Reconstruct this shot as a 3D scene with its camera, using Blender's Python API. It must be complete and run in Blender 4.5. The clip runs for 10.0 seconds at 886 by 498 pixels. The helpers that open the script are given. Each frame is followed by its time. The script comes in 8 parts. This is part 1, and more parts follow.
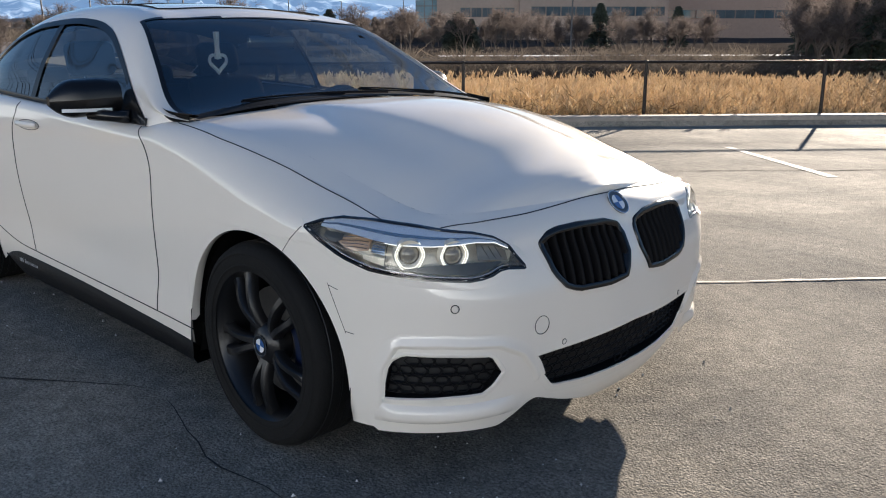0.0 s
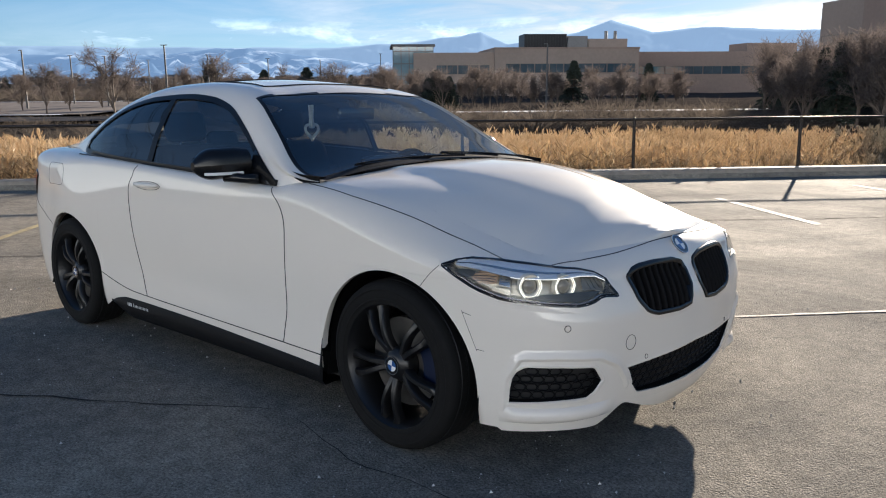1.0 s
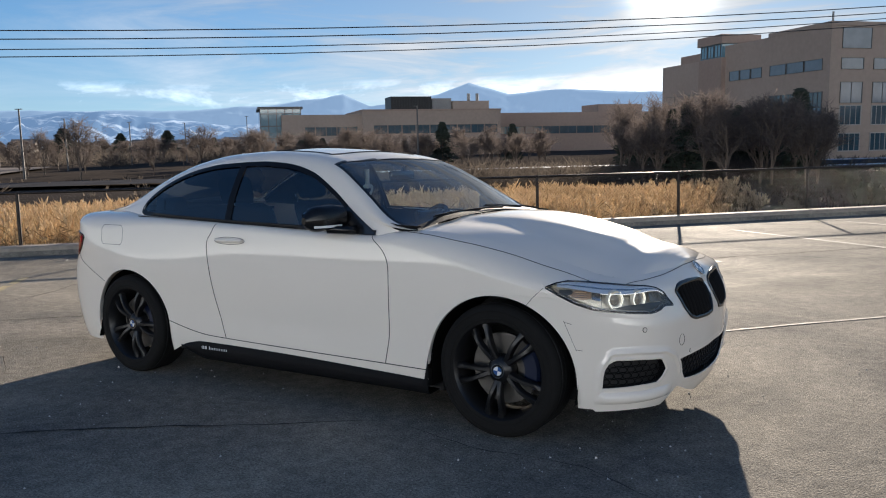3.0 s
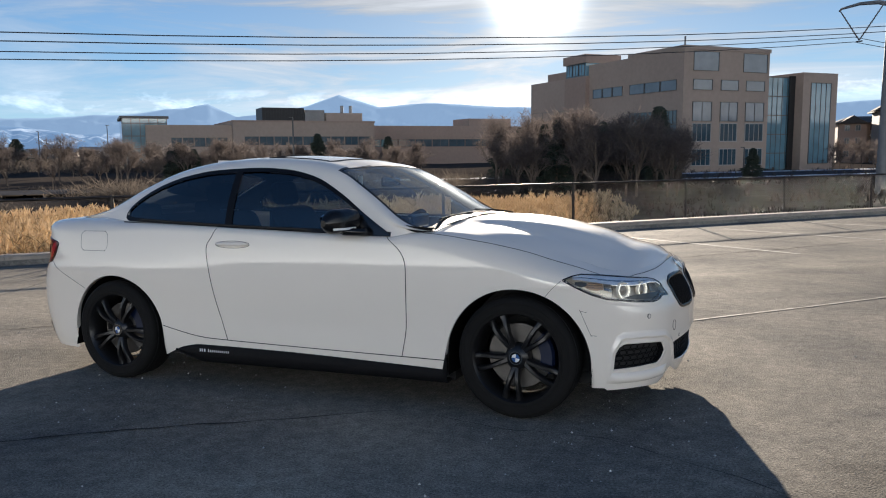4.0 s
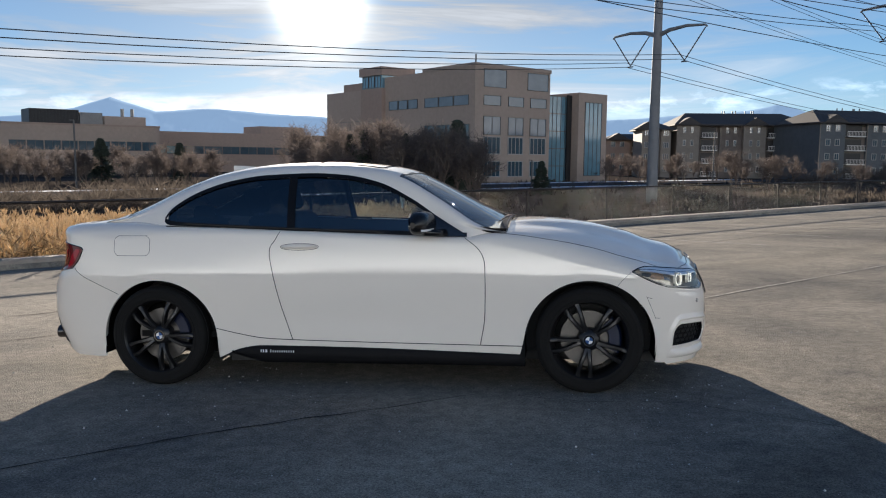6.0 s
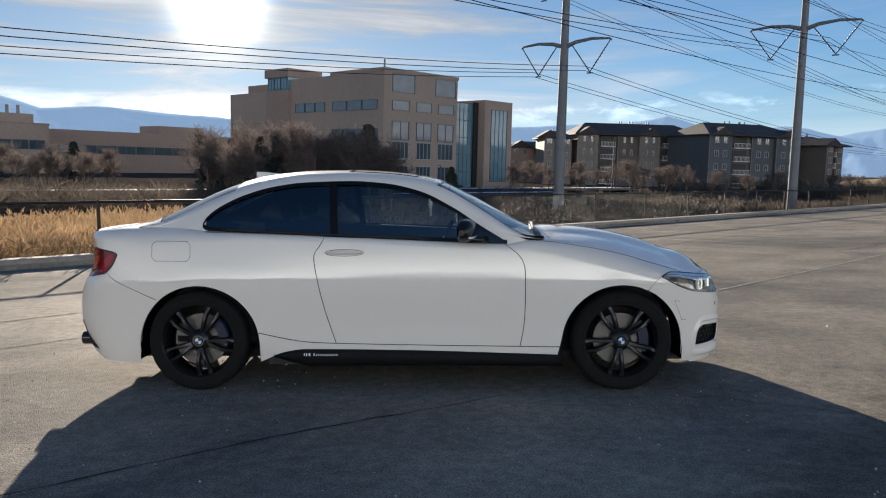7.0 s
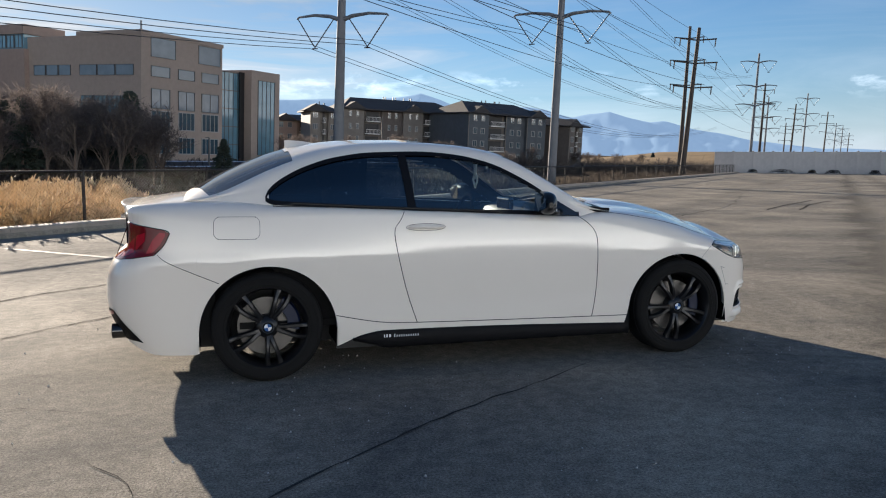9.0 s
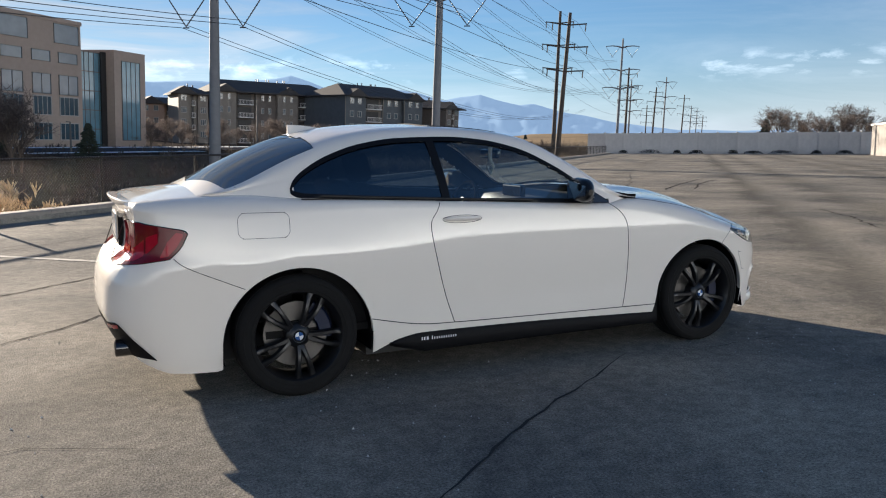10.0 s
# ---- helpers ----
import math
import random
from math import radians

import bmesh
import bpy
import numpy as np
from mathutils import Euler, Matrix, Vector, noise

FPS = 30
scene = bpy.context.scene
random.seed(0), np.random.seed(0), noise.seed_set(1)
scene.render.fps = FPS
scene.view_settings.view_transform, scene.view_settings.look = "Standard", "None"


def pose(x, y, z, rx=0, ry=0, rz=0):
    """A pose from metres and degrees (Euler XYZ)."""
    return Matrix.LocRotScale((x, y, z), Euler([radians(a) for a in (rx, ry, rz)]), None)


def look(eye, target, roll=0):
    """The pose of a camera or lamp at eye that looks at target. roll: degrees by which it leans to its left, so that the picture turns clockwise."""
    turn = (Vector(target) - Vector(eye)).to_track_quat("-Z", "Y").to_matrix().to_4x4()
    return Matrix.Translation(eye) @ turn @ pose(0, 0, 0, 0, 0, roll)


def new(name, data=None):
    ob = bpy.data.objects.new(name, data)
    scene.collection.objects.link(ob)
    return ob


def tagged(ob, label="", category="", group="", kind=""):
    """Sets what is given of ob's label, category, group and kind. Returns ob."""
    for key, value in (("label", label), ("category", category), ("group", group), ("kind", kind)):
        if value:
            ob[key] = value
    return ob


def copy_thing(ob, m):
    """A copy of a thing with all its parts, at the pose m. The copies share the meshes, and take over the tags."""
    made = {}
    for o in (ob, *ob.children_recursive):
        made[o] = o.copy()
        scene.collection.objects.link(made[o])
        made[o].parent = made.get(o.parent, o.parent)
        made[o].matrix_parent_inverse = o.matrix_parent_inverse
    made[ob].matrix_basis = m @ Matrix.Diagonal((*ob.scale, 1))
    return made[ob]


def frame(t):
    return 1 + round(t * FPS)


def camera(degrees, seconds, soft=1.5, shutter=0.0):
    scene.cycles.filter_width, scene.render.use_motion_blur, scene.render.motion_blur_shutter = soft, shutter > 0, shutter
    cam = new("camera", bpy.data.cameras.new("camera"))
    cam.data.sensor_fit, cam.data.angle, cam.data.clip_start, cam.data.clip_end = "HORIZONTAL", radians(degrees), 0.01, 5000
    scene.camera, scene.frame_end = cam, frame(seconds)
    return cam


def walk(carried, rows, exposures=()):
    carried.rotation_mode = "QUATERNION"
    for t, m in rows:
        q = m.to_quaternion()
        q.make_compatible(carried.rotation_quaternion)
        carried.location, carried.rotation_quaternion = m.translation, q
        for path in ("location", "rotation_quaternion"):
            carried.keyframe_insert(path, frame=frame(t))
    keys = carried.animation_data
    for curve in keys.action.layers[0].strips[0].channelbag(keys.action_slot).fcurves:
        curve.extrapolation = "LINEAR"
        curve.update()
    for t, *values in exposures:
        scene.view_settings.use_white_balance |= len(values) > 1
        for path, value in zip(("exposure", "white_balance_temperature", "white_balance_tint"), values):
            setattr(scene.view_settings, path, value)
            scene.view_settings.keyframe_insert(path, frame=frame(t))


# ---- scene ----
from mathutils.bvhtree import BVHTree

cam = camera(58.7, 10.0, soft=1.1)
PATH = [
    (0, (3.304, -2.067, 1.168), (1.95, -0.675, 0.69), -0.2),
    (0.5, (3.335, -2.423, 1.198), (2.001, -0.992, 0.782), -0.3),
    (1, (3.353, -2.756, 1.235), (2.023, -1.303, 0.889), -0.6),
    (1.5, (3.381, -3.067, 1.268), (2.062, -1.591, 0.978), -0.8),
    (2, (3.355, -3.372, 1.266), (2.078, -1.854, 1.018), -1.0),
    (2.5, (3.259, -3.673, 1.269), (2.063, -2.086, 1.047), -1.4),
    (4, (2.592, -4.616, 1.246), (1.799, -2.789, 1.065), -1.4),
    (4.5, (2.291, -4.893, 1.277), (1.632, -3.012, 1.102), -1.2),
    (5, (1.92, -5.083, 1.265), (1.391, -3.162, 1.092), -1.1),
    (5.5, (1.538, -5.288, 1.245), (1.135, -3.336, 1.071), -1.1),
    (7, (0.302, -5.785, 1.297), (0.268, -3.791, 1.138), -0.2),
    (7.5, (-0.174, -5.825, 1.295), (-0.071, -3.834, 1.133), 0.2),
    (8, (-0.678, -5.718, 1.28), (-0.431, -3.742, 1.097), 0.3),
    (8.5, (-1.207, -5.609, 1.281), (-0.801, -3.661, 1.078), 0.5),
    (9, (-1.645, -5.394, 1.275), (-1.081, -3.488, 1.053), 0.4),
    (9.5, (-2.03, -5.083, 1.287), (-1.315, -3.231, 1.046), 0.2),
    (10, (-2.376, -4.718, 1.288), (-1.522, -2.929, 1.025), -0.1),
]
EXPOSURES = [(0.0, 1.86, 5870, 10), (1.0, 1.74, 5880, 10), (2.5, 1.58, 5890, 10), (5.5, 1.59, 5860, 10), (7.5, 1.50, 5880, 10), (8.2, 1.54, 5890, 10), (9.0, 1.63, 5900, 10), (10.0, 1.68, 5900, 10)]
walk(cam, [(t, look(eye, target, roll)) for t, eye, target, roll in PATH], EXPOSURES)

# ---- light: low winter sun behind the car, thin high cloud ----
SUN_EL, SUN_AZ = 12.4, -16.5   # degrees above the lot; east of the y axis
SUN_DIR = Vector((math.sin(radians(SUN_AZ)) * math.cos(radians(SUN_EL)),
                  math.cos(radians(SUN_AZ)) * math.cos(radians(SUN_EL)), math.sin(radians(SUN_EL))))
sun_data = bpy.data.lights.new("sun", "SUN")
sun_data.energy, sun_data.angle, sun_data.color = 5.0, radians(0.6), (1.0, 0.82, 0.61)
sun = new("sun", sun_data)
sun.matrix_world = look(SUN_DIR * 60, (0, 0, 0))


def node(nt, kind, **inputs):
    n = nt.nodes.new(kind)
    for key, value in inputs.items():
        n.inputs[key.replace("_", " ")].default_value = value
    return n


def build_world():
    world = bpy.data.worlds.new("sky")
    scene.world = world
    world.use_nodes = True
    nt = world.node_tree
    nt.nodes.clear()
    out, bg = nt.nodes.new("ShaderNodeOutputWorld"), nt.nodes.new("ShaderNodeBackground")
    bg.inputs["Strength"].default_value = 0.05
    sky = nt.nodes.new("ShaderNodeTexSky")
    sky.sky_type, sky.sun_disc = "NISHITA", False
    sky.sun_elevation, sky.sun_rotation = radians(SUN_EL), radians(SUN_AZ)
    sky.air_density, sky.dust_density, sky.ozone_density = 1.0, 0.06, 3.5
    tc = nt.nodes.new("ShaderNodeTexCoord")
    # streaks of thin cloud, drawn out along the horizon
    mp = nt.nodes.new("ShaderNodeMapping")
    mp.inputs["Scale"].default_value = (1.5, 2.4, 13.0)
    mp.inputs["Rotation"].default_value = (0.10, 0.16, 0.3)
    nz = node(nt, "ShaderNodeTexNoise", Scale=1.7, Detail=9.0, Roughness=0.62, Distortion=0.9)
    ramp = nt.nodes.new("ShaderNodeValToRGB")
    ramp.color_ramp.elements[0].position, ramp.color_ramp.elements[1].position = 0.42, 0.70
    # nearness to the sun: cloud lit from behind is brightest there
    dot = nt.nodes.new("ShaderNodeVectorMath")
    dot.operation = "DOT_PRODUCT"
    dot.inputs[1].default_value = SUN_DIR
    def m(op, a, b=None):
        n = nt.nodes.new("ShaderNodeMath")
        n.operation = op
        n.use_clamp = False
        for i, v in enumerate((a, b)):
            if v is None:
                continue
            if isinstance(v, (int, float)):
                n.inputs[i].default_value = v
            else:
                nt.links.new(v, n.inputs[i])
        return n.outputs[0]
    L = nt.links.new
    L(tc.outputs["Generated"], mp.inputs["Vector"])
    L(mp.outputs["Vector"], nz.inputs["Vector"])
    L(nz.outputs["Fac"], ramp.inputs["Fac"])
    L(tc.outputs["Generated"], dot.inputs[0])
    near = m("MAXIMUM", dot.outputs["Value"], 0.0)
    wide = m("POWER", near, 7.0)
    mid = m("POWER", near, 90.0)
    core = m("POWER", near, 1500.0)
    # cloud cover: more of it towards the sun
    # the sky opposite the sun is covered with white cloud that faces it
    sep = nt.nodes.new("ShaderNodeSeparateXYZ")
    L(tc.outputs["Generated"], sep.inputs[0])
    low = m("POWER", m("SUBTRACT", 1.0, m("MAXIMUM", sep.outputs["Z"], 0.0)), 4.0)
    away = m("MULTIPLY", m("POWER", m("MULTIPLY", m("SUBTRACT", 1.0, dot.outputs["Value"]), 0.5), 1.7), low)
    # the haze opposite the sun is lit by it and pale; the rest of the sky stays blue
    mix = nt.nodes.new("ShaderNodeMix")
    mix.data_type = "RGBA"
    L(m("MINIMUM", m("MULTIPLY", away, 0.9), 1.0), mix.inputs["Factor"])
    thin = nt.nodes.new("ShaderNodeMix")
    thin.data_type, thin.blend_type = "RGBA", "MULTIPLY"
    thin.inputs["Factor"].default_value = 1.0
    thin.inputs["B"].default_value = (0.600, 0.725, 0.80, 1)
    L(sky.outputs["Color"], thin.inputs["A"])
    # thin cloud greys the blue where it lies, most of all towards the sun
    lum = nt.nodes.new("ShaderNodeRGBToBW")
    L(thin.outputs["Result"], lum.inputs[0])
    wisp = ramp.outputs["Color"]
    cover = m("MINIMUM", m("ADD", m("MULTIPLY", wisp, m("ADD", m("MULTIPLY", wide, 1.0), 0.08)), m("MULTIPLY", wide, 0.55)), 0.94)
    cloudy = nt.nodes.new("ShaderNodeMix")
    cloudy.data_type = "RGBA"
    L(cover, cloudy.inputs["Factor"])
    L(thin.outputs["Result"], cloudy.inputs["A"])
    def grey(v, g, b):
        c = nt.nodes.new("ShaderNodeCombineColor")
        L(v, c.inputs[0])
        L(m("MULTIPLY", v, g), c.inputs[1])
        L(m("MULTIPLY", v, b), c.inputs[2])
        return c.outputs["Color"]
    L(grey(m("MULTIPLY", lum.outputs[0], m("ADD", m("MULTIPLY", wisp, 0.62), 0.72)), 0.985, 0.96), cloudy.inputs["B"])
    # cool pale haze along the horizon, away from the sun
    haze = m("POWER", m("SUBTRACT", 1.0, m("MAXIMUM", sep.outputs["Z"], 0.0)), 13.0)
    hazy = nt.nodes.new("ShaderNodeMix")
    hazy.data_type = "RGBA"
    L(m("MULTIPLY", m("MULTIPLY", haze, 0.85), m("SUBTRACT", 1.0, wide)), hazy.inputs["Factor"])
    L(cloudy.outputs["Result"], hazy.inputs["A"])
    L(grey(m("MULTIPLY", lum.outputs[0], 1.02), 1.13, 1.33), hazy.inputs["B"])
    L(hazy.outputs["Result"], mix.inputs["A"])
    L(grey(m("ADD", m("MULTIPLY", away, 60.0), 2.0), 0.92, 0.79), mix.inputs["B"])
    # heaped cloud low over the mountains, thickest towards the sun
    mp2 = nt.nodes.new("ShaderNodeMapping")
    mp2.inputs["Scale"].default_value = (1.0, 1.0, 2.6)
    nz2 = node(nt, "ShaderNodeTexNoise", Scale=13.0, Detail=7.0, Roughness=0.6, Distortion=0.3)
    L(tc.outputs["Generated"], mp2.inputs["Vector"])
    L(mp2.outputs["Vector"], nz2.inputs["Vector"])
    height = m("DIVIDE", m("SUBTRACT", sep.outputs["Z"], 0.092), 0.020)
    band = m("MAXIMUM", m("SUBTRACT", 1.0, m("MULTIPLY", height, height)), 0.0)
    heap = m("MULTIPLY", m("SUBTRACT", m("ADD", nz2.outputs["Fac"], m("MULTIPLY", m("POWER", near, 10.0), 0.16)), 0.57), 6.0)
    heap = m("MULTIPLY", m("MINIMUM", m("MAXIMUM", heap, 0.0), 1.0), band)
    veil = m("MULTIPLY", wisp, m("MULTIPLY", low, 0.75))
    veil = m("ADD", m("ADD", veil, m("MULTIPLY", heap, 3.4)), m("MULTIPLY", haze, 0.3))
    cloud = nt.nodes.new("ShaderNodeMix")
    cloud.data_type, cloud.blend_type = "RGBA", "ADD"
    cloud.inputs["Factor"].default_value = 1.0
    L(mix.outputs["Result"], cloud.inputs["A"])
    L(grey(veil, 0.99, 0.97), cloud.inputs["B"])
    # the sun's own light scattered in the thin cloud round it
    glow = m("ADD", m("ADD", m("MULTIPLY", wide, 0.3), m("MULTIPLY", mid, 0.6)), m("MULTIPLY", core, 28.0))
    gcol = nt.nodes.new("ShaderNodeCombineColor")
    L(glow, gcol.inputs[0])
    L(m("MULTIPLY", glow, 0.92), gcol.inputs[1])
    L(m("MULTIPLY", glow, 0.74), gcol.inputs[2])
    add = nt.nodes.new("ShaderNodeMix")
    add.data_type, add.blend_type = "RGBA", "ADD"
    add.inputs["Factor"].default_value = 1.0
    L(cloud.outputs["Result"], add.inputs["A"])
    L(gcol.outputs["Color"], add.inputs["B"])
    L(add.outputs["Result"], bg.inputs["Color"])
    L(bg.outputs["Background"], out.inputs["Surface"])


build_world()

# ---- materials ----
def mat(name, color, rough=0.6, metal=0.0, vary=0.25, scale=6.0, bump=0.0, bump_scale=60.0, color2=None, big=0.7, coat=0.0, spec=0.5, per_object=0.0):
    """A surface with variation at two scales: grain and broad stains."""
    m = bpy.data.materials.new(name)
    m.use_nodes = True
    nt = m.node_tree
    b = nt.nodes["Principled BSDF"]
    b.inputs["Roughness"].default_value, b.inputs["Metallic"].default_value = rough, metal
    b.inputs["Coat Weight"].default_value = coat
    b.inputs["Coat Roughness"].default_value = 0.03
    b.inputs["Specular IOR Level"].default_value = spec
    L = nt.links.new
    tc = nt.nodes.new("ShaderNodeTexCoord")
    c2 = color2 or tuple(v * (1 - vary) for v in color)
    if vary > 0 or color2:
        n1 = node(nt, "ShaderNodeTexNoise", Scale=scale, Detail=6.0, Roughness=0.6)
        n2 = node(nt, "ShaderNodeTexNoise", Scale=big, Detail=3.0)
        L(tc.outputs["Object"], n1.inputs["Vector"])
        L(tc.outputs["Object"], n2.inputs["Vector"])
        s = nt.nodes.new("ShaderNodeMath")
        s.operation = "MULTIPLY_ADD"
        L(n1.outputs["Fac"], s.inputs[0])
        s.inputs[1].default_value = 0.55
        s2 = nt.nodes.new("ShaderNodeMath")
        s2.operation = "MULTIPLY"
        L(n2.outputs["Fac"], s2.inputs[0])
        s2.inputs[1].default_value = 0.45
        L(s2.outputs[0], s.inputs[2])
        r = nt.nodes.new("ShaderNodeValToRGB")
        r.color_ramp.elements[0].position, r.color_ramp.elements[1].position = 0.36, 0.64
        r.color_ramp.elements[0].color, r.color_ramp.elements[1].color = (*c2, 1), (*color, 1)
        L(s.outputs[0], r.inputs["Fac"])
        src = r.outputs["Color"]
        if per_object:
            oi = nt.nodes.new("ShaderNodeObjectInfo")
            hv = nt.nodes.new("ShaderNodeHueSaturation")
            mr = nt.nodes.new("ShaderNodeMapRange")
            mr.inputs["To Min"].default_value, mr.inputs["To Max"].default_value = 1 - per_object, 1 + per_object
            L(oi.outputs["Random"], mr.inputs["Value"])
            L(mr.outputs["Result"], hv.inputs["Value"])
            L(src, hv.inputs["Color"])
            src = hv.outputs["Color"]
        L(src, b.inputs["Base Color"])
    else:
        b.inputs["Base Color"].default_value = (*color, 1)
    if bump:
        nb = node(nt, "ShaderNodeTexNoise", Scale=bump_scale, Detail=5.0, Roughness=0.65)
        bp = node(nt, "ShaderNodeBump", Strength=min(bump, 1.0), Distance=0.01)
        L(tc.outputs["Object"], nb.inputs["Vector"])
        L(nb.outputs["Fac"], bp.inputs["Height"])
        L(bp.outputs["Normal"], b.inputs["Normal"])
    return m


def glass_mat(name, color, alpha, rough=0.0):
    """Tinted pane: part lets the view through, part mirrors; alpha is its index of refraction."""
    m = bpy.data.materials.new(name)
    m.use_nodes = True
    nt = m.node_tree
    nt.nodes.clear()
    out = nt.nodes.new("ShaderNodeOutputMaterial")
    tr = nt.nodes.new("ShaderNodeBsdfTransparent")
    tr.inputs["Color"].default_value = (*color, 1)
    gl = nt.nodes.new("ShaderNodeBsdfGlossy")
    gl.inputs["Roughness"].default_value = rough
    # mirrors more towards grazing angles, alike from both sides of the pane
    lw = nt.nodes.new("ShaderNodeLayerWeight")
    lw.inputs["Blend"].default_value = 0.5
    pw = nt.nodes.new("ShaderNodeMath")
    pw.operation = "POWER"
    pw.inputs[1].default_value = 5.0
    nt.links.new(lw.outputs["Facing"], pw.inputs[0])
    fr = nt.nodes.new("ShaderNodeMapRange")
    fr.inputs["To Min"].default_value, fr.inputs["To Max"].default_value = ((alpha - 1) / (alpha + 1)) ** 2, 1.0
    nt.links.new(pw.outputs[0], fr.inputs["Value"])
    mx = nt.nodes.new("ShaderNodeMixShader")
    nt.links.new(fr.outputs[0], mx.inputs[0])
    nt.links.new(tr.outputs[0], mx.inputs[1])
    nt.links.new(gl.outputs[0], mx.inputs[2])
    nt.links.new(mx.outputs[0], out.inputs["Surface"])
    return m


def glow_mat(name, color, strength):
    m = bpy.data.materials.new(name)
    m.use_nodes = True
    b = m.node_tree.nodes["Principled BSDF"]
    b.inputs["Base Color"].default_value = (*color, 1)
    b.inputs["Emission Color"].default_value = (*color, 1)
    b.inputs["Emission Strength"].default_value = strength
    return m


def asphalt_mat():
    """Old grey asphalt: stone grain, oil-dark and dusty patches, fine relief."""
    m = bpy.data.materials.new("asphalt")
    m.use_nodes = True
    nt = m.node_tree
    b = nt.nodes["Principled BSDF"]
    b.inputs["Specular IOR Level"].default_value = 0.035
    L = nt.links.new
    tc = nt.nodes.new("ShaderNodeTexCoord")
    mp = nt.nodes.new("ShaderNodeMapping")
    mp.inputs["Rotation"].default_value = (0, 0, radians(-47))
    mp.inputs["Scale"].default_value = (0.7, 1.25, 1.0)
    L(tc.outputs["Object"], mp.inputs["Vector"])
    streak = node(nt, "ShaderNodeTexNoise", Scale=0.8, Detail=6.0, Roughness=0.62, Distortion=0.4)
    patch = node(nt, "ShaderNodeTexNoise", Scale=0.30, Detail=10.0, Roughness=0.72, Distortion=0.6)
    grain = node(nt, "ShaderNodeTexNoise", Scale=85.0, Detail=7.0, Roughness=0.85)
    stone = node(nt, "ShaderNodeTexVoronoi", Scale=120.0)
    L(mp.outputs["Vector"], streak.inputs["Vector"])
    for n in (patch, grain, stone):
        L(tc.outputs["Object"], n.inputs["Vector"])
    def math_(op, a, bb):
        n = nt.nodes.new("ShaderNodeMath")
        n.operation = op
        for i, v in enumerate((a, bb)):
            if isinstance(v, (int, float)):
                n.inputs[i].default_value = v
            else:
                L(v, n.inputs[i])
        return n.outputs[0]
    tone = math_("ADD", math_("MULTIPLY", streak.outputs["Fac"], 0.3), math_("MULTIPLY", patch.outputs["Fac"], 0.7))
    r = nt.nodes.new("ShaderNodeValToRGB")
    e = r.color_ramp.elements
    e[0].position, e[0].color = 0.38, (0.118, 0.115, 0.110, 1)
    e[1].position, e[1].color = 0.62, (0.292, 0.266, 0.226, 1)
    mid = e.new(0.5)
    mid.color = (0.204, 0.189, 0.165, 1)
    L(tone, r.inputs["Fac"])
    g = nt.nodes.new("ShaderNodeValToRGB")
    g.color_ramp.elements[0].position, g.color_ramp.elements[1].position = 0.37, 0.64
    g.color_ramp.elements[0].color, g.color_ramp.elements[1].color = (0.36, 0.36, 0.36, 1), (1.78, 1.76, 1.70, 1)
    L(grain.outputs["Fac"], g.inputs["Fac"])
    mul = nt.nodes.new("ShaderNodeMix")
    mul.data_type, mul.blend_type = "RGBA", "MULTIPLY"
    mul.inputs["Factor"].default_value = 1.0
    L(r.outputs["Color"], mul.inputs["A"])
    L(g.outputs["Color"], mul.inputs["B"])
    mott = node(nt, "ShaderNodeTexNoise", Scale=12.0, Detail=7.0, Roughness=0.75)
    L(tc.outputs["Object"], mott.inputs["Vector"])
    mr = nt.nodes.new("ShaderNodeMapRange")
    mr.inputs["From Min"].default_value, mr.inputs["From Max"].default_value = 0.42, 0.58
    mr.inputs["To Min"].default_value, mr.inputs["To Max"].default_value = 0.85, 1.16
    L(mott.outputs["Fac"], mr.inputs["Value"])
    vm = nt.nodes.new("ShaderNodeVectorMath")
    vm.operation = "SCALE"
    L(mul.outputs["Result"], vm.inputs[0])
    L(mr.outputs["Result"], vm.inputs["Scale"])
    # dark wheel tracks that run along the lot, broken up by noise
    across = nt.nodes.new("ShaderNodeVectorMath")
    across.operation = "DOT_PRODUCT"
    across.inputs[1].default_value = (-0.730, 0.683, 0.0)
    L(tc.outputs["Object"], across.inputs[0])
    wob = math_("ADD", across.outputs["Value"], math_("MULTIPLY", math_("SUBTRACT", patch.outputs["Fac"], 0.5), 2.2))
    dark = 0.0
    for at, wide, deep in ((-3.0, 0.34, 0.42), (-4.9, 0.5, 0.32), (-8.5, 0.7, 0.30), (-10.6, 0.8, 0.30), (-15.0, 1.2, 0.25), (1.6, 0.35, 0.16)):
        k = math_("DIVIDE", math_("SUBTRACT", wob, at), wide)
        dark = math_("ADD", dark, math_("MULTIPLY", math_("POWER", 2.718, math_("MULTIPLY", math_("MULTIPLY", k, k), -1.0)), deep))
    dark = math_("MULTIPLY", dark, math_("MINIMUM", math_("MULTIPLY", streak.outputs["Fac"], 1.8), 1.3))
    vt = nt.nodes.new("ShaderNodeVectorMath")
    vt.operation = "SCALE"
    L(vm.outputs[0], vt.inputs[0])
    L(math_("SUBTRACT", 1.0, dark), vt.inputs["Scale"])
    L(vt.outputs[0], b.inputs["Base Color"])
    rr = nt.nodes.new("ShaderNodeMapRange")
    rr.inputs["From Min"].default_value, rr.inputs["From Max"].default_value = 0.35, 0.65
    rr.inputs["To Min"].default_value, rr.inputs["To Max"].default_value = 0.95, 0.80
    L(tone, rr.inputs["Value"])
    L(rr.outputs["Result"], b.inputs["Roughness"])
    bp = node(nt, "ShaderNodeBump", Strength=0.6, Distance=0.008)
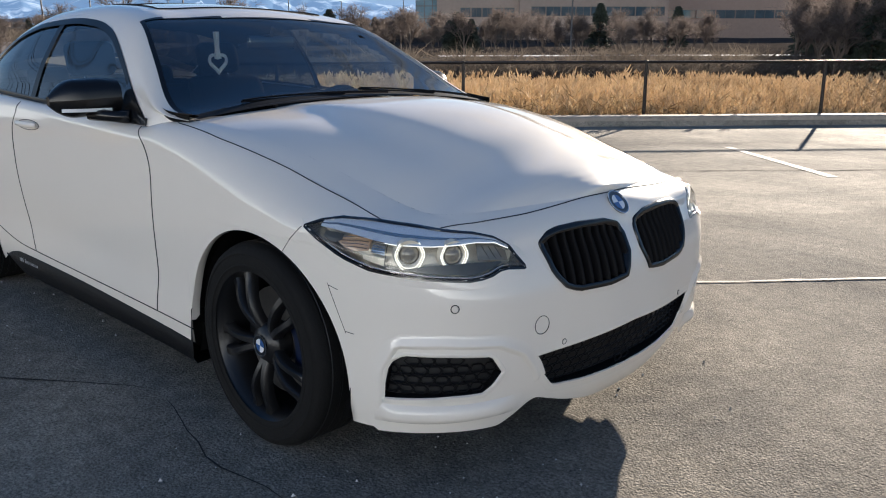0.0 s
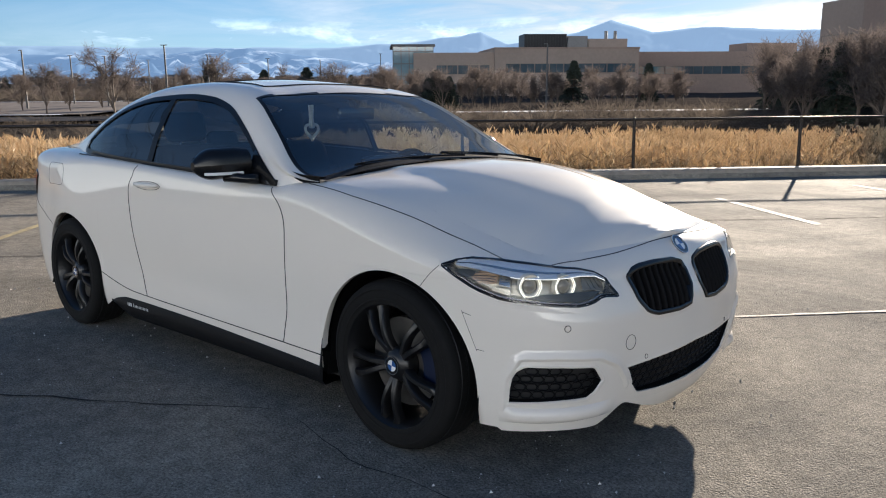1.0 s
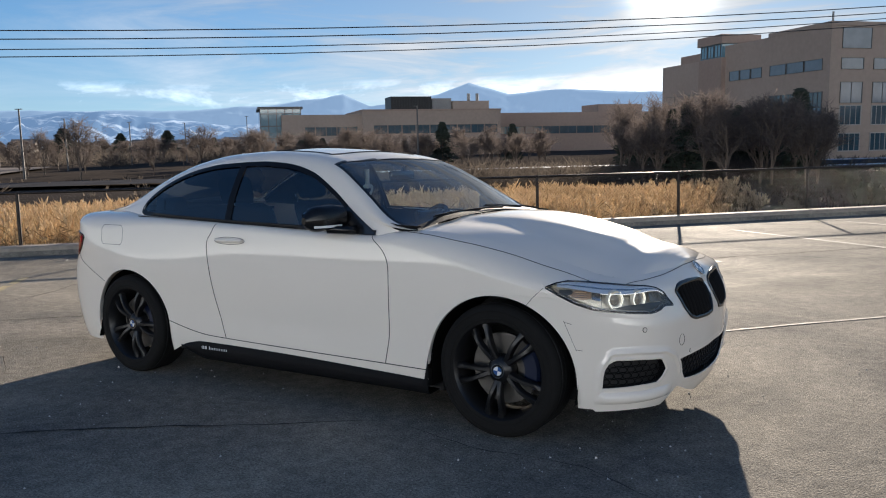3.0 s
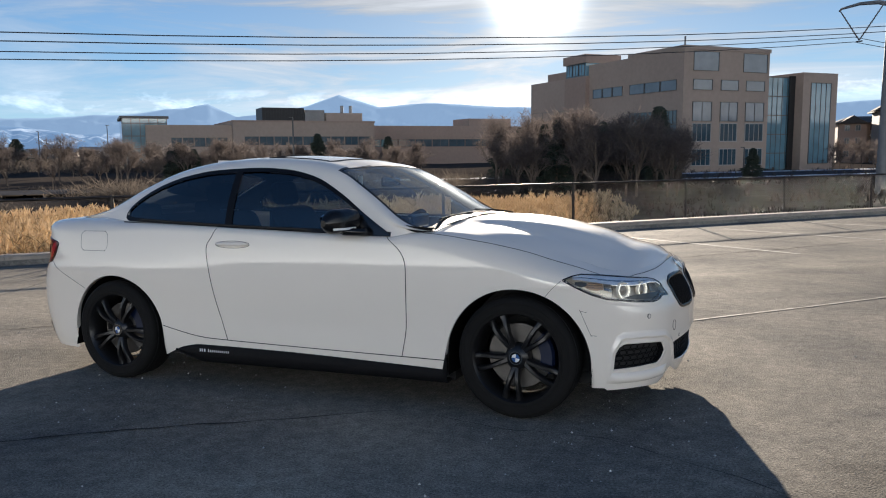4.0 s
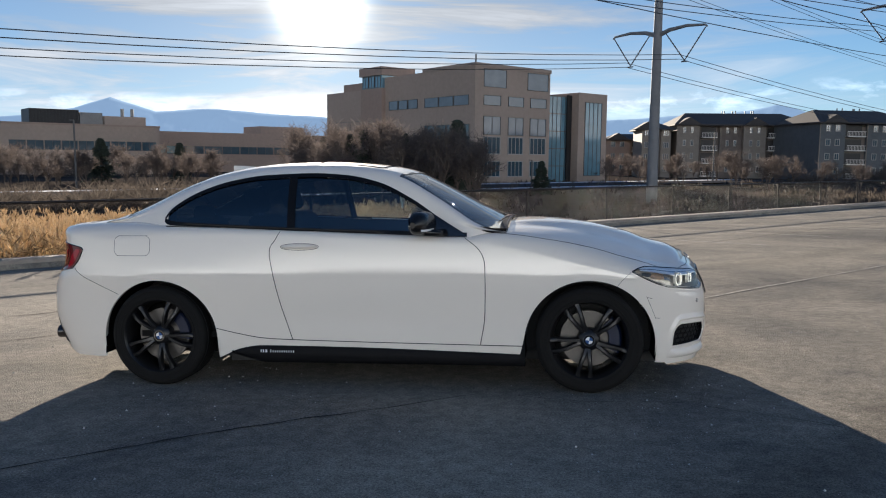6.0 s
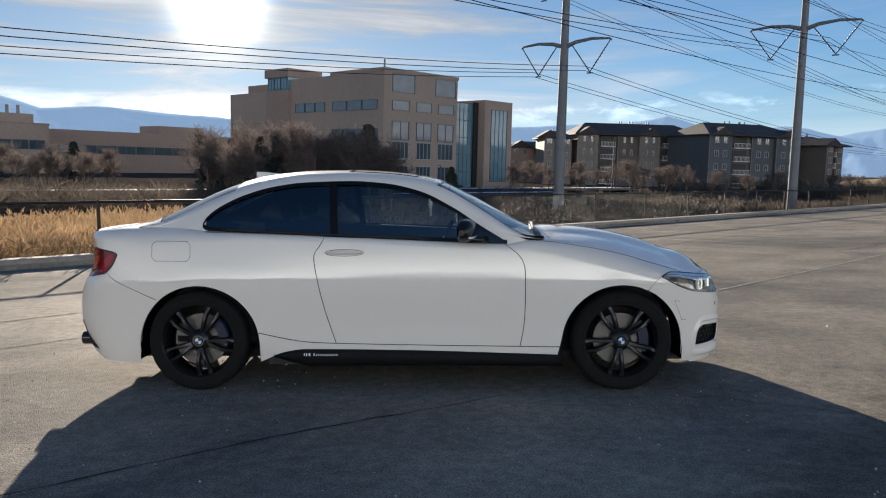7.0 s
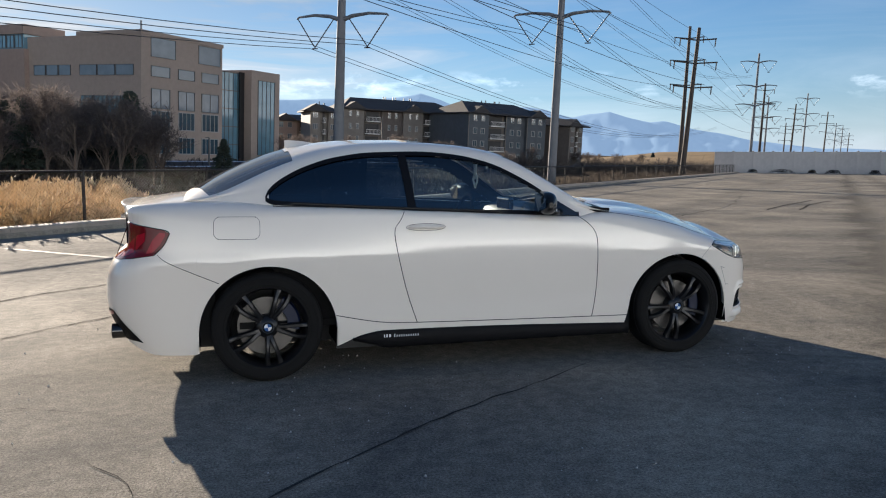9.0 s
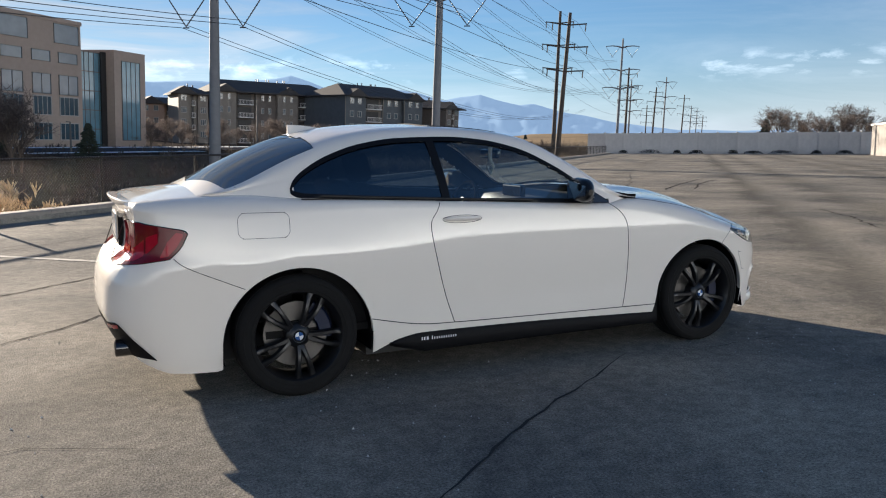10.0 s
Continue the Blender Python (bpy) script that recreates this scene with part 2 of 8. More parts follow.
    h = math_("ADD", math_("MULTIPLY", stone.outputs["Distance"], 0.6), math_("MULTIPLY", grain.outputs["Fac"], 0.6))
    L(h, bp.inputs["Height"])
    L(bp.outputs["Normal"], b.inputs["Normal"])
    return m


def leaf_mat(name, color, color2, scale):
    """Thin dry blades that let light through."""
    m = mat(name, color, 0.8, color2=color2, scale=scale, big=0.4, spec=0.1)
    nt = m.node_tree
    b, out = nt.nodes["Principled BSDF"], nt.nodes["Material Output"]
    tr = nt.nodes.new("ShaderNodeBsdfTranslucent")
    mx = nt.nodes.new("ShaderNodeMixShader")
    mx.inputs[0].default_value = 0.5
    src = b.inputs["Base Color"].links[0].from_socket
    nt.links.new(src, tr.inputs["Color"])
    nt.links.new(b.outputs[0], mx.inputs[1])
    nt.links.new(tr.outputs[0], mx.inputs[2])
    nt.links.new(mx.outputs[0], out.inputs["Surface"])
    return m


M = {}
M["asphalt"] = asphalt_mat()
M["crack"] = mat("crack_filler", (0.070, 0.066, 0.062), 1.0, vary=0.3, scale=30, spec=0.0)
M["line"] = mat("worn_white_line", (0.44, 0.41, 0.36), 0.8, color2=(0.15, 0.138, 0.12), scale=16, big=2.2, bump=0.3)
M["yline"] = mat("worn_yellow_line", (0.45, 0.36, 0.16), 0.7, color2=(0.12, 0.105, 0.08), scale=22, big=5, bump=0.3)
M["concrete"] = mat("concrete_kerb", (0.37, 0.32, 0.265), 0.85, vary=0.35, scale=9, bump=0.4, bump_scale=80)
M["wallpanel"] = mat("precast_panel", (0.55, 0.52, 0.49), 0.85, vary=0.14, scale=3, bump=0.2, per_object=0.06)
M["blockwork"] = mat("grey_blockwork", (0.27, 0.25, 0.23), 0.9, vary=0.25, scale=5, bump=0.3)
M["soil"] = mat("dry_field", (0.088, 0.075, 0.064), 1.0, spec=0.0, color2=(0.045, 0.039, 0.035), scale=0.9, big=0.05, bump=0.6, bump_scale=6)
M["reed"] = leaf_mat("dry_reed", (0.44, 0.345, 0.215), (0.18, 0.135, 0.08), 3)
M["plume"] = leaf_mat("reed_plume", (0.84, 0.71, 0.51), (0.48, 0.36, 0.22), 9)
M["rail"] = mat("black_fence_steel", (0.035, 0.03, 0.028), 0.45, 0.6, vary=0.4, scale=14)
M["chain"] = mat("chain_link_wire", (0.045, 0.043, 0.042), 0.28, 0.0, vary=0.3, spec=0.7)
M["bark"] = mat("grey_bark", (0.15, 0.115, 0.09), 0.9, vary=0.4, scale=20, bump=0.5)
M["twig"] = leaf_mat("winter_twigs", (0.165, 0.138, 0.126), (0.082, 0.070, 0.066), 5)
M["brush"] = leaf_mat("grey_brush", (0.145, 0.122, 0.10), (0.062, 0.054, 0.048), 3)
M["goldfield"] = mat("dry_grass_hill", (0.30, 0.215, 0.12), 1.0, spec=0.05, color2=(0.16, 0.12, 0.075), scale=0.12, big=0.02)
M["grit"] = mat("pale_grit", (0.60, 0.58, 0.55), 0.22, vary=0.3, spec=0.9)
M["needle"] = mat("evergreen_needles", (0.045, 0.055, 0.035), 0.9, color2=(0.015, 0.025, 0.018), scale=6)
M["shrub"] = mat("dark_shrub", (0.05, 0.045, 0.03), 0.9, color2=(0.02, 0.02, 0.016), scale=8)
M["snow"] = mat("old_snow", (0.70, 0.73, 0.78), 0.9, vary=0.12, scale=3, spec=0.1)
M["road"] = mat("far_road", (0.085, 0.085, 0.09), 1.0, vary=0.3, scale=0.5, spec=0.0)
M["palelot"] = mat("pale_far_asphalt", (0.30, 0.27, 0.245), 1.0, vary=0.35, scale=0.4, spec=0.0)
M["sandstone"] = mat("sandstone_cladding", (0.345, 0.275, 0.228), 0.85, vary=0.16, scale=1.5, big=0.1, per_object=0.04)
M["brownwall"] = mat("brown_cladding", (0.30, 0.225, 0.185), 0.85, vary=0.16, scale=1.5, big=0.1)
M["roofdark"] = mat("dark_shingle_roof", (0.045, 0.042, 0.042), 0.8, vary=0.3, scale=4)
M["roofgrey"] = mat("dusted_grey_shingle", (0.16, 0.165, 0.175), 0.85, vary=0.35, scale=1.5, per_object=0.35)
M["metalgrey"] = mat("grey_plant_metal", (0.22, 0.22, 0.22), 0.5, 0.5, vary=0.25)
M["darkmetal"] = mat("dark_louvre", (0.03, 0.03, 0.032), 0.5, 0.4, vary=0.3)
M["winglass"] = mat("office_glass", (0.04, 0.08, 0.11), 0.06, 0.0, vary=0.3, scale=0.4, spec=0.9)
# paler blue-grey base stands in for sky mirrored in the panes
M["skyglass"] = mat("sky_mirroring_office_glass", (0.12, 0.15, 0.19), 0.08, 0.0, vary=0.3, scale=0.4, spec=0.8)
M["curtain"] = mat("blue_curtain_glass", (0.13, 0.25, 0.32), 0.05, 0.0, vary=0.25, scale=0.3, spec=1.0)
M["mullion"] = mat("window_frame", (0.10, 0.10, 0.10), 0.5, 0.3, vary=0.2)
M["trimwhite"] = mat("pale_window_trim", (0.60, 0.58, 0.55), 0.6, vary=0.1)
M["trimgrey"] = mat("weathered_window_trim", (0.33, 0.32, 0.30), 0.6, vary=0.15)
M["aptwall"] = mat("apartment_siding", (0.115, 0.097, 0.085), 0.8, vary=0.2, scale=1.2, per_object=0.12)
M["aptgrey"] = mat("blue_grey_siding", (0.085, 0.096, 0.108), 0.8, vary=0.2, scale=1.2)
M["aptcream"] = mat("cream_siding", (0.20, 0.178, 0.152), 0.8, vary=0.2, scale=1.2)
M["polesteel"] = mat("galvanised_pole", (0.20, 0.205, 0.215), 0.75, 0.0, vary=0.2, scale=2, spec=0.1)
M["poledark"] = mat("weathered_pole", (0.07, 0.055, 0.045), 0.85, vary=0.35, scale=8)
M["wire"] = mat("power_cable", (0.05, 0.05, 0.055), 0.5, 0.5, vary=0.2)
M["insul"] = mat("insulator", (0.08, 0.06, 0.055), 0.3, vary=0.2)
M["lamp"] = mat("lamp_post_paint", (0.10, 0.10, 0.10), 0.7, 0.0, vary=0.2)
M["carfar"] = mat("far_car_paint", (0.16, 0.16, 0.17), 0.35, 0.2, vary=0.1, per_object=0.6)
M["black"] = mat("matt_black", (0.012, 0.012, 0.013), 0.6, vary=0.3)


def mountain_mat(name, hazed_rock, snow, lo, hi):
    m = bpy.data.materials.new(name)
    m.use_nodes = True
    nt = m.node_tree
    b = nt.nodes["Principled BSDF"]
    b.inputs["Roughness"].default_value = 1.0
    b.inputs["Specular IOR Level"].default_value = 0.0
    tc = nt.nodes.new("ShaderNodeTexCoord")
    mp = nt.nodes.new("ShaderNodeMapping")
    mp.inputs["Scale"].default_value = (1, 1, 0.55)
    n = node(nt, "ShaderNodeTexNoise", Scale=0.010, Detail=9.0, Roughness=0.68, Distortion=0.9)
    r = nt.nodes.new("ShaderNodeValToRGB")
    r.color_ramp.elements[0].position, r.color_ramp.elements[1].position = lo, hi
    r.color_ramp.elements[0].color, r.color_ramp.elements[1].color = (*hazed_rock, 1), (*snow, 1)
    L = nt.links.new
    L(tc.outputs["Object"], mp.inputs["Vector"])
    L(mp.outputs["Vector"], n.inputs["Vector"])
    L(n.outputs["Fac"], r.inputs["Fac"])
    # far slopes show mostly air: that haze is painted as blue tint and glow
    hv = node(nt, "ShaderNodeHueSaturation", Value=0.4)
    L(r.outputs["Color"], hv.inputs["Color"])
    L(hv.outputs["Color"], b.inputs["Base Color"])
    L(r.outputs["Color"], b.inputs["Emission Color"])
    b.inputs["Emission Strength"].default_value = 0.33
    return m


# bluish slope tones carry the haze of distance in their colour
M["mtn_near"] = mountain_mat("hazed_snowy_foothills", (0.16, 0.25, 0.38), (0.55, 0.64, 0.75), 0.50, 0.68)
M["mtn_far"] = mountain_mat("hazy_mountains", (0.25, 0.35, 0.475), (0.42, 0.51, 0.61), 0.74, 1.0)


# ---- geometry helpers ----
class Geo:
    """Collects vertices and faces of one mesh."""

    def __init__(self):
        self.v, self.f = [], []

    def add(self, verts, faces):
        o = len(self.v)
        self.v += [tuple(p) for p in verts]
        self.f += [tuple(i + o for i in f) for f in faces]
        return self

    def box(self, x0, y0, z0, x1, y1, z1):
        p = [(x, y, z) for z in (z0, z1) for x, y in ((x0, y0), (x1, y0), (x1, y1), (x0, y1))]
        return self.add(p, [(3, 2, 1, 0), (4, 5, 6, 7), (0, 1, 5, 4), (1, 2, 6, 5), (2, 3, 7, 6), (3, 0, 4, 7)])

    def tube(self, path, radii, n=6, cap=True):
        path = [Vector(p) for p in path]
        if isinstance(radii, (int, float)):
            radii = [radii] * len(path)
        verts, faces = [], []
        for i, p in enumerate(path):
            d = (path[min(i + 1, len(path) - 1)] - path[max(i - 1, 0)]).normalized()
            a = d.cross(Vector((0, 0, 1)) if abs(d.z) < 0.9 else Vector((1, 0, 0))).normalized()
            b = d.cross(a)
            for k in range(n):
                t = 2 * math.pi * k / n
                verts.append(p + (a * math.cos(t) + b * math.sin(t)) * radii[i])
        for i in range(len(path) - 1):
            for k in range(n):
                k2 = (k + 1) % n
                faces.append((i * n + k, i * n + k2, (i + 1) * n + k2, (i + 1) * n + k))
        if cap:
            faces.append(tuple(range(n - 1, -1, -1)))
            faces.append(tuple((len(path) - 1) * n + k for k in range(n)))
        return self.add(verts, faces)

    def lathe(self, prof, n=24, axis="z", centre=(0, 0, 0)):
        """prof: (radius, height) pairs, turned round an axis."""
        verts, faces = [], []
        for r, h in prof:
            for k in range(n):
                t = 2 * math.pi * k / n
                c, s = r * math.cos(t), r * math.sin(t)
                p = (c, s, h) if axis == "z" else ((c, h, s) if axis == "y" else (h, c, s))
                verts.append(Vector(p) + Vector(centre))
        for i in range(len(prof) - 1):
            for k in range(n):
                k2 = (k + 1) % n
                faces.append((i * n + k, i * n + k2, (i + 1) * n + k2, (i + 1) * n + k))
        return self.add(verts, faces)

    def grid(self, pts):
        """pts: rows of points."""
        w = len(pts[0])
        verts = [p for row in pts for p in row]
        faces = [(i * w + j, i * w + j + 1, (i + 1) * w + j + 1, (i + 1) * w + j) for i in range(len(pts) - 1) for j in range(w - 1)]
        return self.add(verts, faces)

    def mesh(self, name, material, smooth=False, angle=None):
        me = bpy.data.meshes.new(name)
        me.from_pydata(self.v, [], self.f)
        for m in material if isinstance(material, (list, tuple)) else [material]:
            me.materials.append(m)
        if smooth:
            me.polygons.foreach_set("use_smooth", [True] * len(me.polygons))
            if angle:
                me.set_sharp_from_angle(angle=radians(angle))
        me.update()
        return me

    def make(self, name, material, parent=None, label="", smooth=False, angle=None, at=None):
        ob = new(name, self.mesh(name, material, smooth, angle))
        if parent is not None:
            ob.parent = parent
        if at is not None:
            ob.matrix_basis = at
        if label:
            ob["label"] = label
        return ob


def fix_normals(ob):
    bm = bmesh.new()
    bm.from_mesh(ob.data)
    bmesh.ops.recalc_face_normals(bm, faces=bm.faces)
    bm.to_mesh(ob.data)
    bm.free()
    return ob


def root(name, label, category, group="", kind="", at=None):
    ob = new(name)
    ob.empty_display_size = 0.2
    if at is not None:
        ob.matrix_basis = at
    return tagged(ob, label, category, group, kind)


# the lot's own directions: E along the kerb, N away from the lot across the fence
E = Vector((0.683, 0.730, 0.0))
N = Vector((-0.730, 0.683, 0.0))
UP = Vector((0.0289, -0.0254, 0.9993))   # plumb line: the lot slopes a little
TILT = Vector((0, 0, 1)).rotation_difference(UP).to_matrix().to_4x4()
YAW = Matrix.Rotation(math.atan2(0.730, 0.683), 4, "Z")


def en(e, n, z=0.0):
    return E * e + N * n + Vector((0, 0, z))


def ground_z(x, y):
    """Height of the ground: level lot, a ditch behind the fence, open land that keeps to the plumb line."""
    p = Vector((x, y, 0))
    n, e = p.dot(N), p.dot(E)
    if n < 9.3:
        if e < 107:
            return 0.0
        k = min((e - 107) / 200, 1)
        return k * (0.004 * (e - 107))
    if n < 10.1:
        return 0.10
    ditch = 0.10 - 1.25 * min((n - 10.1) / 2.2, 1)
    k = max(0.0, min((n - 24) / 40, 1))
    k = k * k * (3 - 2 * k)
    far = -2.0 - 0.0289 * x + 0.0254 * y
    return ditch * (1 - k) + far * k


def polar(az, d, eye=(0.0, -5.0)):
    """A place on the plan, d metres off in a direction az degrees east of the y axis."""
    return eye[0] + d * math.sin(radians(az)), eye[1] + d * math.cos(radians(az))


def far_pose(x, y, yaw=None, dz=0.0):
    return Matrix.Translation((x, y, ground_z(x, y) + dz)) @ TILT @ (YAW if yaw is None else Matrix.Rotation(radians(yaw), 4, "Z"))
# ---- the ground: one sheet to the horizon ----
def build_ground():
    es = [-3500, -1500, -700, -350, -200, -130, -90, -60, -45] + list(range(-40, 112, 4)) + [120, 140, 170, 220, 300, 450, 800, 1500, 3500]
    ns = [-3500, -1500, -500, -150, -60, -30, -15, -5, 0, 5, 9.29, 9.31, 10.1, 11.2, 12.3, 14, 17, 20, 24] + list(range(28, 72, 5)) + [80, 95, 115, 140, 170, 220, 300, 450, 800, 1500, 3500]
    rows = []
    for n in ns:
        row = []
        for e in es:
            p = en(e, n)
            z = ground_z(p.x, p.y)
            if n > 12 and n < 600:
                z += noise.noise((e * 0.15, n * 0.15, 0)) * 0.22
            row.append((p.x, p.y, z))
        rows.append(row)
    g = Geo().grid(rows)
    ob = g.make("ground", [M["asphalt"], M["soil"]])
    w = len(es) - 1
    for i in range(len(ns) - 1):
        for j in range(w):
            mid_n, mid_e = (ns[i] + ns[i + 1]) / 2, (es[j] + es[j + 1]) / 2
            if mid_n > 9.3 or mid_e > 108:
                ob.data.polygons[i * w + j].material_index = 1
    tagged(ob, "sloping grey asphalt car park and the dry brown land round it", "ground", kind="structure")


build_ground()


def strip(name, pts, width, material, z=0.004, jitter=0.0, taper=False, seed=1):
    """A thin ribbon along a line on the lot."""
    rnd = random.Random(seed)
    pts = [Vector((*p, 0)) for p in pts]
    fine = []
    for a, b in zip(pts, pts[1:]):
        k = max(2, int((b - a).length / 0.09))
        fine += [a.lerp(b, i / k) for i in range(k)]
    fine.append(pts[-1])
    g = Geo()
    left, right = [], []
    drift = 0.0
    for i, p in enumerate(fine):
        d = (fine[min(i + 1, len(fine) - 1)] - fine[max(i - 1, 0)]).normalized()
        s = Vector((-d.y, d.x, 0))
        drift = drift * 0.85 + rnd.uniform(-1, 1) * jitter
        wd = width * (1 + (rnd.uniform(-0.6, 0.6) if jitter else 0)) * (min(1, i / 6 + 0.1, (len(fine) - 1 - i) / 6 + 0.1) if taper else 1)
        q = p + s * drift
        left.append((q.x + s.x * wd / 2, q.y + s.y * wd / 2, z))
        right.append((q.x - s.x * wd / 2, q.y - s.y * wd / 2, z))
    g.grid([left, right])
    ob = g.make(name, material)
    fix_normals(ob)
    return ob


def xy(e, n):
    p = en(e, n)
    return (p.x, p.y)


for i, (pts, w, j) in enumerate([
        ([(2.95, -1.62), (2.6, -1.41), (2.2, -1.18), (1.85, -0.98), (1.3, -1.02), (0.71, -0.909)], 0.012, 0.012),
        ([(0.71, -0.909), (-0.11, -1.437), (-0.26, -1.53), (-0.7, -1.85), (-1.16, -2.23), (-1.9, -2.85), (-3.2, -3.6)], 0.028, 0.012),
        ([(-2.19, -1.87), (-2.1, -2.02), (-2.0, -2.19), (-1.93, -2.35)], 0.035, 0.02),
        ([(2.95, -1.62), (3.6, -1.75), (4.6, -2.3), (6.0, -2.7)], 0.02, 0.015),
        ([(-4.2, -0.9), (-3.4, -1.1), (-2.6, -1.02), (-2.1, -1.3)], 0.014, 0.012),
        ([xy(-2, 4.2), xy(6, 4.0), xy(16, 4.4), xy(34, 4.1)], 0.045, 0.02),
        ([xy(-16, 2.6), xy(-7, 2.9), xy(-1, 2.7), xy(3, 3.0)], 0.035, 0.02),
        ([xy(14, -6), xy(14.4, -2), xy(13.8, 3), xy(14.2, 8)], 0.05, 0.03),
        ([xy(26, -20), xy(26.4, -9), xy(25.5, 0), xy(26.2, 8)], 0.06, 0.03),
        ([xy(8, -12), xy(20, -11), xy(40, -12.2), xy(66, -11)], 0.07, 0.03),
        ([xy(30, 2), xy(45, -3), xy(70, -2)], 0.09, 0.03),
        ([xy(12, 1.0), xy(20, 0.4), xy(31, 1.2)], 0.05, 0.03),
        ([xy(6, -8), xy(13, -7.2), xy(22, -8.4), xy(36, -7.0)], 0.05, 0.03),
        ([xy(18, -16), xy(21, -10), xy(19.5, -4), xy(22, 2)], 0.045, 0.04),
        ([xy(43, -25), xy(46, -11), xy(48.5, -2), xy(50, 6)], 0.34, 0.03),
        ([xy(70, -24), xy(72, -8), xy(71, 6)], 0.4, 0.03),
        ([(8.9, 3.2), (9.4, 3.9), (10.2, 4.9), (10.8, 5.7), (11.2, 6.4)], 0.09, 0.05),
        ([(12.9, 12.7), (15.2, 14.8), (18.6, 17.4)], 0.16, 0.02),
        ([(13.9, 12.6), (16.2, 14.9), (19.0, 17.0)], 0.14, 0.02),
        ([xy(58, -22), xy(57, -4), xy(59, 9)], 0.12, 0.03),
        ([xy(-8, 6.4), xy(-3, 6.8), xy(3, 6.5), xy(9, 6.9)], 0.025, 0.02),
        ([xy(-7, 1.2), xy(-4.5, 2.2), xy(-3, 4.5), xy(-2.2, 7)], 0.02, 0.02),
        ([(-6.5, -2.2), (-5.2, -1.6), (-3.9, -1.9), (-2.9, -1.2)], 0.016, 0.014)]):
    tagged(strip("asphalt_crack", pts, w * 0.42, M["crack"], 0.004, j, True, 40 + i), "dark jagged crack across the grey asphalt", "crack", "cracks in the lot", "structure")

for e0, n0, n1, kind in [(-3.6, 3.4, 6.2, "yline"), (4.9, 3.6, 6.2, "line"), (7.75, 3.4, 7.6, "line"), (10.6, 3.0, 8.0, "line"), (2.05, 3.8, 8.0, "line"), (-9.3, 3.4, 7.8, "yline"), (-6.45, 3.4, 7.8, "yline"), (13.4, 3.2, 8.2, "line"), (16.2, 3.0, 8.2, "line"), (19.0, 3.2, 8.2, "line")]:
    tagged(strip("parking_line", [xy(e0, n0), xy(e0, n1)], 0.10, M[kind], 0.005), "worn painted parking bay line on asphalt", "road marking", "parking lines", "structure")
# the first is a crack whose sun glints are drawn as a white strip
for e0, e1, n0 in [(1.0, 12.0, 0.1), (-14.0, -5.2, 0.15)]:
    tagged(strip("parking_line", [xy(e0, n0), xy(e1, n0)], 0.028, M["line"], 0.005, 0.006), "faded white painted line across the asphalt", "road marking", "parking lines", "structure")


def build_grit():
    """Pale grains of road salt and grit on the asphalt."""
    rn = random.Random(77)
    g = Geo()
    for i in range(4200):
        x, y = rn.gauss(0.2, 4.2), rn.gauss(-1.6, 2.4)
        if noise.noise((x * 0.8, y * 0.8, 4)) < -0.05 and rn.random() < 0.8:
            continue
        r = 0.0022 + 0.0065 * rn.random() ** 5
        a = rn.uniform(0, 6.28)
        p = [(x + r * math.cos(a + k * 2.1), y + r * math.sin(a + k * 2.1), 0.001) for k in range(3)] + [(x, y, 0.001 + r * 1.1)]
        g.add(p, [(0, 1, 3), (1, 2, 3), (2, 0, 3)])
    tagged(g.make("grit", M["grit"]), "scattered pale grit and road salt on the asphalt", "grit", kind="stuff")


build_grit()


def build_kerb():
    prof = [(9.30, -0.05), (9.31, 0.145), (9.34, 0.165), (9.60, 0.170), (9.63, 0.15), (9.63, -0.05)]
    for k in range(-16, 36):
        e0, e1 = k * 3.05, (k + 1) * 3.05 - 0.008
        g = Geo().grid([[tuple(en(e, n, z)) for n, z in prof] for e in (e0, e1)])
        g.add([en(e0, n, z) for n, z in prof], [tuple(range(len(prof)))])
        g.add([en(e1, n, z) for n, z in prof], [tuple(range(len(prof)))[::-1]])
        ob = fix_normals(g.make("kerb", M["concrete"]))
        tagged(ob, "pale worn concrete kerb along the lot edge", "kerb", "kerb stones", "structure")


build_kerb()


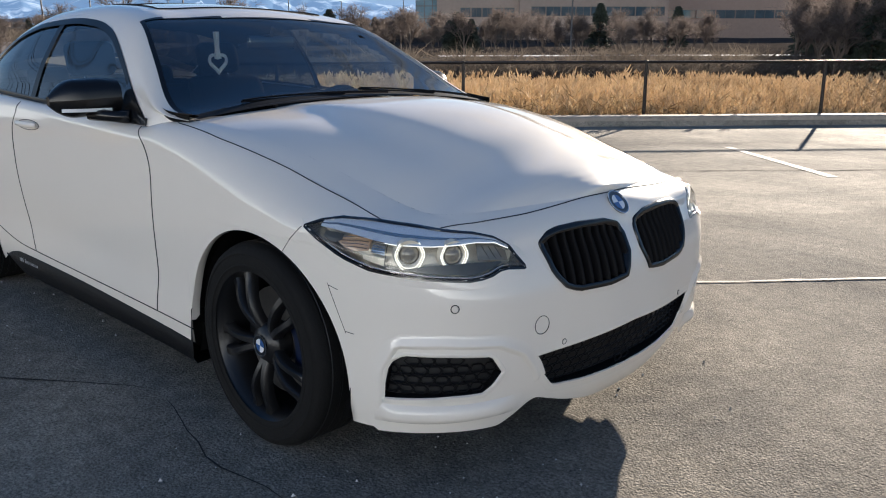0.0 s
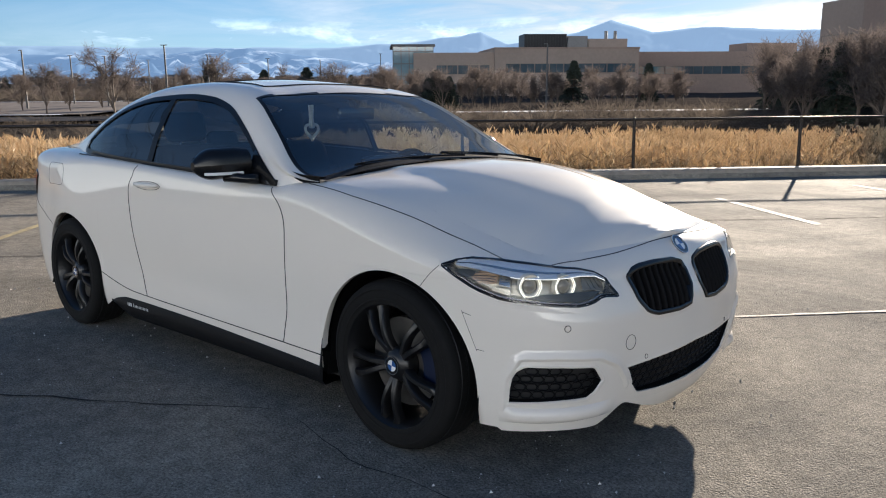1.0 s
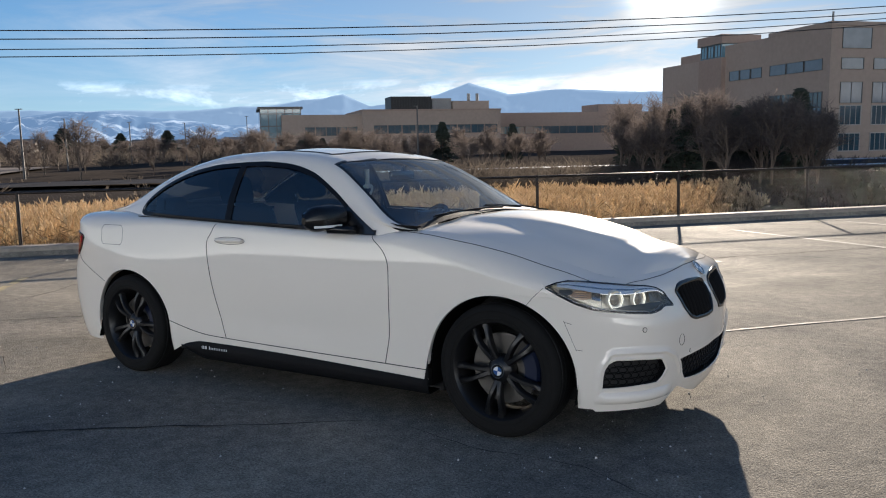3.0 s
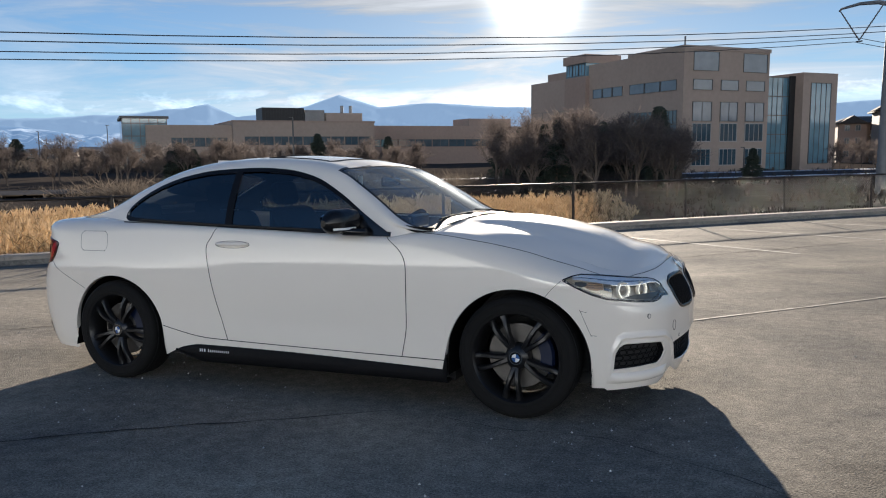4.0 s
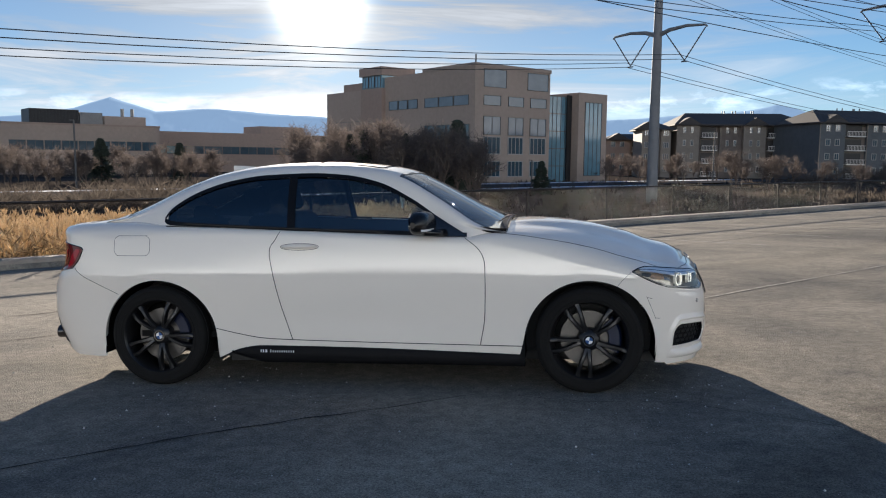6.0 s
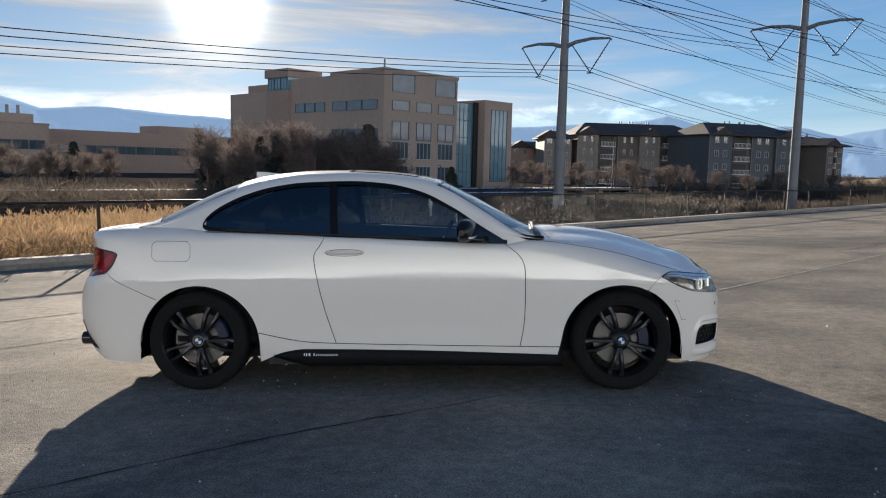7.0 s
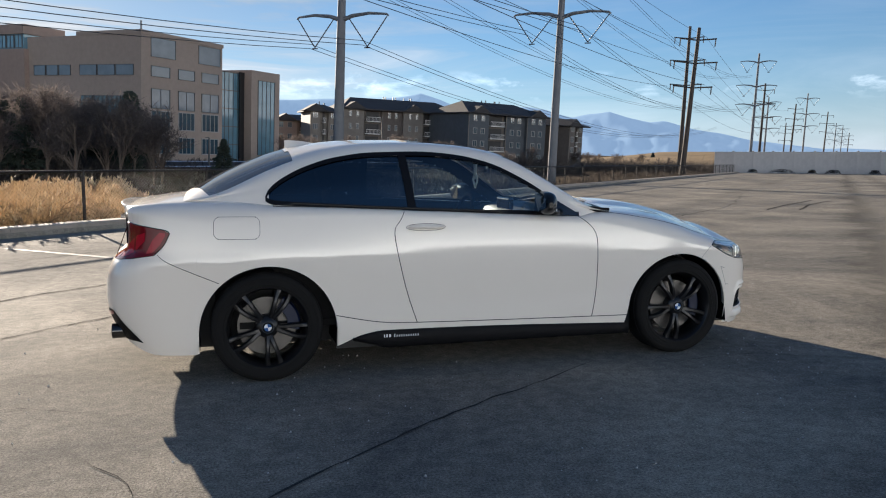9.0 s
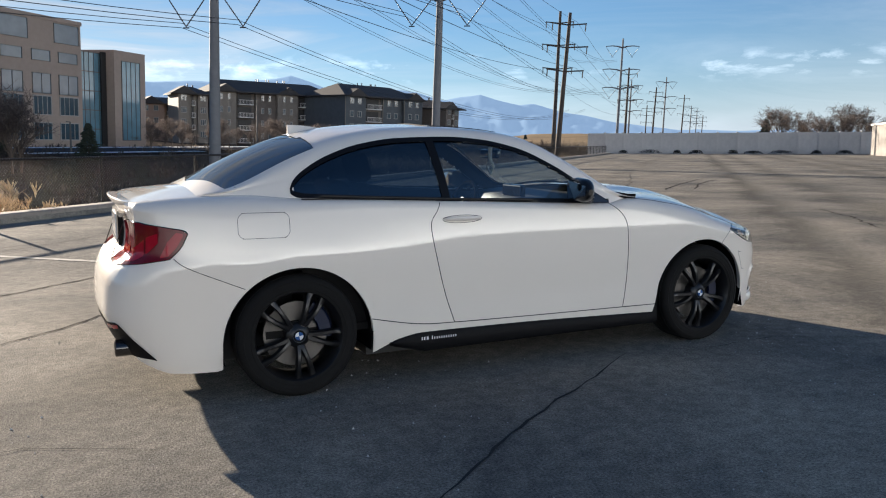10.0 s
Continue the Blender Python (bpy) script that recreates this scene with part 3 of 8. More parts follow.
# ---- chain-link fence on the kerb ----
def build_fence():
    fence = root("chain_link_fence", "black chain-link fence with round posts behind the kerb", "fence")
    top, fn = 1.04, 9.88
    g = Geo().tube([en(-45, fn, top), en(104, fn, top)], 0.024, 8)
    g.make("top_rail", M["rail"], fence, smooth=True, angle=50)
    post = Geo().tube([(0, 0, -0.1), (0, 0, top - 0.09)], 0.03, 10)
    post.lathe([(0.034, top - 0.12), (0.034, top - 0.085), (0.02, top - 0.07), (0.0, top - 0.066)], 10)
    pm = post.mesh("post", M["rail"], True, 40)
    for k in range(-15, 32):
        p = new("post", pm)
        p.parent = fence
        p.location = en(4.9 + 3.15 * k, fn - 0.005, 0.10)
    # woven wire: each strand weaves over and under its neighbours, its cut ends stand above the rail
    wires = Geo()
    step, lo, hi, r = 0.072, 0.12, top + 0.034, 0.0026
    rise = hi - lo
    tri = [(math.cos(k * 2.0944), math.sin(k * 2.0944)) for k in range(3)]
    e = -30.0
    while e < 104:
        s = 1 if e < 55 else 2
        near = 3.0 < e < 28.0
        count = 54 if near else 1
        for sgn in (1, -1):
            a, b = en(e, fn - 0.042, lo), en(e + sgn * rise, fn - 0.042, hi)
            across = Vector((0, 0, 1)).cross(N) * -sgn + Vector((0, 0, 1))
            across.normalize()
            q = []
            for k in range(count + 1):
                t = k / count
                c = a.lerp(b, t)
                if near:
                    c = c + N * 0.0036 * sgn * math.sin(2 * math.pi * rise * t / step)
                q += [c + N * r * u + across * r * v for u, v in tri]
            wires.add(q, [(3 * k + m, 3 * k + (m + 1) % 3, 3 * k + 3 + (m + 1) % 3, 3 * k + 3 + m) for k in range(count) for m in range(3)])
        e += step * s
    w = wires.make("chain_mesh", M["chain"], fence, "dark woven wire mesh", smooth=True)
    w["kind"] = "stuff"


build_fence()


# ---- reeds in the ditch ----
def build_reeds():
    rnd = random.Random(7)
    stalks, plumes = Geo(), Geo()
    for i in range(26500):
        e = rnd.uniform(-34, 26)
        n = 10.6 + 20.5 * rnd.random() ** 1.1
        # the bed thins out and sinks towards its eastern end
        edge = 7.3 + max(1.3 - (n - 10.6), (n - 10.6) * 0.92) + 0.7 * noise.noise((n * 0.5, 3.1, 0))
        if e > edge or (e > edge - 1.2 and rnd.random() < 0.4):
            continue
        sink = min(1.0, 0.22 + 0.78 * (edge - e) / 2.0)
        if e < -20 and n > 22:
            continue
        p = en(e, n)
        z0 = ground_z(p.x, p.y) - 0.05
        h = (1.30 + 0.28 * noise.noise((e * 0.25, n * 0.25, 0.5)) + rnd.uniform(-0.55, 0.22)) * (0.62 if n < 11.4 else 1.0) * sink
        lean = Vector((rnd.gauss(0.06, 0.13), rnd.gauss(-0.03, 0.13), 0))
        b, t = Vector((p.x, p.y, z0)), Vector((p.x, p.y, z0)) + lean * h + Vector((0, 0, h))
        r = rnd.uniform(0.006, 0.010)
        a = rnd.uniform(0, 6.28)
        s = Vector((math.cos(a), math.sin(a), 0)) * r
        c = Vector((-s.y, s.x, 0))
        stalks.add([b + s, b - s * 0.5 + c, b - s * 0.5 - c, t], [(0, 1, 3), (1, 2, 3), (2, 0, 3)])
        for _ in range(3):
            k = rnd.uniform(0.35, 0.85)
            q = b.lerp(t, k)
            a2 = rnd.uniform(0, 6.28)
            d = Vector((math.cos(a2), math.sin(a2), rnd.uniform(0.1, 1.1))) * rnd.uniform(0.16, 0.34)
            w = Vector((-d.y, d.x, 0)).normalized() * 0.011
            stalks.add([q + w, q - w, q + d * 0.6 + Vector((0, 0, 0.02)), q + d], [(0, 1, 2), (2, 1, 3), (0, 2, 3)])
        # feathery head: three drooping tufts
        for _ in range(6):
            a3 = rnd.uniform(0, 6.28)
            o = Vector((math.cos(a3), math.sin(a3), 0)) * rnd.uniform(0.0, 0.065)
            l = rnd.uniform(0.10, 0.24)
            w = rnd.uniform(0.011, 0.024)
            m0 = t - Vector((0, 0, rnd.uniform(0.0, 0.16))) + o * 0.6
            tip = m0 + o * 1.6 + Vector((rnd.uniform(-0.08, 0.08), rnd.uniform(-0.08, 0.08), l))
            midp = m0.lerp(tip, 0.45)
            u = Vector((math.cos(a3 + 1.3), math.sin(a3 + 1.3), 0)) * w
            v = Vector((-u.y, u.x, 0))
            plumes.add([m0, midp + u, midp + v, midp - u, midp - v, tip],
                       [(0, 1, 2), (0, 2, 3), (0, 3, 4), (0, 4, 1), (5, 2, 1), (5, 3, 2), (5, 4, 3), (5, 1, 4)])
    r = root("reed_bed", "tall dry golden reeds with feathery heads behind the fence", "reeds", kind="stuff")
    for nm, g, m in (("stalks", stalks, M["reed"]), ("heads", plumes, M["plume"])):
        ob = g.make(nm, m, r)
        ob["kind"] = "stuff"


build_reeds()


def build_scrub():
    """Low dry brush and grass on the open land."""
    rnd = random.Random(12)
    g = Geo()
    for i in range(9000):
        n = 12 + 70 * rnd.random() ** 1.6
        e = rnd.uniform(-40, 96) if n < 40 else rnd.uniform(-90, 120)
        if noise.noise((e * 0.09, n * 0.09, 9)) < -0.12:
            continue
        if 46 < n < 52 and e > -60:
            continue
        p = en(e, n)
        z = ground_z(p.x, p.y) - 0.03
        h = rnd.uniform(0.15, 0.5) * (1.6 if e > 40 else 1.0)
        for _ in range(4):
            a = rnd.uniform(0, 6.28)
            d = Vector((math.cos(a) * 0.6, math.sin(a) * 0.6, 1)) * h
            w = Vector((-math.sin(a), math.cos(a), 0)) * h * 0.14
            b = Vector((p.x, p.y, z)) + w * rnd.uniform(-2, 2)
            g.add([b + w, b - w, b + d * 0.7 + w * 0.5, b + d], [(0, 1, 2), (2, 1, 3)])
    tagged(g.make("dry_scrub", M["brush"]), "low dry brown grass and scrub on open land", "scrub", kind="stuff")


build_scrub()


def brush_belt(name, label, seed, count, e0, e1, n0, n1, size):
    """Low leafless bushes: sprays of fine twigs."""
    rn = random.Random(seed)
    g = Geo()
    for i in range(count):
        e, n = rn.uniform(e0, e1), rn.uniform(n0, n1)
        if noise.noise((e * 0.07, n * 0.07, seed)) < -0.15:
            continue
        p = en(e, n)
        b = Vector((p.x, p.y, ground_z(p.x, p.y) - 0.05))
        h = size * rn.uniform(0.5, 1.2)
        for _ in range(36):
            d = Vector((rn.gauss(0, 0.65), rn.gauss(0, 0.65), rn.uniform(0.35, 1.0))) * h
            w = d.cross(Vector((rn.uniform(-1, 1), rn.uniform(-1, 1), 0.2))).normalized() * h * 0.013
            s0 = b + Vector((rn.gauss(0, 0.25), rn.gauss(0, 0.25), 0)) * h
            g.add([s0 + w, s0 - w, s0 + d], [(0, 1, 2)])
            m0 = s0 + d * 0.55
            d2 = (d + Vector((rn.gauss(0, 1), rn.gauss(0, 1), rn.gauss(0, 0.6))) * h * 0.5) * 0.5
            g.add([m0 + w, m0 - w, m0 + d2], [(0, 1, 2)])
    tagged(g.make(name, M["brush"]), label, "bushes", kind="stuff")


brush_belt("roadside_brush", "tangled leafless grey-brown brush along the road", 31, 900, -170, -18, 42, 62, 0.9)
brush_belt("hillside_brush", "dark leafless brush on the rise below the foothills", 32, 1000, -290, 40, 130, 190, 2.6)
brush_belt("ditch_brush", "dry sage and brush behind the fence", 33, 560, 46, 104, 11.5, 30, 0.75)
brush_belt("verge_brush", "leafless brush below the offices", 34, 560, -10, 50, 50, 62, 1.6)


brush_belt("parking_brush", "tall leafless brush round the far parked cars", 35, 800, 122, 215, 12, 62, 2.6)


brush_belt("fence_end_brush", "dark tangled brush past the end of the fence", 36, 420, 106, 150, 9.8, 30, 1.3)


# ---- bare trees and evergreens ----
def bare_tree(seed, height):
    """Trunk, forking limbs and a haze of fine twigs, as two meshes."""
    rnd = random.Random(seed)
    wood, twigs = Geo(), Geo()

    def grow(p, d, length, r, depth):
        q = p + d * length
        midp = p.lerp(q, 0.5) + Vector((rnd.uniform(-1, 1), rnd.uniform(-1, 1), 0)) * length * 0.05
        wood.tube([p, midp, q], [r, r * 0.85, r * 0.7], 5 if depth < 2 else 3, cap=False)
        if depth >= 4:
            for _ in range(7):
                t = Vector((rnd.gauss(0, 1), rnd.gauss(0, 1), rnd.gauss(0.6, 0.8))).normalized() * length * rnd.uniform(0.5, 1.1)
                w = t.cross(Vector((rnd.uniform(-1, 1), rnd.uniform(-1, 1), 0.3))).normalized() * 0.012 * height / 6
                s = p.lerp(q, rnd.random())
                twigs.add([s + w, s - w, s + t], [(0, 1, 2)])
                s2 = s + t * 0.5
                t2 = (t + Vector((rnd.gauss(0, 1), rnd.gauss(0, 1), rnd.gauss(0, 1))) * length * 0.5) * 0.6
                twigs.add([s2 + w, s2 - w, s2 + t2], [(0, 1, 2)])
            return
        for _ in range(3 if depth else 7):
            a = rnd.uniform(0, 6.28)
            spread = rnd.uniform(0.35, 0.8)
            side = d.orthogonal().normalized()
            side.rotate(Matrix.Rotation(a, 3, d))
            nd = (d + side * spread + Vector((0, 0, 0.12))).normalized()
            grow(p.lerp(q, rnd.uniform(0.22 if depth == 0 else 0.4, 1.0)), nd, length * rnd.uniform(0.58, 0.84), r * 0.55, depth + 1)

    grow(Vector((0, 0, -0.1)), Vector((0, 0, 1)), height * 0.34, height * 0.014, 0)
    return wood.mesh("trunk", M["bark"]), twigs.mesh("crown", M["twig"])


def evergreen(seed, height, width):
    rnd = random.Random(seed)
    trunk = Geo().tube([(0, 0, -0.1), (0, 0, height * 0.9)], [height * 0.02, height * 0.004], 6)
    g = Geo()
    for i in range(900):
        k = rnd.random() ** 0.8
        z = height * (0.06 + 0.94 * k)
        rr = width * (1 - k) ** 0.85 * (0.85 + 0.7 * noise.noise((k * 6, math.sin(i * 2.4) * 1.5, seed))) * rnd.uniform(0.45, 1.0) + 0.05
        a = rnd.uniform(0, 6.28)
        p = Vector((math.cos(a) * rr, math.sin(a) * rr, z - rr * 0.12))
        s = height * 0.055
        d = Vector((math.cos(a), math.sin(a), rnd.uniform(-0.5, 0.3))) * s
        w = Vector((-math.sin(a), math.cos(a), rnd.uniform(-0.4, 0.4))) * s * 0.5
        g.add([p - d, p + w, p + d, p - w, p + Vector((0, 0, s * 0.5))], [(0, 1, 4), (1, 2, 4), (2, 3, 4), (3, 0, 4)])
    return trunk.mesh("trunk", M["bark"]), g.mesh("crown", M["needle"])


TREES = [bare_tree(s, 6.5) for s in (1, 2, 3, 4)]
PINES = [evergreen(5, 7.0, 1.7), evergreen(6, 7.0, 2.2)]


def plant(kind, x, y, scale, yaw, wide=1.0):
    trunk, crown = (TREES if kind == "bare" else PINES)[int(yaw) % (4 if kind == "bare" else 2)]
    label = "leafless grey-brown tree standing in dry grass" if kind == "bare" else "dark evergreen conifer among bare trees"
    r = root("bare_tree" if kind == "bare" else "evergreen_tree", label, "tree", "trees beyond the fence", at=far_pose(x, y, yaw))
    r.scale = (scale * wide, scale * wide, scale)
    for nm, me in (("trunk", trunk), ("crown", crown)):
        o = new(nm, me)
        o.parent = r


rnd = random.Random(21)
for az, d, s in [(-62.1, 78, 1.3), (-55.5, 80, 1.15), (-66.5, 85, 1.0), (-48, 95, 1.05), (-70, 60, 0.8), (-51, 90, 1.0), (-58, 100, 1.0), (-44.5, 96, 1.0)]:
    plant("bare", *polar(az, d), s, rnd.uniform(0, 360))
for i in range(26):                                  # young trees in the far car park
    az = -73 + 28 * (i + rnd.random()) / 26
    plant("bare", *polar(az, rnd.uniform(92, 150)), rnd.uniform(0.42, 0.85), rnd.uniform(0, 360), 1.15)
for i in range(46):                                  # belt in front of the long building
    az = -46 + 32 * (i + rnd.random()) / 64
    plant("bare", *polar(az, rnd.uniform(84, 118)), rnd.uniform(0.6, 1.0), rnd.uniform(0, 360), 1.1)
for i in range(58):                                  # thicket in front of the tall building
    az = -18 + 13.5 * (i + rnd.random()) / 58
    kind = "pine" if i % 4 == 1 and az < -5 else "bare"
    plant(kind, *polar(az, rnd.uniform(62, 92)), rnd.uniform(0.65, 1.0) * 1.4 * (0.62 if kind == "pine" else 1.0), rnd.uniform(0, 360), 1.0)
for i in range(16):                                  # thinner planting along the road past it
    az = -4.5 + 20 * (i + rnd.random()) / 16
    plant("bare", *polar(az, rnd.uniform(112, 135)), rnd.uniform(0.45, 0.75), rnd.uniform(0, 360), 1.0)
for az, d, s in [(-40.3, 88, 0.62), (-39.3, 88, 0.52), (-40.9, 90, 0.5), (-31, 108, 0.8), (-26, 112, 0.75), (-6.3, 80, 1.05), (-9.0, 84, 0.8), (-10.4, 82, 0.8), (-12.6, 86, 0.85), (-15, 88, 0.8), (-0.2, 82, 0.5)]:
    plant("pine", *polar(az, d), s, rnd.uniform(0, 360), 1.35)
for i in range(18):                                  # among the flats
    az = 4 + 20 * (i + rnd.random()) / 18
    plant("bare", *polar(az, rnd.uniform(120, 150)), rnd.uniform(0.6, 0.95), rnd.uniform(0, 360))
for az, d, s in [(12.9, 118, 1.0), (15, 112, 0.9), (31.0, 300, 0.7)]:
    plant("bare" if az < 30 else "pine", *polar(az, d), s, rnd.uniform(0, 360), 1.3)
for i in range(12):                                  # at the foot of the golden rise
    az = 24.5 + 9 * (i + rnd.random()) / 12
    plant("bare", *polar(az, rnd.uniform(185, 225)), rnd.uniform(0.5, 0.85), rnd.uniform(0, 360), 1.2)
for i in range(22):                                  # beyond the far wall
    az = 47 + 12 * (i + rnd.random()) / 22
    plant("bare" if i % 7 else "pine", *polar(az, rnd.uniform(170, 240)), rnd.uniform(1.2, 2.0) * (1.0 if i % 7 else 0.6), rnd.uniform(0, 360), 1.2)
for i in range(60):                                  # low wood on the rise towards the foothills
    az = -74 + 32 * (i + rnd.random()) / 60
    plant("bare" if i % 6 else "pine", *polar(az, rnd.uniform(220, 480)), rnd.uniform(0.7, 1.3), rnd.uniform(0, 360), 2.2)


# ---- distance: hills and mountains ----
def ridge(name, label, prof, near, far, material, seed, rough):
    """A long range of hills with real relief, its skyline given as (direction, elevation) in degrees."""
    g = Geo()
    rows = []
    az0, az1 = prof[0][0], prof[-1][0]
    cols = int((az1 - az0) * 5)
    depth = 18
    for i in range(cols + 1):
        az = az0 + (az1 - az0) * i / cols
        for (a, ea), (b, eb) in zip(prof, prof[1:]):
            if a <= az <= b:
                t = (az - a) / (b - a)
                el = ea + (eb - ea) * t
                break
        row = []
        for k in range(depth + 1):
            u = k / depth
            d = near + (far - near) * u
            x, y = polar(az, d)
            crest = 1.25 + far * math.tan(radians(el))
            low = 1.25 + near * math.tan(radians(0.35 if az > 20 else 0.9)) - 30
            n1 = noise.fractal((x * 0.004 + seed, y * 0.004, 0), 1.0, 2.2, 5)
            # spurs that run down from the crest aslant
            spur = abs(noise.noise((az * 0.42 + u * 1.6 + seed, u * 0.9, 0))) + 0.5 * abs(noise.noise((az * 1.1 - u * 1.3 + seed, u * 1.7, 4)))
            z = low + (crest - low) * (u ** 0.75) - spur * (crest - low) * (0.55 if near < 2000 else 0.3) * u * (1 - u) * 2 + n1 * rough * (0.55 + u * (1 - u) * 1.6) * (1.0 if k < depth else 0.6)
            row.append((x, y, z))
        x, y = polar(az, far * 1.05)
        row.append((x, y, row[-1][2] * 0.6))
        rows.append(row)
    g.grid(rows)
    ob = g.make(name, material, smooth=True)
    tagged(ob, label, "mountains", kind="structure")


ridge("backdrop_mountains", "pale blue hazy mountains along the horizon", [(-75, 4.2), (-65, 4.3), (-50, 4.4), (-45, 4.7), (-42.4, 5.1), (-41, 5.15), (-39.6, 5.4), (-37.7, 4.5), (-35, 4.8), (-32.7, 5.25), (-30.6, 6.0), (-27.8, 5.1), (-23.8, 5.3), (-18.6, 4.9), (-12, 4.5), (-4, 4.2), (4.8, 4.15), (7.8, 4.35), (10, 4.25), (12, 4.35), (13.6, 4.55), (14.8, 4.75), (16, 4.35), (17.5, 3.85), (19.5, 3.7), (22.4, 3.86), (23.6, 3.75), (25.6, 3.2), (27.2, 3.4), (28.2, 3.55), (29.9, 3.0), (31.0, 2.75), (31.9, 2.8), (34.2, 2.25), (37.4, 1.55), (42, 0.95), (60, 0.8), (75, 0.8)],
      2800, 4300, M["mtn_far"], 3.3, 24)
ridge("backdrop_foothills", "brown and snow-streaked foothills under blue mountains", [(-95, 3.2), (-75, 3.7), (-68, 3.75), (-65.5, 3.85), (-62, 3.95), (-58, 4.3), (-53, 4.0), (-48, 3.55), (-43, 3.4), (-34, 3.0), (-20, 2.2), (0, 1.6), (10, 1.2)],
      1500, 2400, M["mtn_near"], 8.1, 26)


def golden_rise():
    prof = [(22, 0.1), (26, 0.2), (29, 0.45), (31.5, 0.72), (35, 0.78), (38, 0.7), (45, 0.65), (60, 0.65), (80, 0.6)]
    rows = []
    for i in range(117):
        az = 22 + 0.5 * i
        el = lin_keys(prof, az)
        row = []
        for k in range(9):
            d = 230 + 160 * k / 8
            x, y = polar(az, d)
            z0 = 0.4
            z1 = 1.25 + 390 * math.tan(radians(el))
            row.append((x, y, z0 + (z1 - z0) * (k / 8) ** 0.8 + 0.5 * noise.noise((x * 0.03, y * 0.03, 2))))
        x, y = polar(az, 420)
        row.append((x, y, -2))
        rows.append(row)
    tagged(Geo().grid(rows).make("backdrop_grass_rise", M["goldfield"], smooth=True), "low rise of dry golden grass beyond the lot", "hill", kind="structure")


def lin_keys(keys, x):
    for (a, va), (b, vb) in zip(keys, keys[1:]):
        if x <= b:
            return va + (vb - va) * max(0.0, (x - a) / (b - a))
    return keys[-1][1]


golden_rise()


# ---- far wall at the end of the lot ----
def build_far_wall():
    r = root("boundary_wall", "pale precast concrete panel wall along the end of the lot", "wall", kind="structure")
    pw, h, we = 2.42, 2.75, 105.0
    panel = Geo().box(-0.08, 0.0, -0.1, 0.08, pw - 0.2, h - 0.08)
    panel.box(-0.10, 0.0, h - 0.08, 0.10, pw - 0.2, h)
    pier = Geo().box(-0.16, -0.1, -0.1, 0.16, 0.1, h + 0.06)
    pier.box(-0.19, -0.13, h + 0.06, 0.19, 0.13, h + 0.12)
    pm, im = panel.mesh("panel", M["wallpanel"]), pier.mesh("pier", M["wallpanel"])
    for k in range(-15, 5):
        n = k * pw + 0.5
        for nm, me, off in (("panel", pm, 0.1), ("pier", im, 0.0)):
            o = new(nm, me)
            o.parent = r
            o.matrix_basis = Matrix.Translation(en(we, n + off)) @ YAW
    box = root("block_enclosure", "tan concrete block enclosure at the end of the wall", "enclosure", at=Matrix.Translation(en(86, -20.5)) @ YAW)
    g = Geo().box(0, -8, -0.1, 9, 0, 3.3)
    g.make("wall", M["blockwork"], box)
    Geo().box(-0.15, -8.15, 3.3, 9.15, 0.15, 3.5).make("coping", M["wallpanel"], box)
    rn = random.Random(4)
    for k in range(10):
        n = 8.0 - k * 3.4 + rn.uniform(-0.7, 0.7)
        g = Geo()
        w, h2 = rn.uniform(0.5, 2.0), rn.uniform(0.40, 0.6)
        for _ in range(420):
            a, b = rn.uniform(0, 6.28), rn.random()
            p = Vector((math.cos(a) * 0.45 * b, math.sin(a) * w * b, h2 * (1 - b ** 6) * rn.uniform(0.3, 1)))
            d = Vector((rn.gauss(0, 1), rn.gauss(0, 1), rn.gauss(0.5, 1))).normalized() * 0.075
            q = d.orthogonal().normalized() * 0.06
            g.add([p - q, p + q, p + d], [(0, 1, 2)])
        ob = g.make("low_shrub", M["shrub"], at=Matrix.Translation(en(104.0, n, 0.0)) @ YAW)
        tagged(ob, "low dark clipped shrub at the foot of the wall", "shrub", "shrubs along the wall")


build_far_wall()


# ---- buildings ----
def window_row(parent, face, u0, u1, w0, w1, count, glass, gap=0.15, depth=0.10, frame_w=0.09, bars=1, frame_m=None):
    """Separate windows in a row on a wall: frame proud of the wall, pane set in it. face maps (u, out, w) to local."""
    step = (u1 - u0) / count
    for i in range(count):
        a, b = u0 + i * step + gap / 2, u0 + (i + 1) * step - gap / 2
        fr, pane = Geo(), Geo()
        def bx(g, x0, o0, z0, x1, o1, z1):
            p = [face(x, o, z) for z in (z0, z1) for x, o in ((x0, o0), (x1, o0), (x1, o1), (x0, o1))]
            g.add(p, [(3, 2, 1, 0), (4, 5, 6, 7), (0, 1, 5, 4), (1, 2, 6, 5), (2, 3, 7, 6), (3, 0, 4, 7)])
        fw = frame_w
        loops = [[face(x, o, z) for x, z in ((a + k, w0 + k), (b - k, w0 + k), (b - k, w1 - k), (a + k, w1 - k))] for k, o in ((0, 0), (0, depth), (fw, depth), (fw, 0))]
        fr.add([p for l in loops for p in l], [(i * 4 + j, i * 4 + (j + 1) % 4, ((i + 1) % 4) * 4 + (j + 1) % 4, ((i + 1) % 4) * 4 + j) for i in range(4) for j in range(4)])
        bx(pane, a + fw, 0, w0 + fw, b - fw, 0.04, w1 - fw)
        f = fix_normals(fr.make("window", frame_m or M["mullion"], parent))
        fix_normals(pane.make("pane", glass, f))
        for k in range(bars):
            c = a + (b - a) * (k + 1) / (bars + 1)
            bar = Geo()
            bx(bar, c - 0.035, 0.045, w0 + fw, c + 0.035, depth * 0.9, w1 - fw)
            fix_normals(bar.make("glazing_bar", frame_m or M["mullion"], f))


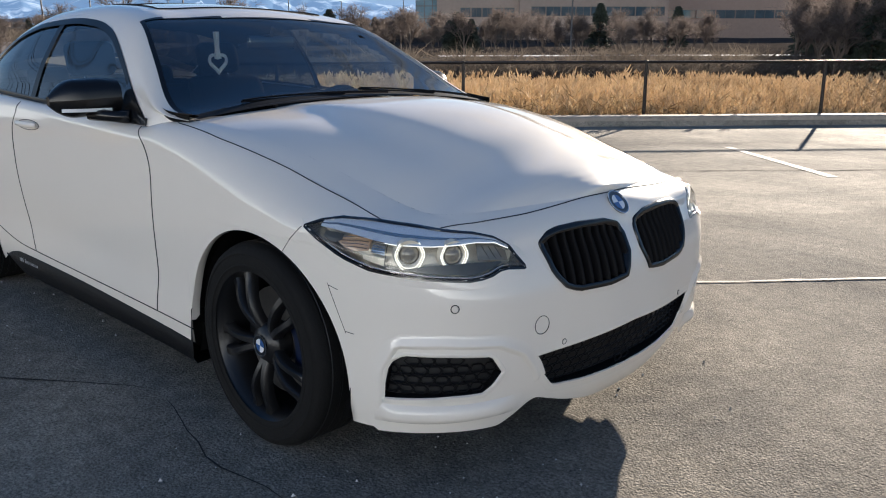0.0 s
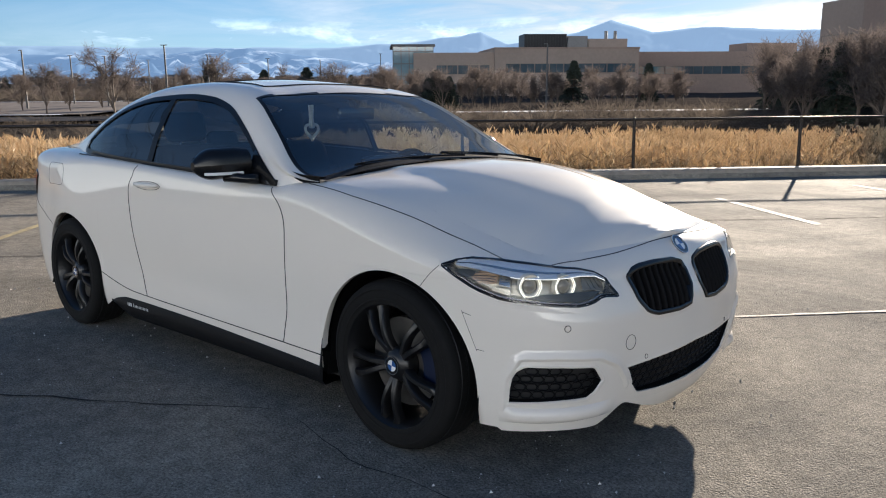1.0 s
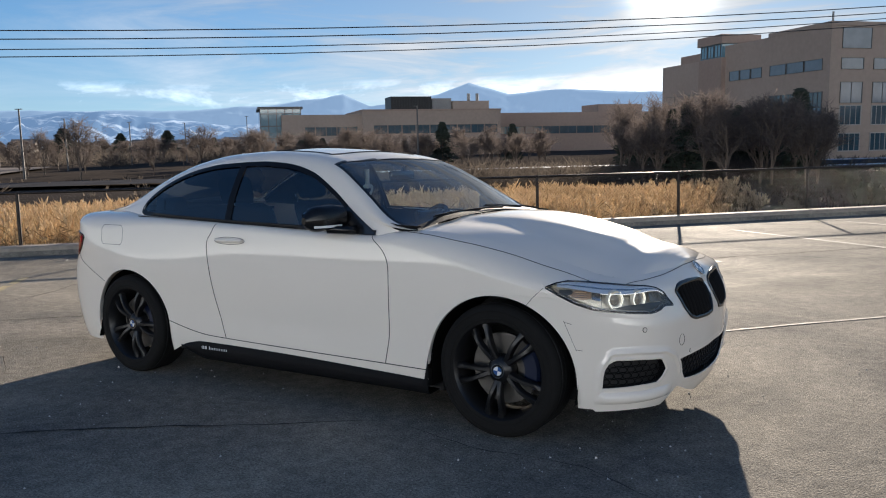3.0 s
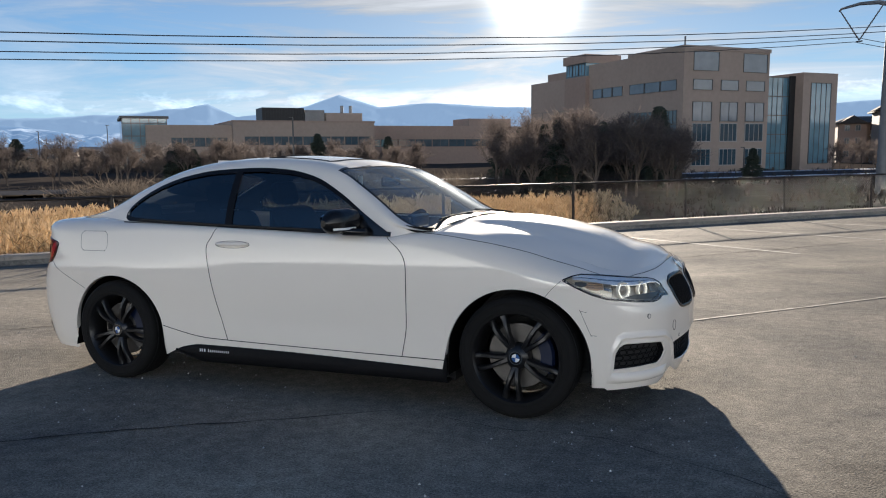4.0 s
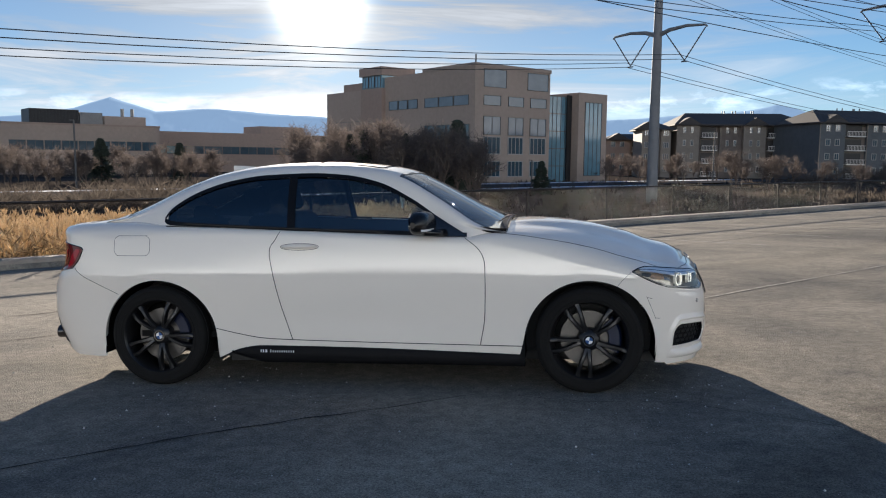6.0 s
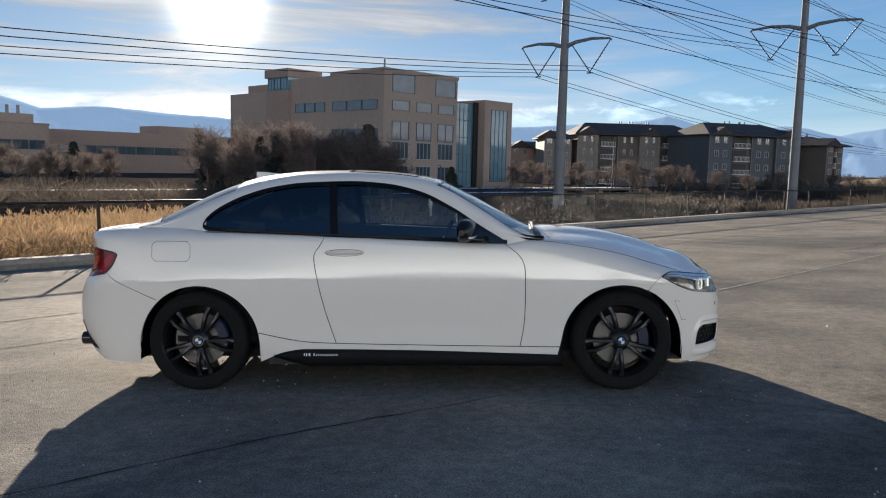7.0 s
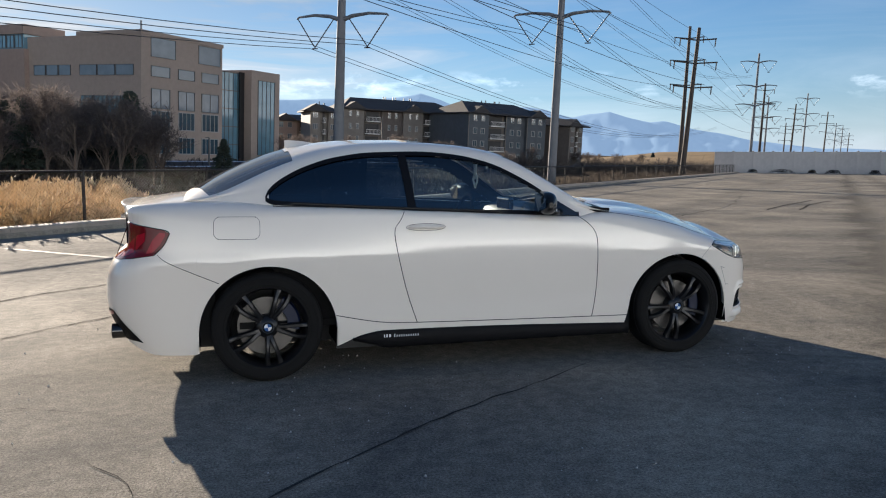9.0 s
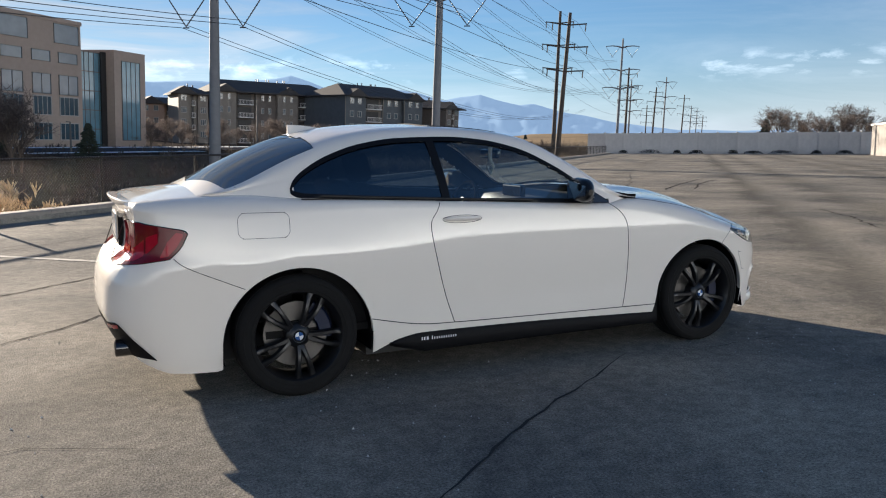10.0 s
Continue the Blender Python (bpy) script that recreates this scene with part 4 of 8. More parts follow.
def tall_office():
    # corner nearest the lot is local (0, 0); u runs along the kerb's way, v away from the lot
    x, y = -10.0, 104.0
    r = root("office_building", "four-storey tan office block with ribbon windows and glass stair tower", "building", at=far_pose(x, y))
    H = 16.7
    Geo().box(0, 0, -2, 14.8, 24, H - 0.5).make("wall", M["sandstone"], r)
    Geo().box(-0.12, -0.12, H - 0.5, 14.92, 11.8, H).make("parapet", M["sandstone"], r)
    Geo().box(0.02, 11.8, -2, 9.0, 34, H - 0.9).make("side_wing", M["brownwall"], r)
    Geo().box(-0.7, 21.6, -2, 5.5, 27.6, 14.6).make("stair_tower", M["brownwall"], r)
    Geo().box(-0.55, 21.8, 14.6, 5.3, 27.4, 16.6).make("tower_glazing", M["curtain"], r)
    Geo().box(-0.9, 21.4, 16.6, 5.7, 27.8, 17.9).make("tower_cap", M["brownwall"], r)
    Geo().box(-0.05, 27.6, -2, 9, 39.5, 14.6).make("low_wing", M["sandstone"], r)
    Geo().box(14.8, 3.0, -2, 22.6, 16, 13.3).make("glass_stair", M["curtain"], r)
    Geo().box(22.6, 1.2, -2, 29.4, 16, 14.0).make("end_block", M["sandstone"], r)
    front = lambda u, o, w: (u, -o, w)
    left = lambda u, o, w: (-o, u, w)
    # skyglass panes have the sky's reflection painted into their colour
    for u0, u1 in ((1.5, 4.9), (6.2, 9.4), (10.6, 14.1)):
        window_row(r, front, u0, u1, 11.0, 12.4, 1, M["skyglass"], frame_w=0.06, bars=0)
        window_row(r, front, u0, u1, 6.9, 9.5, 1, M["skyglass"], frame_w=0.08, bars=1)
        window_row(r, front, u0, u1, 4.2, 6.7, 1, M["winglass"], frame_w=0.12, bars=3, frame_m=M["trimgrey"])
        window_row(r, front, u0, u1, 1.0, 3.3, 1, M["winglass"], frame_w=0.12, bars=3, frame_m=M["trimgrey"])
    for u0, u1 in ((1.5, 5.9), (10.0, 14.4)):
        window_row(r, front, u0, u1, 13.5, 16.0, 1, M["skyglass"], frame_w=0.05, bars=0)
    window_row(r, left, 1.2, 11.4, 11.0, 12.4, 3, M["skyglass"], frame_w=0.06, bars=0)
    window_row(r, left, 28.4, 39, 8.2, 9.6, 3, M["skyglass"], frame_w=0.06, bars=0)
    window_row(r, left, 1.0, 11.4, 4.2, 8.4, 4, M["winglass"], bars=2)
    window_row(r, lambda u, o, w: (0.0 - o, u, w), 13.0, 20.6, 11.0, 12.4, 3, M["skyglass"], frame_w=0.06, bars=0)
    window_row(r, lambda u, o, w: (-0.55 - o, u, w), 22.0, 27.2, 14.7, 16.5, 3, M["curtain"])
    for k in range(9):
        Geo().box(14.8 + k * 0.95, 2.94, -2, 14.84 + k * 0.95, 2.998, 13.3).make("mullion", M["mullion"], r)
    for k in range(6):
        Geo().box(14.8, 2.86, -0.2 + k * 2.7, 22.55, 2.9, -0.08 + k * 2.7).make("transom", M["mullion"], r)
    Geo().box(21.6, 2.6, -2, 22.6, 2.85, 13.6).make("dark_fin", M["darkmetal"], r)
    window_row(r, lambda u, o, w: (u, 1.2 - o, w), 24.0, 28.2, 1.0, 12.6, 1, M["curtain"], bars=3)
    Geo().tube([(0.6, 0.6, H), (0.6, 0.6, H + 1.2)], 0.12, 6).make("roof_mast", M["metalgrey"], r)


tall_office()


def long_office():
    p = en(0.0, 160.0)
    r = root("office_building", "long low tan office building with rooftop plant", "building", at=far_pose(p.x, p.y))
    H = 8.6
    Geo().box(7.5, 0, -5, 23.8, 25, 8.7).make("wall", M["sandstone"], r)
    Geo().box(23.8, -1.5, -5, 53.7, 25, 9.3).make("main_block", M["sandstone"], r)
    Geo().box(23.7, -1.62, 9.3, 53.8, 25.1, 9.65).make("parapet", M["brownwall"], r)
    Geo().box(53.7, 14, -5, 118, 40, 9.2).make("rear_block", M["brownwall"], r)
    Geo().box(3.3, 3.0, -5, 11.6, 20, 10.0).make("glass_corner", M["curtain"], r)
    for k in range(6):
        Geo().box(3.24 + k * 1.66, 2.9, -5, 3.36 + k * 1.66, 2.998, 10.0).make("mullion", M["mullion"], r)
    for k in range(5):
        Geo().box(3.25, 2.86, -1 + k * 2.5, 11.6, 2.9, -0.85 + k * 2.5).make("transom", M["mullion"], r)
    Geo().box(2.9, 2.6, 10.0, 12.0, 20.4, 10.5).make("glass_corner_roof", M["mullion"], r)
    screen = Geo().box(31, 5, 9.65, 40, 12, 12.6).make("plant_screen", M["darkmetal"], r)
    for k in range(15):
        Geo().box(31.1 + k * 0.6, 4.9, 9.8, 31.4 + k * 0.6, 4.998, 12.5).make("louvre", M["black"], screen)
    Geo().box(40.3, 5.4, 9.65, 44.6, 11, 12.2).make("plant_room", M["metalgrey"], r)
    Geo().box(44.8, 4.6, 9.65, 53.0, 11, 11.6).make("plant_room", M["sandstone"], r)
    for u in (49.0, 51.0):
        Geo().tube([(u, 7, 11.6), (u, 7, 13.3)], 0.35, 8).make("flue", M["metalgrey"], r)
    Geo().box(87.5, 22, 9.2, 99.8, 32, 11.4).make("roof_block", M["brownwall"], r)
    front = lambda u, o, w: (u, -o, w)
    window_row(r, front, 12, 23, 4.4, 6.2, 5, M["winglass"])
    window_row(r, lambda u, o, w: (u, -1.5 - o, w), 26, 53, 4.6, 6.4, 9, M["winglass"])
    window_row(r, front, 12, 23, 0.4, 2.6, 5, M["winglass"])
    window_row(r, lambda u, o, w: (u, 14 - o, w), 56, 118, 4.2, 6.0, 14, M["winglass"])


long_office()


def apartment(name_label, x, y, L, D, storeys, walls, yaw=None, rise=2.8, sh=2.75):
    """Flats: bays that step in and out, a hipped roof, small trimmed windows and recessed balconies."""
    r = root("apartment_building", name_label, "building", "blocks of flats", at=far_pose(x, y, yaw, dz=0.3))
    H = sh * storeys
    bays = max(3, int(L / 4.6))
    step = L / bays
    depth = [(-1.5, 0.0, -0.6)[b % 3] for b in range(bays)]
    for b in range(bays):
        Geo().box(b * step, depth[b], -1, (b + 1) * step, D, H).make("wall_bay", walls[b % len(walls)], r)
        Geo().box(b * step - 0.06, depth[b] - 0.04, -1, b * step + 0.10, depth[b] + 0.1, H).make("corner_board", M["aptcream"], r)
    # hipped roof with deep eaves, one plane a side
    o = 0.8
    v = [(-o, -1.5 - o, H), (L + o, -1.5 - o, H), (L + o, D + o, H), (-o, D + o, H), (min(D * 0.25, L * 0.35), D * 0.45, H + rise), (max(L - D * 0.25, L * 0.65), D * 0.45, H + rise)]
    v += [(p[0], p[1], H - 0.25) for p in v[:4]]
    fix_normals(Geo().add(v, [(0, 1, 5, 4), (1, 2, 5), (2, 3, 4, 5), (3, 0, 4), (0, 6, 7, 1), (1, 7, 8, 2), (2, 8, 9, 3), (3, 9, 6, 0), (9, 8, 7, 6)]).make("roof", M["roofdark"], r))
    for b in range(0, bays, 3):
        c = (b + 0.5) * step
        g = Geo().add([(c - 2.7, -2.5, H - 0.1), (c + 2.7, -2.5, H - 0.1), (c, -2.5, H + 1.5), (c - 2.7, 3, H - 0.1), (c + 2.7, 3, H - 0.1), (c, 3.4, H + 1.5)], [(0, 1, 2), (0, 2, 5, 3), (2, 1, 4, 5), (0, 3, 4, 1)])
        fix_normals(g.make("gable", M["roofdark"], r))
    rn = random.Random(int(L * 10))
    for k in range(max(3, int(L / 4))):
        u = L * (0.32 + 0.36 * rn.random())
        Geo().tube([(u, D * 0.45, H + rise - 0.2), (u, D * 0.45, H + rise + rn.uniform(0.3, 0.7))], 0.12, 6).make("roof_vent", M["metalgrey"], r)
    for b in range(bays):
        f = lambda u, o2, w, v0=depth[b]: (u, v0 - o2, w)
        for k in range(storeys):
            z = k * sh
            if b % 3 != 1:
                window_row(r, f, b * step + 0.7, (b + 1) * step - 0.7, z + 0.95, z + 2.25, 2, M["winglass"], gap=1.0, bars=1, frame_w=0.11, frame_m=M["trimgrey"])
            else:
                c0, c1 = b * step + 0.7, (b + 1) * step - 0.7
                bal = Geo().box(c0, depth[b] - 1.3, z - 0.05, c1, depth[b], z + 0.14).make("balcony", M["trimwhite"], r)
                g = Geo().box(c0, depth[b] - 1.3, z + 0.95, c1, depth[b] - 1.22, z + 1.05)
                q = c0
                while q < c1:
                    g.box(q, depth[b] - 1.28, z + 0.14, q + 0.06, depth[b] - 1.24, z + 0.95)
                    q += 0.32
                g.make("railing", M["trimwhite"], bal)
                Geo().box(c0 + 0.1, depth[b] - 0.03, z + 0.16, c1 - 0.1, depth[b] + 0.03, z + 2.3).make("balcony_door", M["darkmetal"], bal)
    return r


x, y = polar(8.6, 178)
apartment("long brown apartment block with a dark hipped roof", x, y, 28, 14, 4, [M["aptcream"], M["aptwall"], M["aptwall"]], 6)
x, y = polar(6.3, 176)
apartment("narrow tan gabled wing of the brown flats", x, y, 6.2, 10, 4, [M["aptcream"]], 4, 1.6, 2.5)
x, y = polar(17.4, 172)
apartment("four-storey grey and brown apartment block with gables", x, y, 22, 14, 4, [M["aptgrey"], M["aptwall"], M["aptgrey"]], 18)
x, y = polar(24.6, 186)
apartment("brown apartment block end with a dark roof", x, y, 6.6, 12, 4, [M["aptwall"], M["aptcream"]], 30, 2.0, 2.4)
x, y = polar(3.8, 190)
apartment("low brown building beside the offices", x, y, 22, 12, 3, [M["brownwall"]], 4, 1.5, 2.7)


def hill_house(x, y, yaw, w, wall):
    """A small gabled house among the trees of the slope."""
    r = root("house", "small distant house with a snow-dusted gabled roof on the slope", "house", "houses on the slope", at=far_pose(x, y, yaw, 0.6))
    d, h = w * 0.62, w * 0.32
    Geo().box(-w / 2, -d / 2, -3, w / 2, d / 2, h).make("wall", wall, r)
    o, top = 0.5, h + d * 0.34
    v = [(-w / 2 - o, -d / 2 - o, h - 0.2), (w / 2 + o, -d / 2 - o, h - 0.2), (w / 2 + o, 0, top), (-w / 2 - o, 0, top), (-w / 2 - o, d / 2 + o, h - 0.2), (w / 2 + o, d / 2 + o, h - 0.2)]
    v += [(p[0], p[1], p[2] - 0.25) for p in v]
    fix_normals(Geo().add(v, [(0, 1, 2, 3), (3, 2, 5, 4), (6, 9, 8, 7), (9, 10, 11, 8), (0, 6, 7, 1), (4, 5, 11, 10), (0, 3, 9, 6), (3, 4, 10, 9), (1, 7, 8, 2), (2, 8, 11, 5)]).make("roof", M["roofgrey"], r))
    for s in (-1, 1):
        g = Geo().add([(s * (w / 2 - q), y, z) for q in (0.0, 0.25) for y, z in ((-d / 2, h - 0.05), (d / 2, h - 0.05), (0, top - 0.3))], [(0, 1, 2), (5, 4, 3), (0, 3, 4, 1), (1, 4, 5, 2), (2, 5, 3, 0)])
        fix_normals(g.make("gable_wall", wall, r))
    window_row(r, lambda u, o2, z: (u, -d / 2 - o2, z), -w * 0.4, w * 0.4, h * 0.35, h * 0.8, 3, M["winglass"], gap=w * 0.12, frame_w=0.15, frame_m=M["trimwhite"])


rnd = random.Random(55)
for i in range(26):
    az = -75 + 31 * (i + 0.8 * rnd.random()) / 26
    hill_house(*polar(az, rnd.uniform(480, 800)), rnd.uniform(-30, 60), rnd.uniform(9, 13), M[("aptcream", "aptgrey", "brownwall", "aptwall")[i % 4]])


# ---- power line ----
def arm(g, h, side, span, rise):
    pts = [(0, 0, h), (side * span * 0.25, 0, h + rise * 0.7), (side * span * 0.6, 0, h + rise), (side * span * 0.96, 0, h + rise * 0.75), (side * span, 0, h + rise * 0.45)]
    g.tube(pts, [0.22, 0.18, 0.14, 0.10, 0.09], 7)


def steel_pole(x, y, height, arms, r0, label, yaw):
    """Tapered steel pole with swept arms and V insulator strings."""
    r = root("power_pole", label, "power pole", "power poles", at=far_pose(x, y, yaw))
    Geo().tube([(0, 0, -1), (0, 0, height * 0.5), (0, 0, height)], [r0, r0 * 0.8, r0 * 0.55], 12).make("pole", M["polesteel"], r, smooth=True, angle=40)
    for h, span in arms:
        for side in (-1, 1):
            g = Geo()
            arm(g, h, side, span, 0.55)
            a = g.make("cross_arm", M["polesteel"], r, smooth=True, angle=40)
            ins = Geo()
            foot = (side * span * 0.58, 0, h - 2.4)
            for top in ((side * span * 0.97, 0, h + 0.2), (side * span * 0.16, 0, h + 0.2)):
                ins.tube([top, foot], 0.05, 5)
                for k in range(1, 9):
                    c = Vector(top).lerp(Vector(foot), 0.12 + k * 0.095)
                    ins.lathe([(0.0, -0.04), (0.10, -0.02), (0.10, 0.02), (0.0, 0.04)], 6, "z", c)
            ins.tube([(foot[0] - 0.3, 0, foot[2] - 0.1), (foot[0] + 0.3, 0, foot[2] - 0.1)], 0.06, 5)
            ins.make("insulator_string", M["insul"], a)
    return r


def wood_pole(x, y, height, label, yaw, lean=0.0):
    r = root("power_pole", label, "power pole", "power poles", at=far_pose(x, y, yaw) @ Matrix.Rotation(radians(lean), 4, "Y"))
    Geo().tube([(0, 0, -1), (0, 0, height)], [0.42, 0.24], 10).make("pole", M["poledark"], r, smooth=True, angle=40)
    for k, span in ((0.93, 2.6), (0.78, 3.1), (0.62, 2.8)):
        g = Geo().tube([(-span, 0, height * k), (0, 0, height * k - 0.25), (span, 0, height * k)], 0.11, 6)
        a = g.make("cross_arm", M["poledark"], r)
        for s in (-1, 1):
            ins = Geo().tube([(s * span * 0.95, 0, height * k), (s * span * 0.95, 0, height * k - 1.1)], 0.09, 6)
            ins.make("insulator_string", M["insul"], a)
    return r


PY = math.degrees(math.atan2(0.730, 0.683)) - 90
steel_pole(9.9, 68.9, 24.0, [(15.0, 5.0), (22.0, 4.4)], 0.52, "tall grey steel power pole with swept arms", PY)
bx_, by_ = polar(24.2, 81, (-1.6, -5.4))
steel_pole(bx_, by_, 26.0, [(16.6, 5.0), (23.5, 4.4)], 0.46, "tall pale steel power pole with swept arms", PY)
FAR_POLES = [("w", 33.2, 122, 21.8, 2.2), ("w", 33.0, 150, 26.5, 0.0), ("s", 37.55, 230, 31.5, 0), ("w", 38.1, 240, 24.5, 0), ("s", 38.4, 330, 27.5, 0), ("w", 40.0, 310, 23.5, 1.2),
             ("s", 40.75, 365, 31.5, 0), ("w", 39.6, 420, 22, 0), ("w", 42.0, 400, 23.5, 0.8), ("s", 42.6, 560, 25, 0), ("s", 43.0, 620, 25, 0), ("w", 43.4, 600, 20, 0)]
for kind, az, d, h, lean in FAR_POLES:
    x, y = polar(az, d, (-1.6, -5.4))
    if kind == "w":
        wood_pole(x, y, h, "dark wooden power pole with three short arms", PY, lean)
    else:
        steel_pole(x, y, h, [(h * 0.92, 4.6), (h * 0.72, 5.2), (h * 0.56, 5.0)], 0.42, "distant steel power pole with three pairs of arms", PY)


def cable(a, b, sag, r=0.027):
    a, b = Vector(a), Vector(b)
    pts = []
    for i in range(25):
        t = i / 24
        p = a.lerp(b, t)
        p.z -= sag * 4 * t * (1 - t)
        pts.append(p)
    ob = Geo().tube(pts, r, 4).make("power_cable", M["wire"])
    tagged(ob, "dark sagging overhead power cable", "cable", "power cables")


PA = Vector((9.9, 68.9, 0))
PB = Vector((bx_, by_, 0))
for side in (-1, 1):
    for dz in (0.0, 0.40):
        s = side * 2.9
        off = Vector((0.730, -0.683, 0)) * s
        cable(PA + off + Vector((0, 0, 11.7 + dz)) , PA + off - E * 190 + Vector((0, 0, 15.2 + dz)), 5.5)
        cable(PA + off + Vector((0, 0, 11.7 + dz)), PA + off + E * 230 + Vector((0, 0, 13.5 + dz)), 5.5)
        cable(PB + off + Vector((0, 0, 14.0 + dz)), PB + off - E * 190 + Vector((0, 0, 16 + dz)), 4.0)
        cable(PB + off + Vector((0, 0, 14.0 + dz)), PB + off + E * 160 + Vector((0, 0, 17 + dz)), 4.0)
        cable(PB + off + Vector((0, 0, 21.5 + dz)), PB + off - E * 190 + Vector((0, 0, 23 + dz)), 4.0)
        cable(PB + off + Vector((0, 0, 21.5 + dz)), PB + off + E * 160 + Vector((0, 0, 25 + dz)), 4.0)
        cable(PA + off + Vector((0, 0, 20.0 + dz)), PA + off - E * 190 + Vector((0, 0, 21 + dz)), 4.6)
        cable(PA + off + Vector((0, 0, 20.0 + dz)), PA + off + E * 230 + Vector((0, 0, 21 + dz)), 5.5)
cx_, cy_ = polar(33.2, 122, (-1.6, -5.4))
PC = Vector((cx_, cy_, 0))
for side in (-1, 1):
    for h in (12.5, 16.0, 19.2):
        off = Vector((0.730, -0.683, 0)) * side * 2.7
        cable(PC + off + Vector((0, 0, h)), PC + off - E * 180 + Vector((0, 0, h + 2)), 3.5, 0.024)
        cable(PC + off + Vector((0, 0, h)), PC + off + E * 190 + Vector((0, 0, h + 1)), 3.5, 0.024)


# ---- road, lamp posts and far parked cars ----
def far_strip(name, label, n0, n1, e0, e1, material, dz, cat):
    """A paved or snowy strip that follows the land."""
    rows = []
    cols = max(2, int((n1 - n0) / 4))
    steps = max(24, int((e1 - e0) / 4))
    for k in range(steps + 1):
        e = e0 + (e1 - e0) * k / steps
        row = []
        for c in range(cols + 1):
            n = n0 + (n1 - n0) * c / cols
            p = en(e, n)
            row.append((p.x, p.y, ground_z(p.x, p.y) + dz))
        rows.append(row)
    tagged(fix_normals(Geo().grid(rows).make(name, material)), label, cat, kind="structure")


far_strip("road", "grey road beyond the reeds", 62, 70, -160, 130, M["road"], 0.32, "road")
far_strip("road_snow", "thin strip of old snow along the road", 70.3, 73.4, 4, 125, M["snow"], 0.34, "snow")
far_strip("far_car_park", "pale empty car park beyond the road", 76, 124, -210, -28, M["palelot"], 0.30, "car park")
far_strip("snow_patch", "thin snow along the far car park", 125, 127, -190, -40, M["snow"], 0.34, "snow")
far_strip("snow_patch", "patch of old snow on the verge", 58.8, 60.6, 52, 84, M["snow"], 0.34, "snow")
far_strip("snow_patch", "long thin patch of snow by the far car park", 74, 75.4, -120, -30, M["snow"], 0.34, "snow")


def lamp_post(x, y, h, heads=1):
    r = root("street_lamp", "slim grey lamp post with a flat head", "street lamp", "lamp posts", at=far_pose(x, y, 20))
    Geo().tube([(0, 0, -0.2), (0, 0, h)], [0.13, 0.08], 8).make("post", M["lamp"], r, smooth=True, angle=40)
    for s in ((-1, 1)[:heads]):
        Geo().box(min(0, s * 0.4), -0.09, h, max(0, s * 0.4), 0.09, h + 0.08).make("lamp_head", M["lamp"], r)


for az, d, h, heads in [(-59.05, 92, 7.2, 2), (-32.5, 92, 7.2, 1), (11.3, 132, 8.0, 1), (-63.2, 110, 6.5, 1), (-45.5, 180, 9, 2), (-68.0, 105, 7, 1), (-1.0, 96, 3.4, 1), (-65.5, 125, 7, 2), (-61, 150, 7, 2), (-56.8, 120, 7, 1), (-53.0, 140, 7, 2), (-71.5, 118, 7, 2), (-49.5, 150, 7, 1)]:
    lamp_post(*polar(az, d), h, heads)


def far_car(x, y, yaw):
    r = root("parked_car", "small distant parked car beside the flats", "car", "distant parked cars", at=far_pose(x, y, yaw))
    prof = [(-2.1, 0.35), (-2.15, 0.75), (-1.9, 0.95), (-1.3, 1.05), (-0.8, 1.42), (0.4, 1.45), (1.0, 1.0), (1.9, 0.85), (2.1, 0.6), (2.1, 0.35)]
    g = Geo().grid([[(u, v * (1 if w < 1.0 else 0.8), w) for u, w in prof] for v in (-0.88, -0.5, 0.5, 0.88)])
    for v in (-0.88, 0.88):
        g.add([(u, v * (1 if w < 1.0 else 0.8), w) for u, w in prof], [tuple(range(len(prof)))])
    fix_normals(g.make("body", M["carfar"], r))
    for u in (-1.3, 1.3):
        for v in (-0.8, 0.8):
            Geo().lathe([(0.0, -0.1), (0.31, -0.1), (0.31, 0.1), (0.0, 0.1)], 12, "y", (u, v, 0.31)).make("wheel", M["black"], r)
    for v in (-0.74, 0.74):
        Geo().box(-0.95, v - 0.01, 1.06, 0.75, v + 0.01, 1.36).make("window", M["winglass"], r)


rnd = random.Random(9)
for i in range(9):
    x, y = polar(25.6 + 0.62 * i + rnd.uniform(-0.1, 0.1), 170 + 6 * rnd.random())
    far_car(x, y, rnd.uniform(-20, 20) + (90 if i % 2 else 40))


# ---- the car: shape functions (x forward, y to its left, z up, half-widths positive) ----
def spline(keys, x):
    """Smooth curve through (x, value) keys."""
    if x <= keys[0][0]:
        return keys[0][1]
    if x >= keys[-1][0]:
        return keys[-1][1]
    for i in range(len(keys) - 1):
        x0, v0 = keys[i]
        x1, v1 = keys[i + 1]
        if x <= x1:
            h = x1 - x0
            sec = (v1 - v0) / h
            def slope(j):
                if j <= 0 or j >= len(keys) - 1:
                    return sec
                a = (keys[j][1] - keys[j - 1][1]) / (keys[j][0] - keys[j - 1][0])
                b = (keys[j + 1][1] - keys[j][1]) / (keys[j + 1][0] - keys[j][0])
                return 0.0 if a * b <= 0 else 2 * a * b / (a + b)
            m0, m1 = slope(i), slope(i + 1)
            t = (x - x0) / h
            return (2 * t**3 - 3 * t**2 + 1) * v0 + (t**3 - 2 * t**2 + t) * h * m0 + (-2 * t**3 + 3 * t**2) * v1 + (t**3 - t**2) * h * m1
    return keys[-1][1]


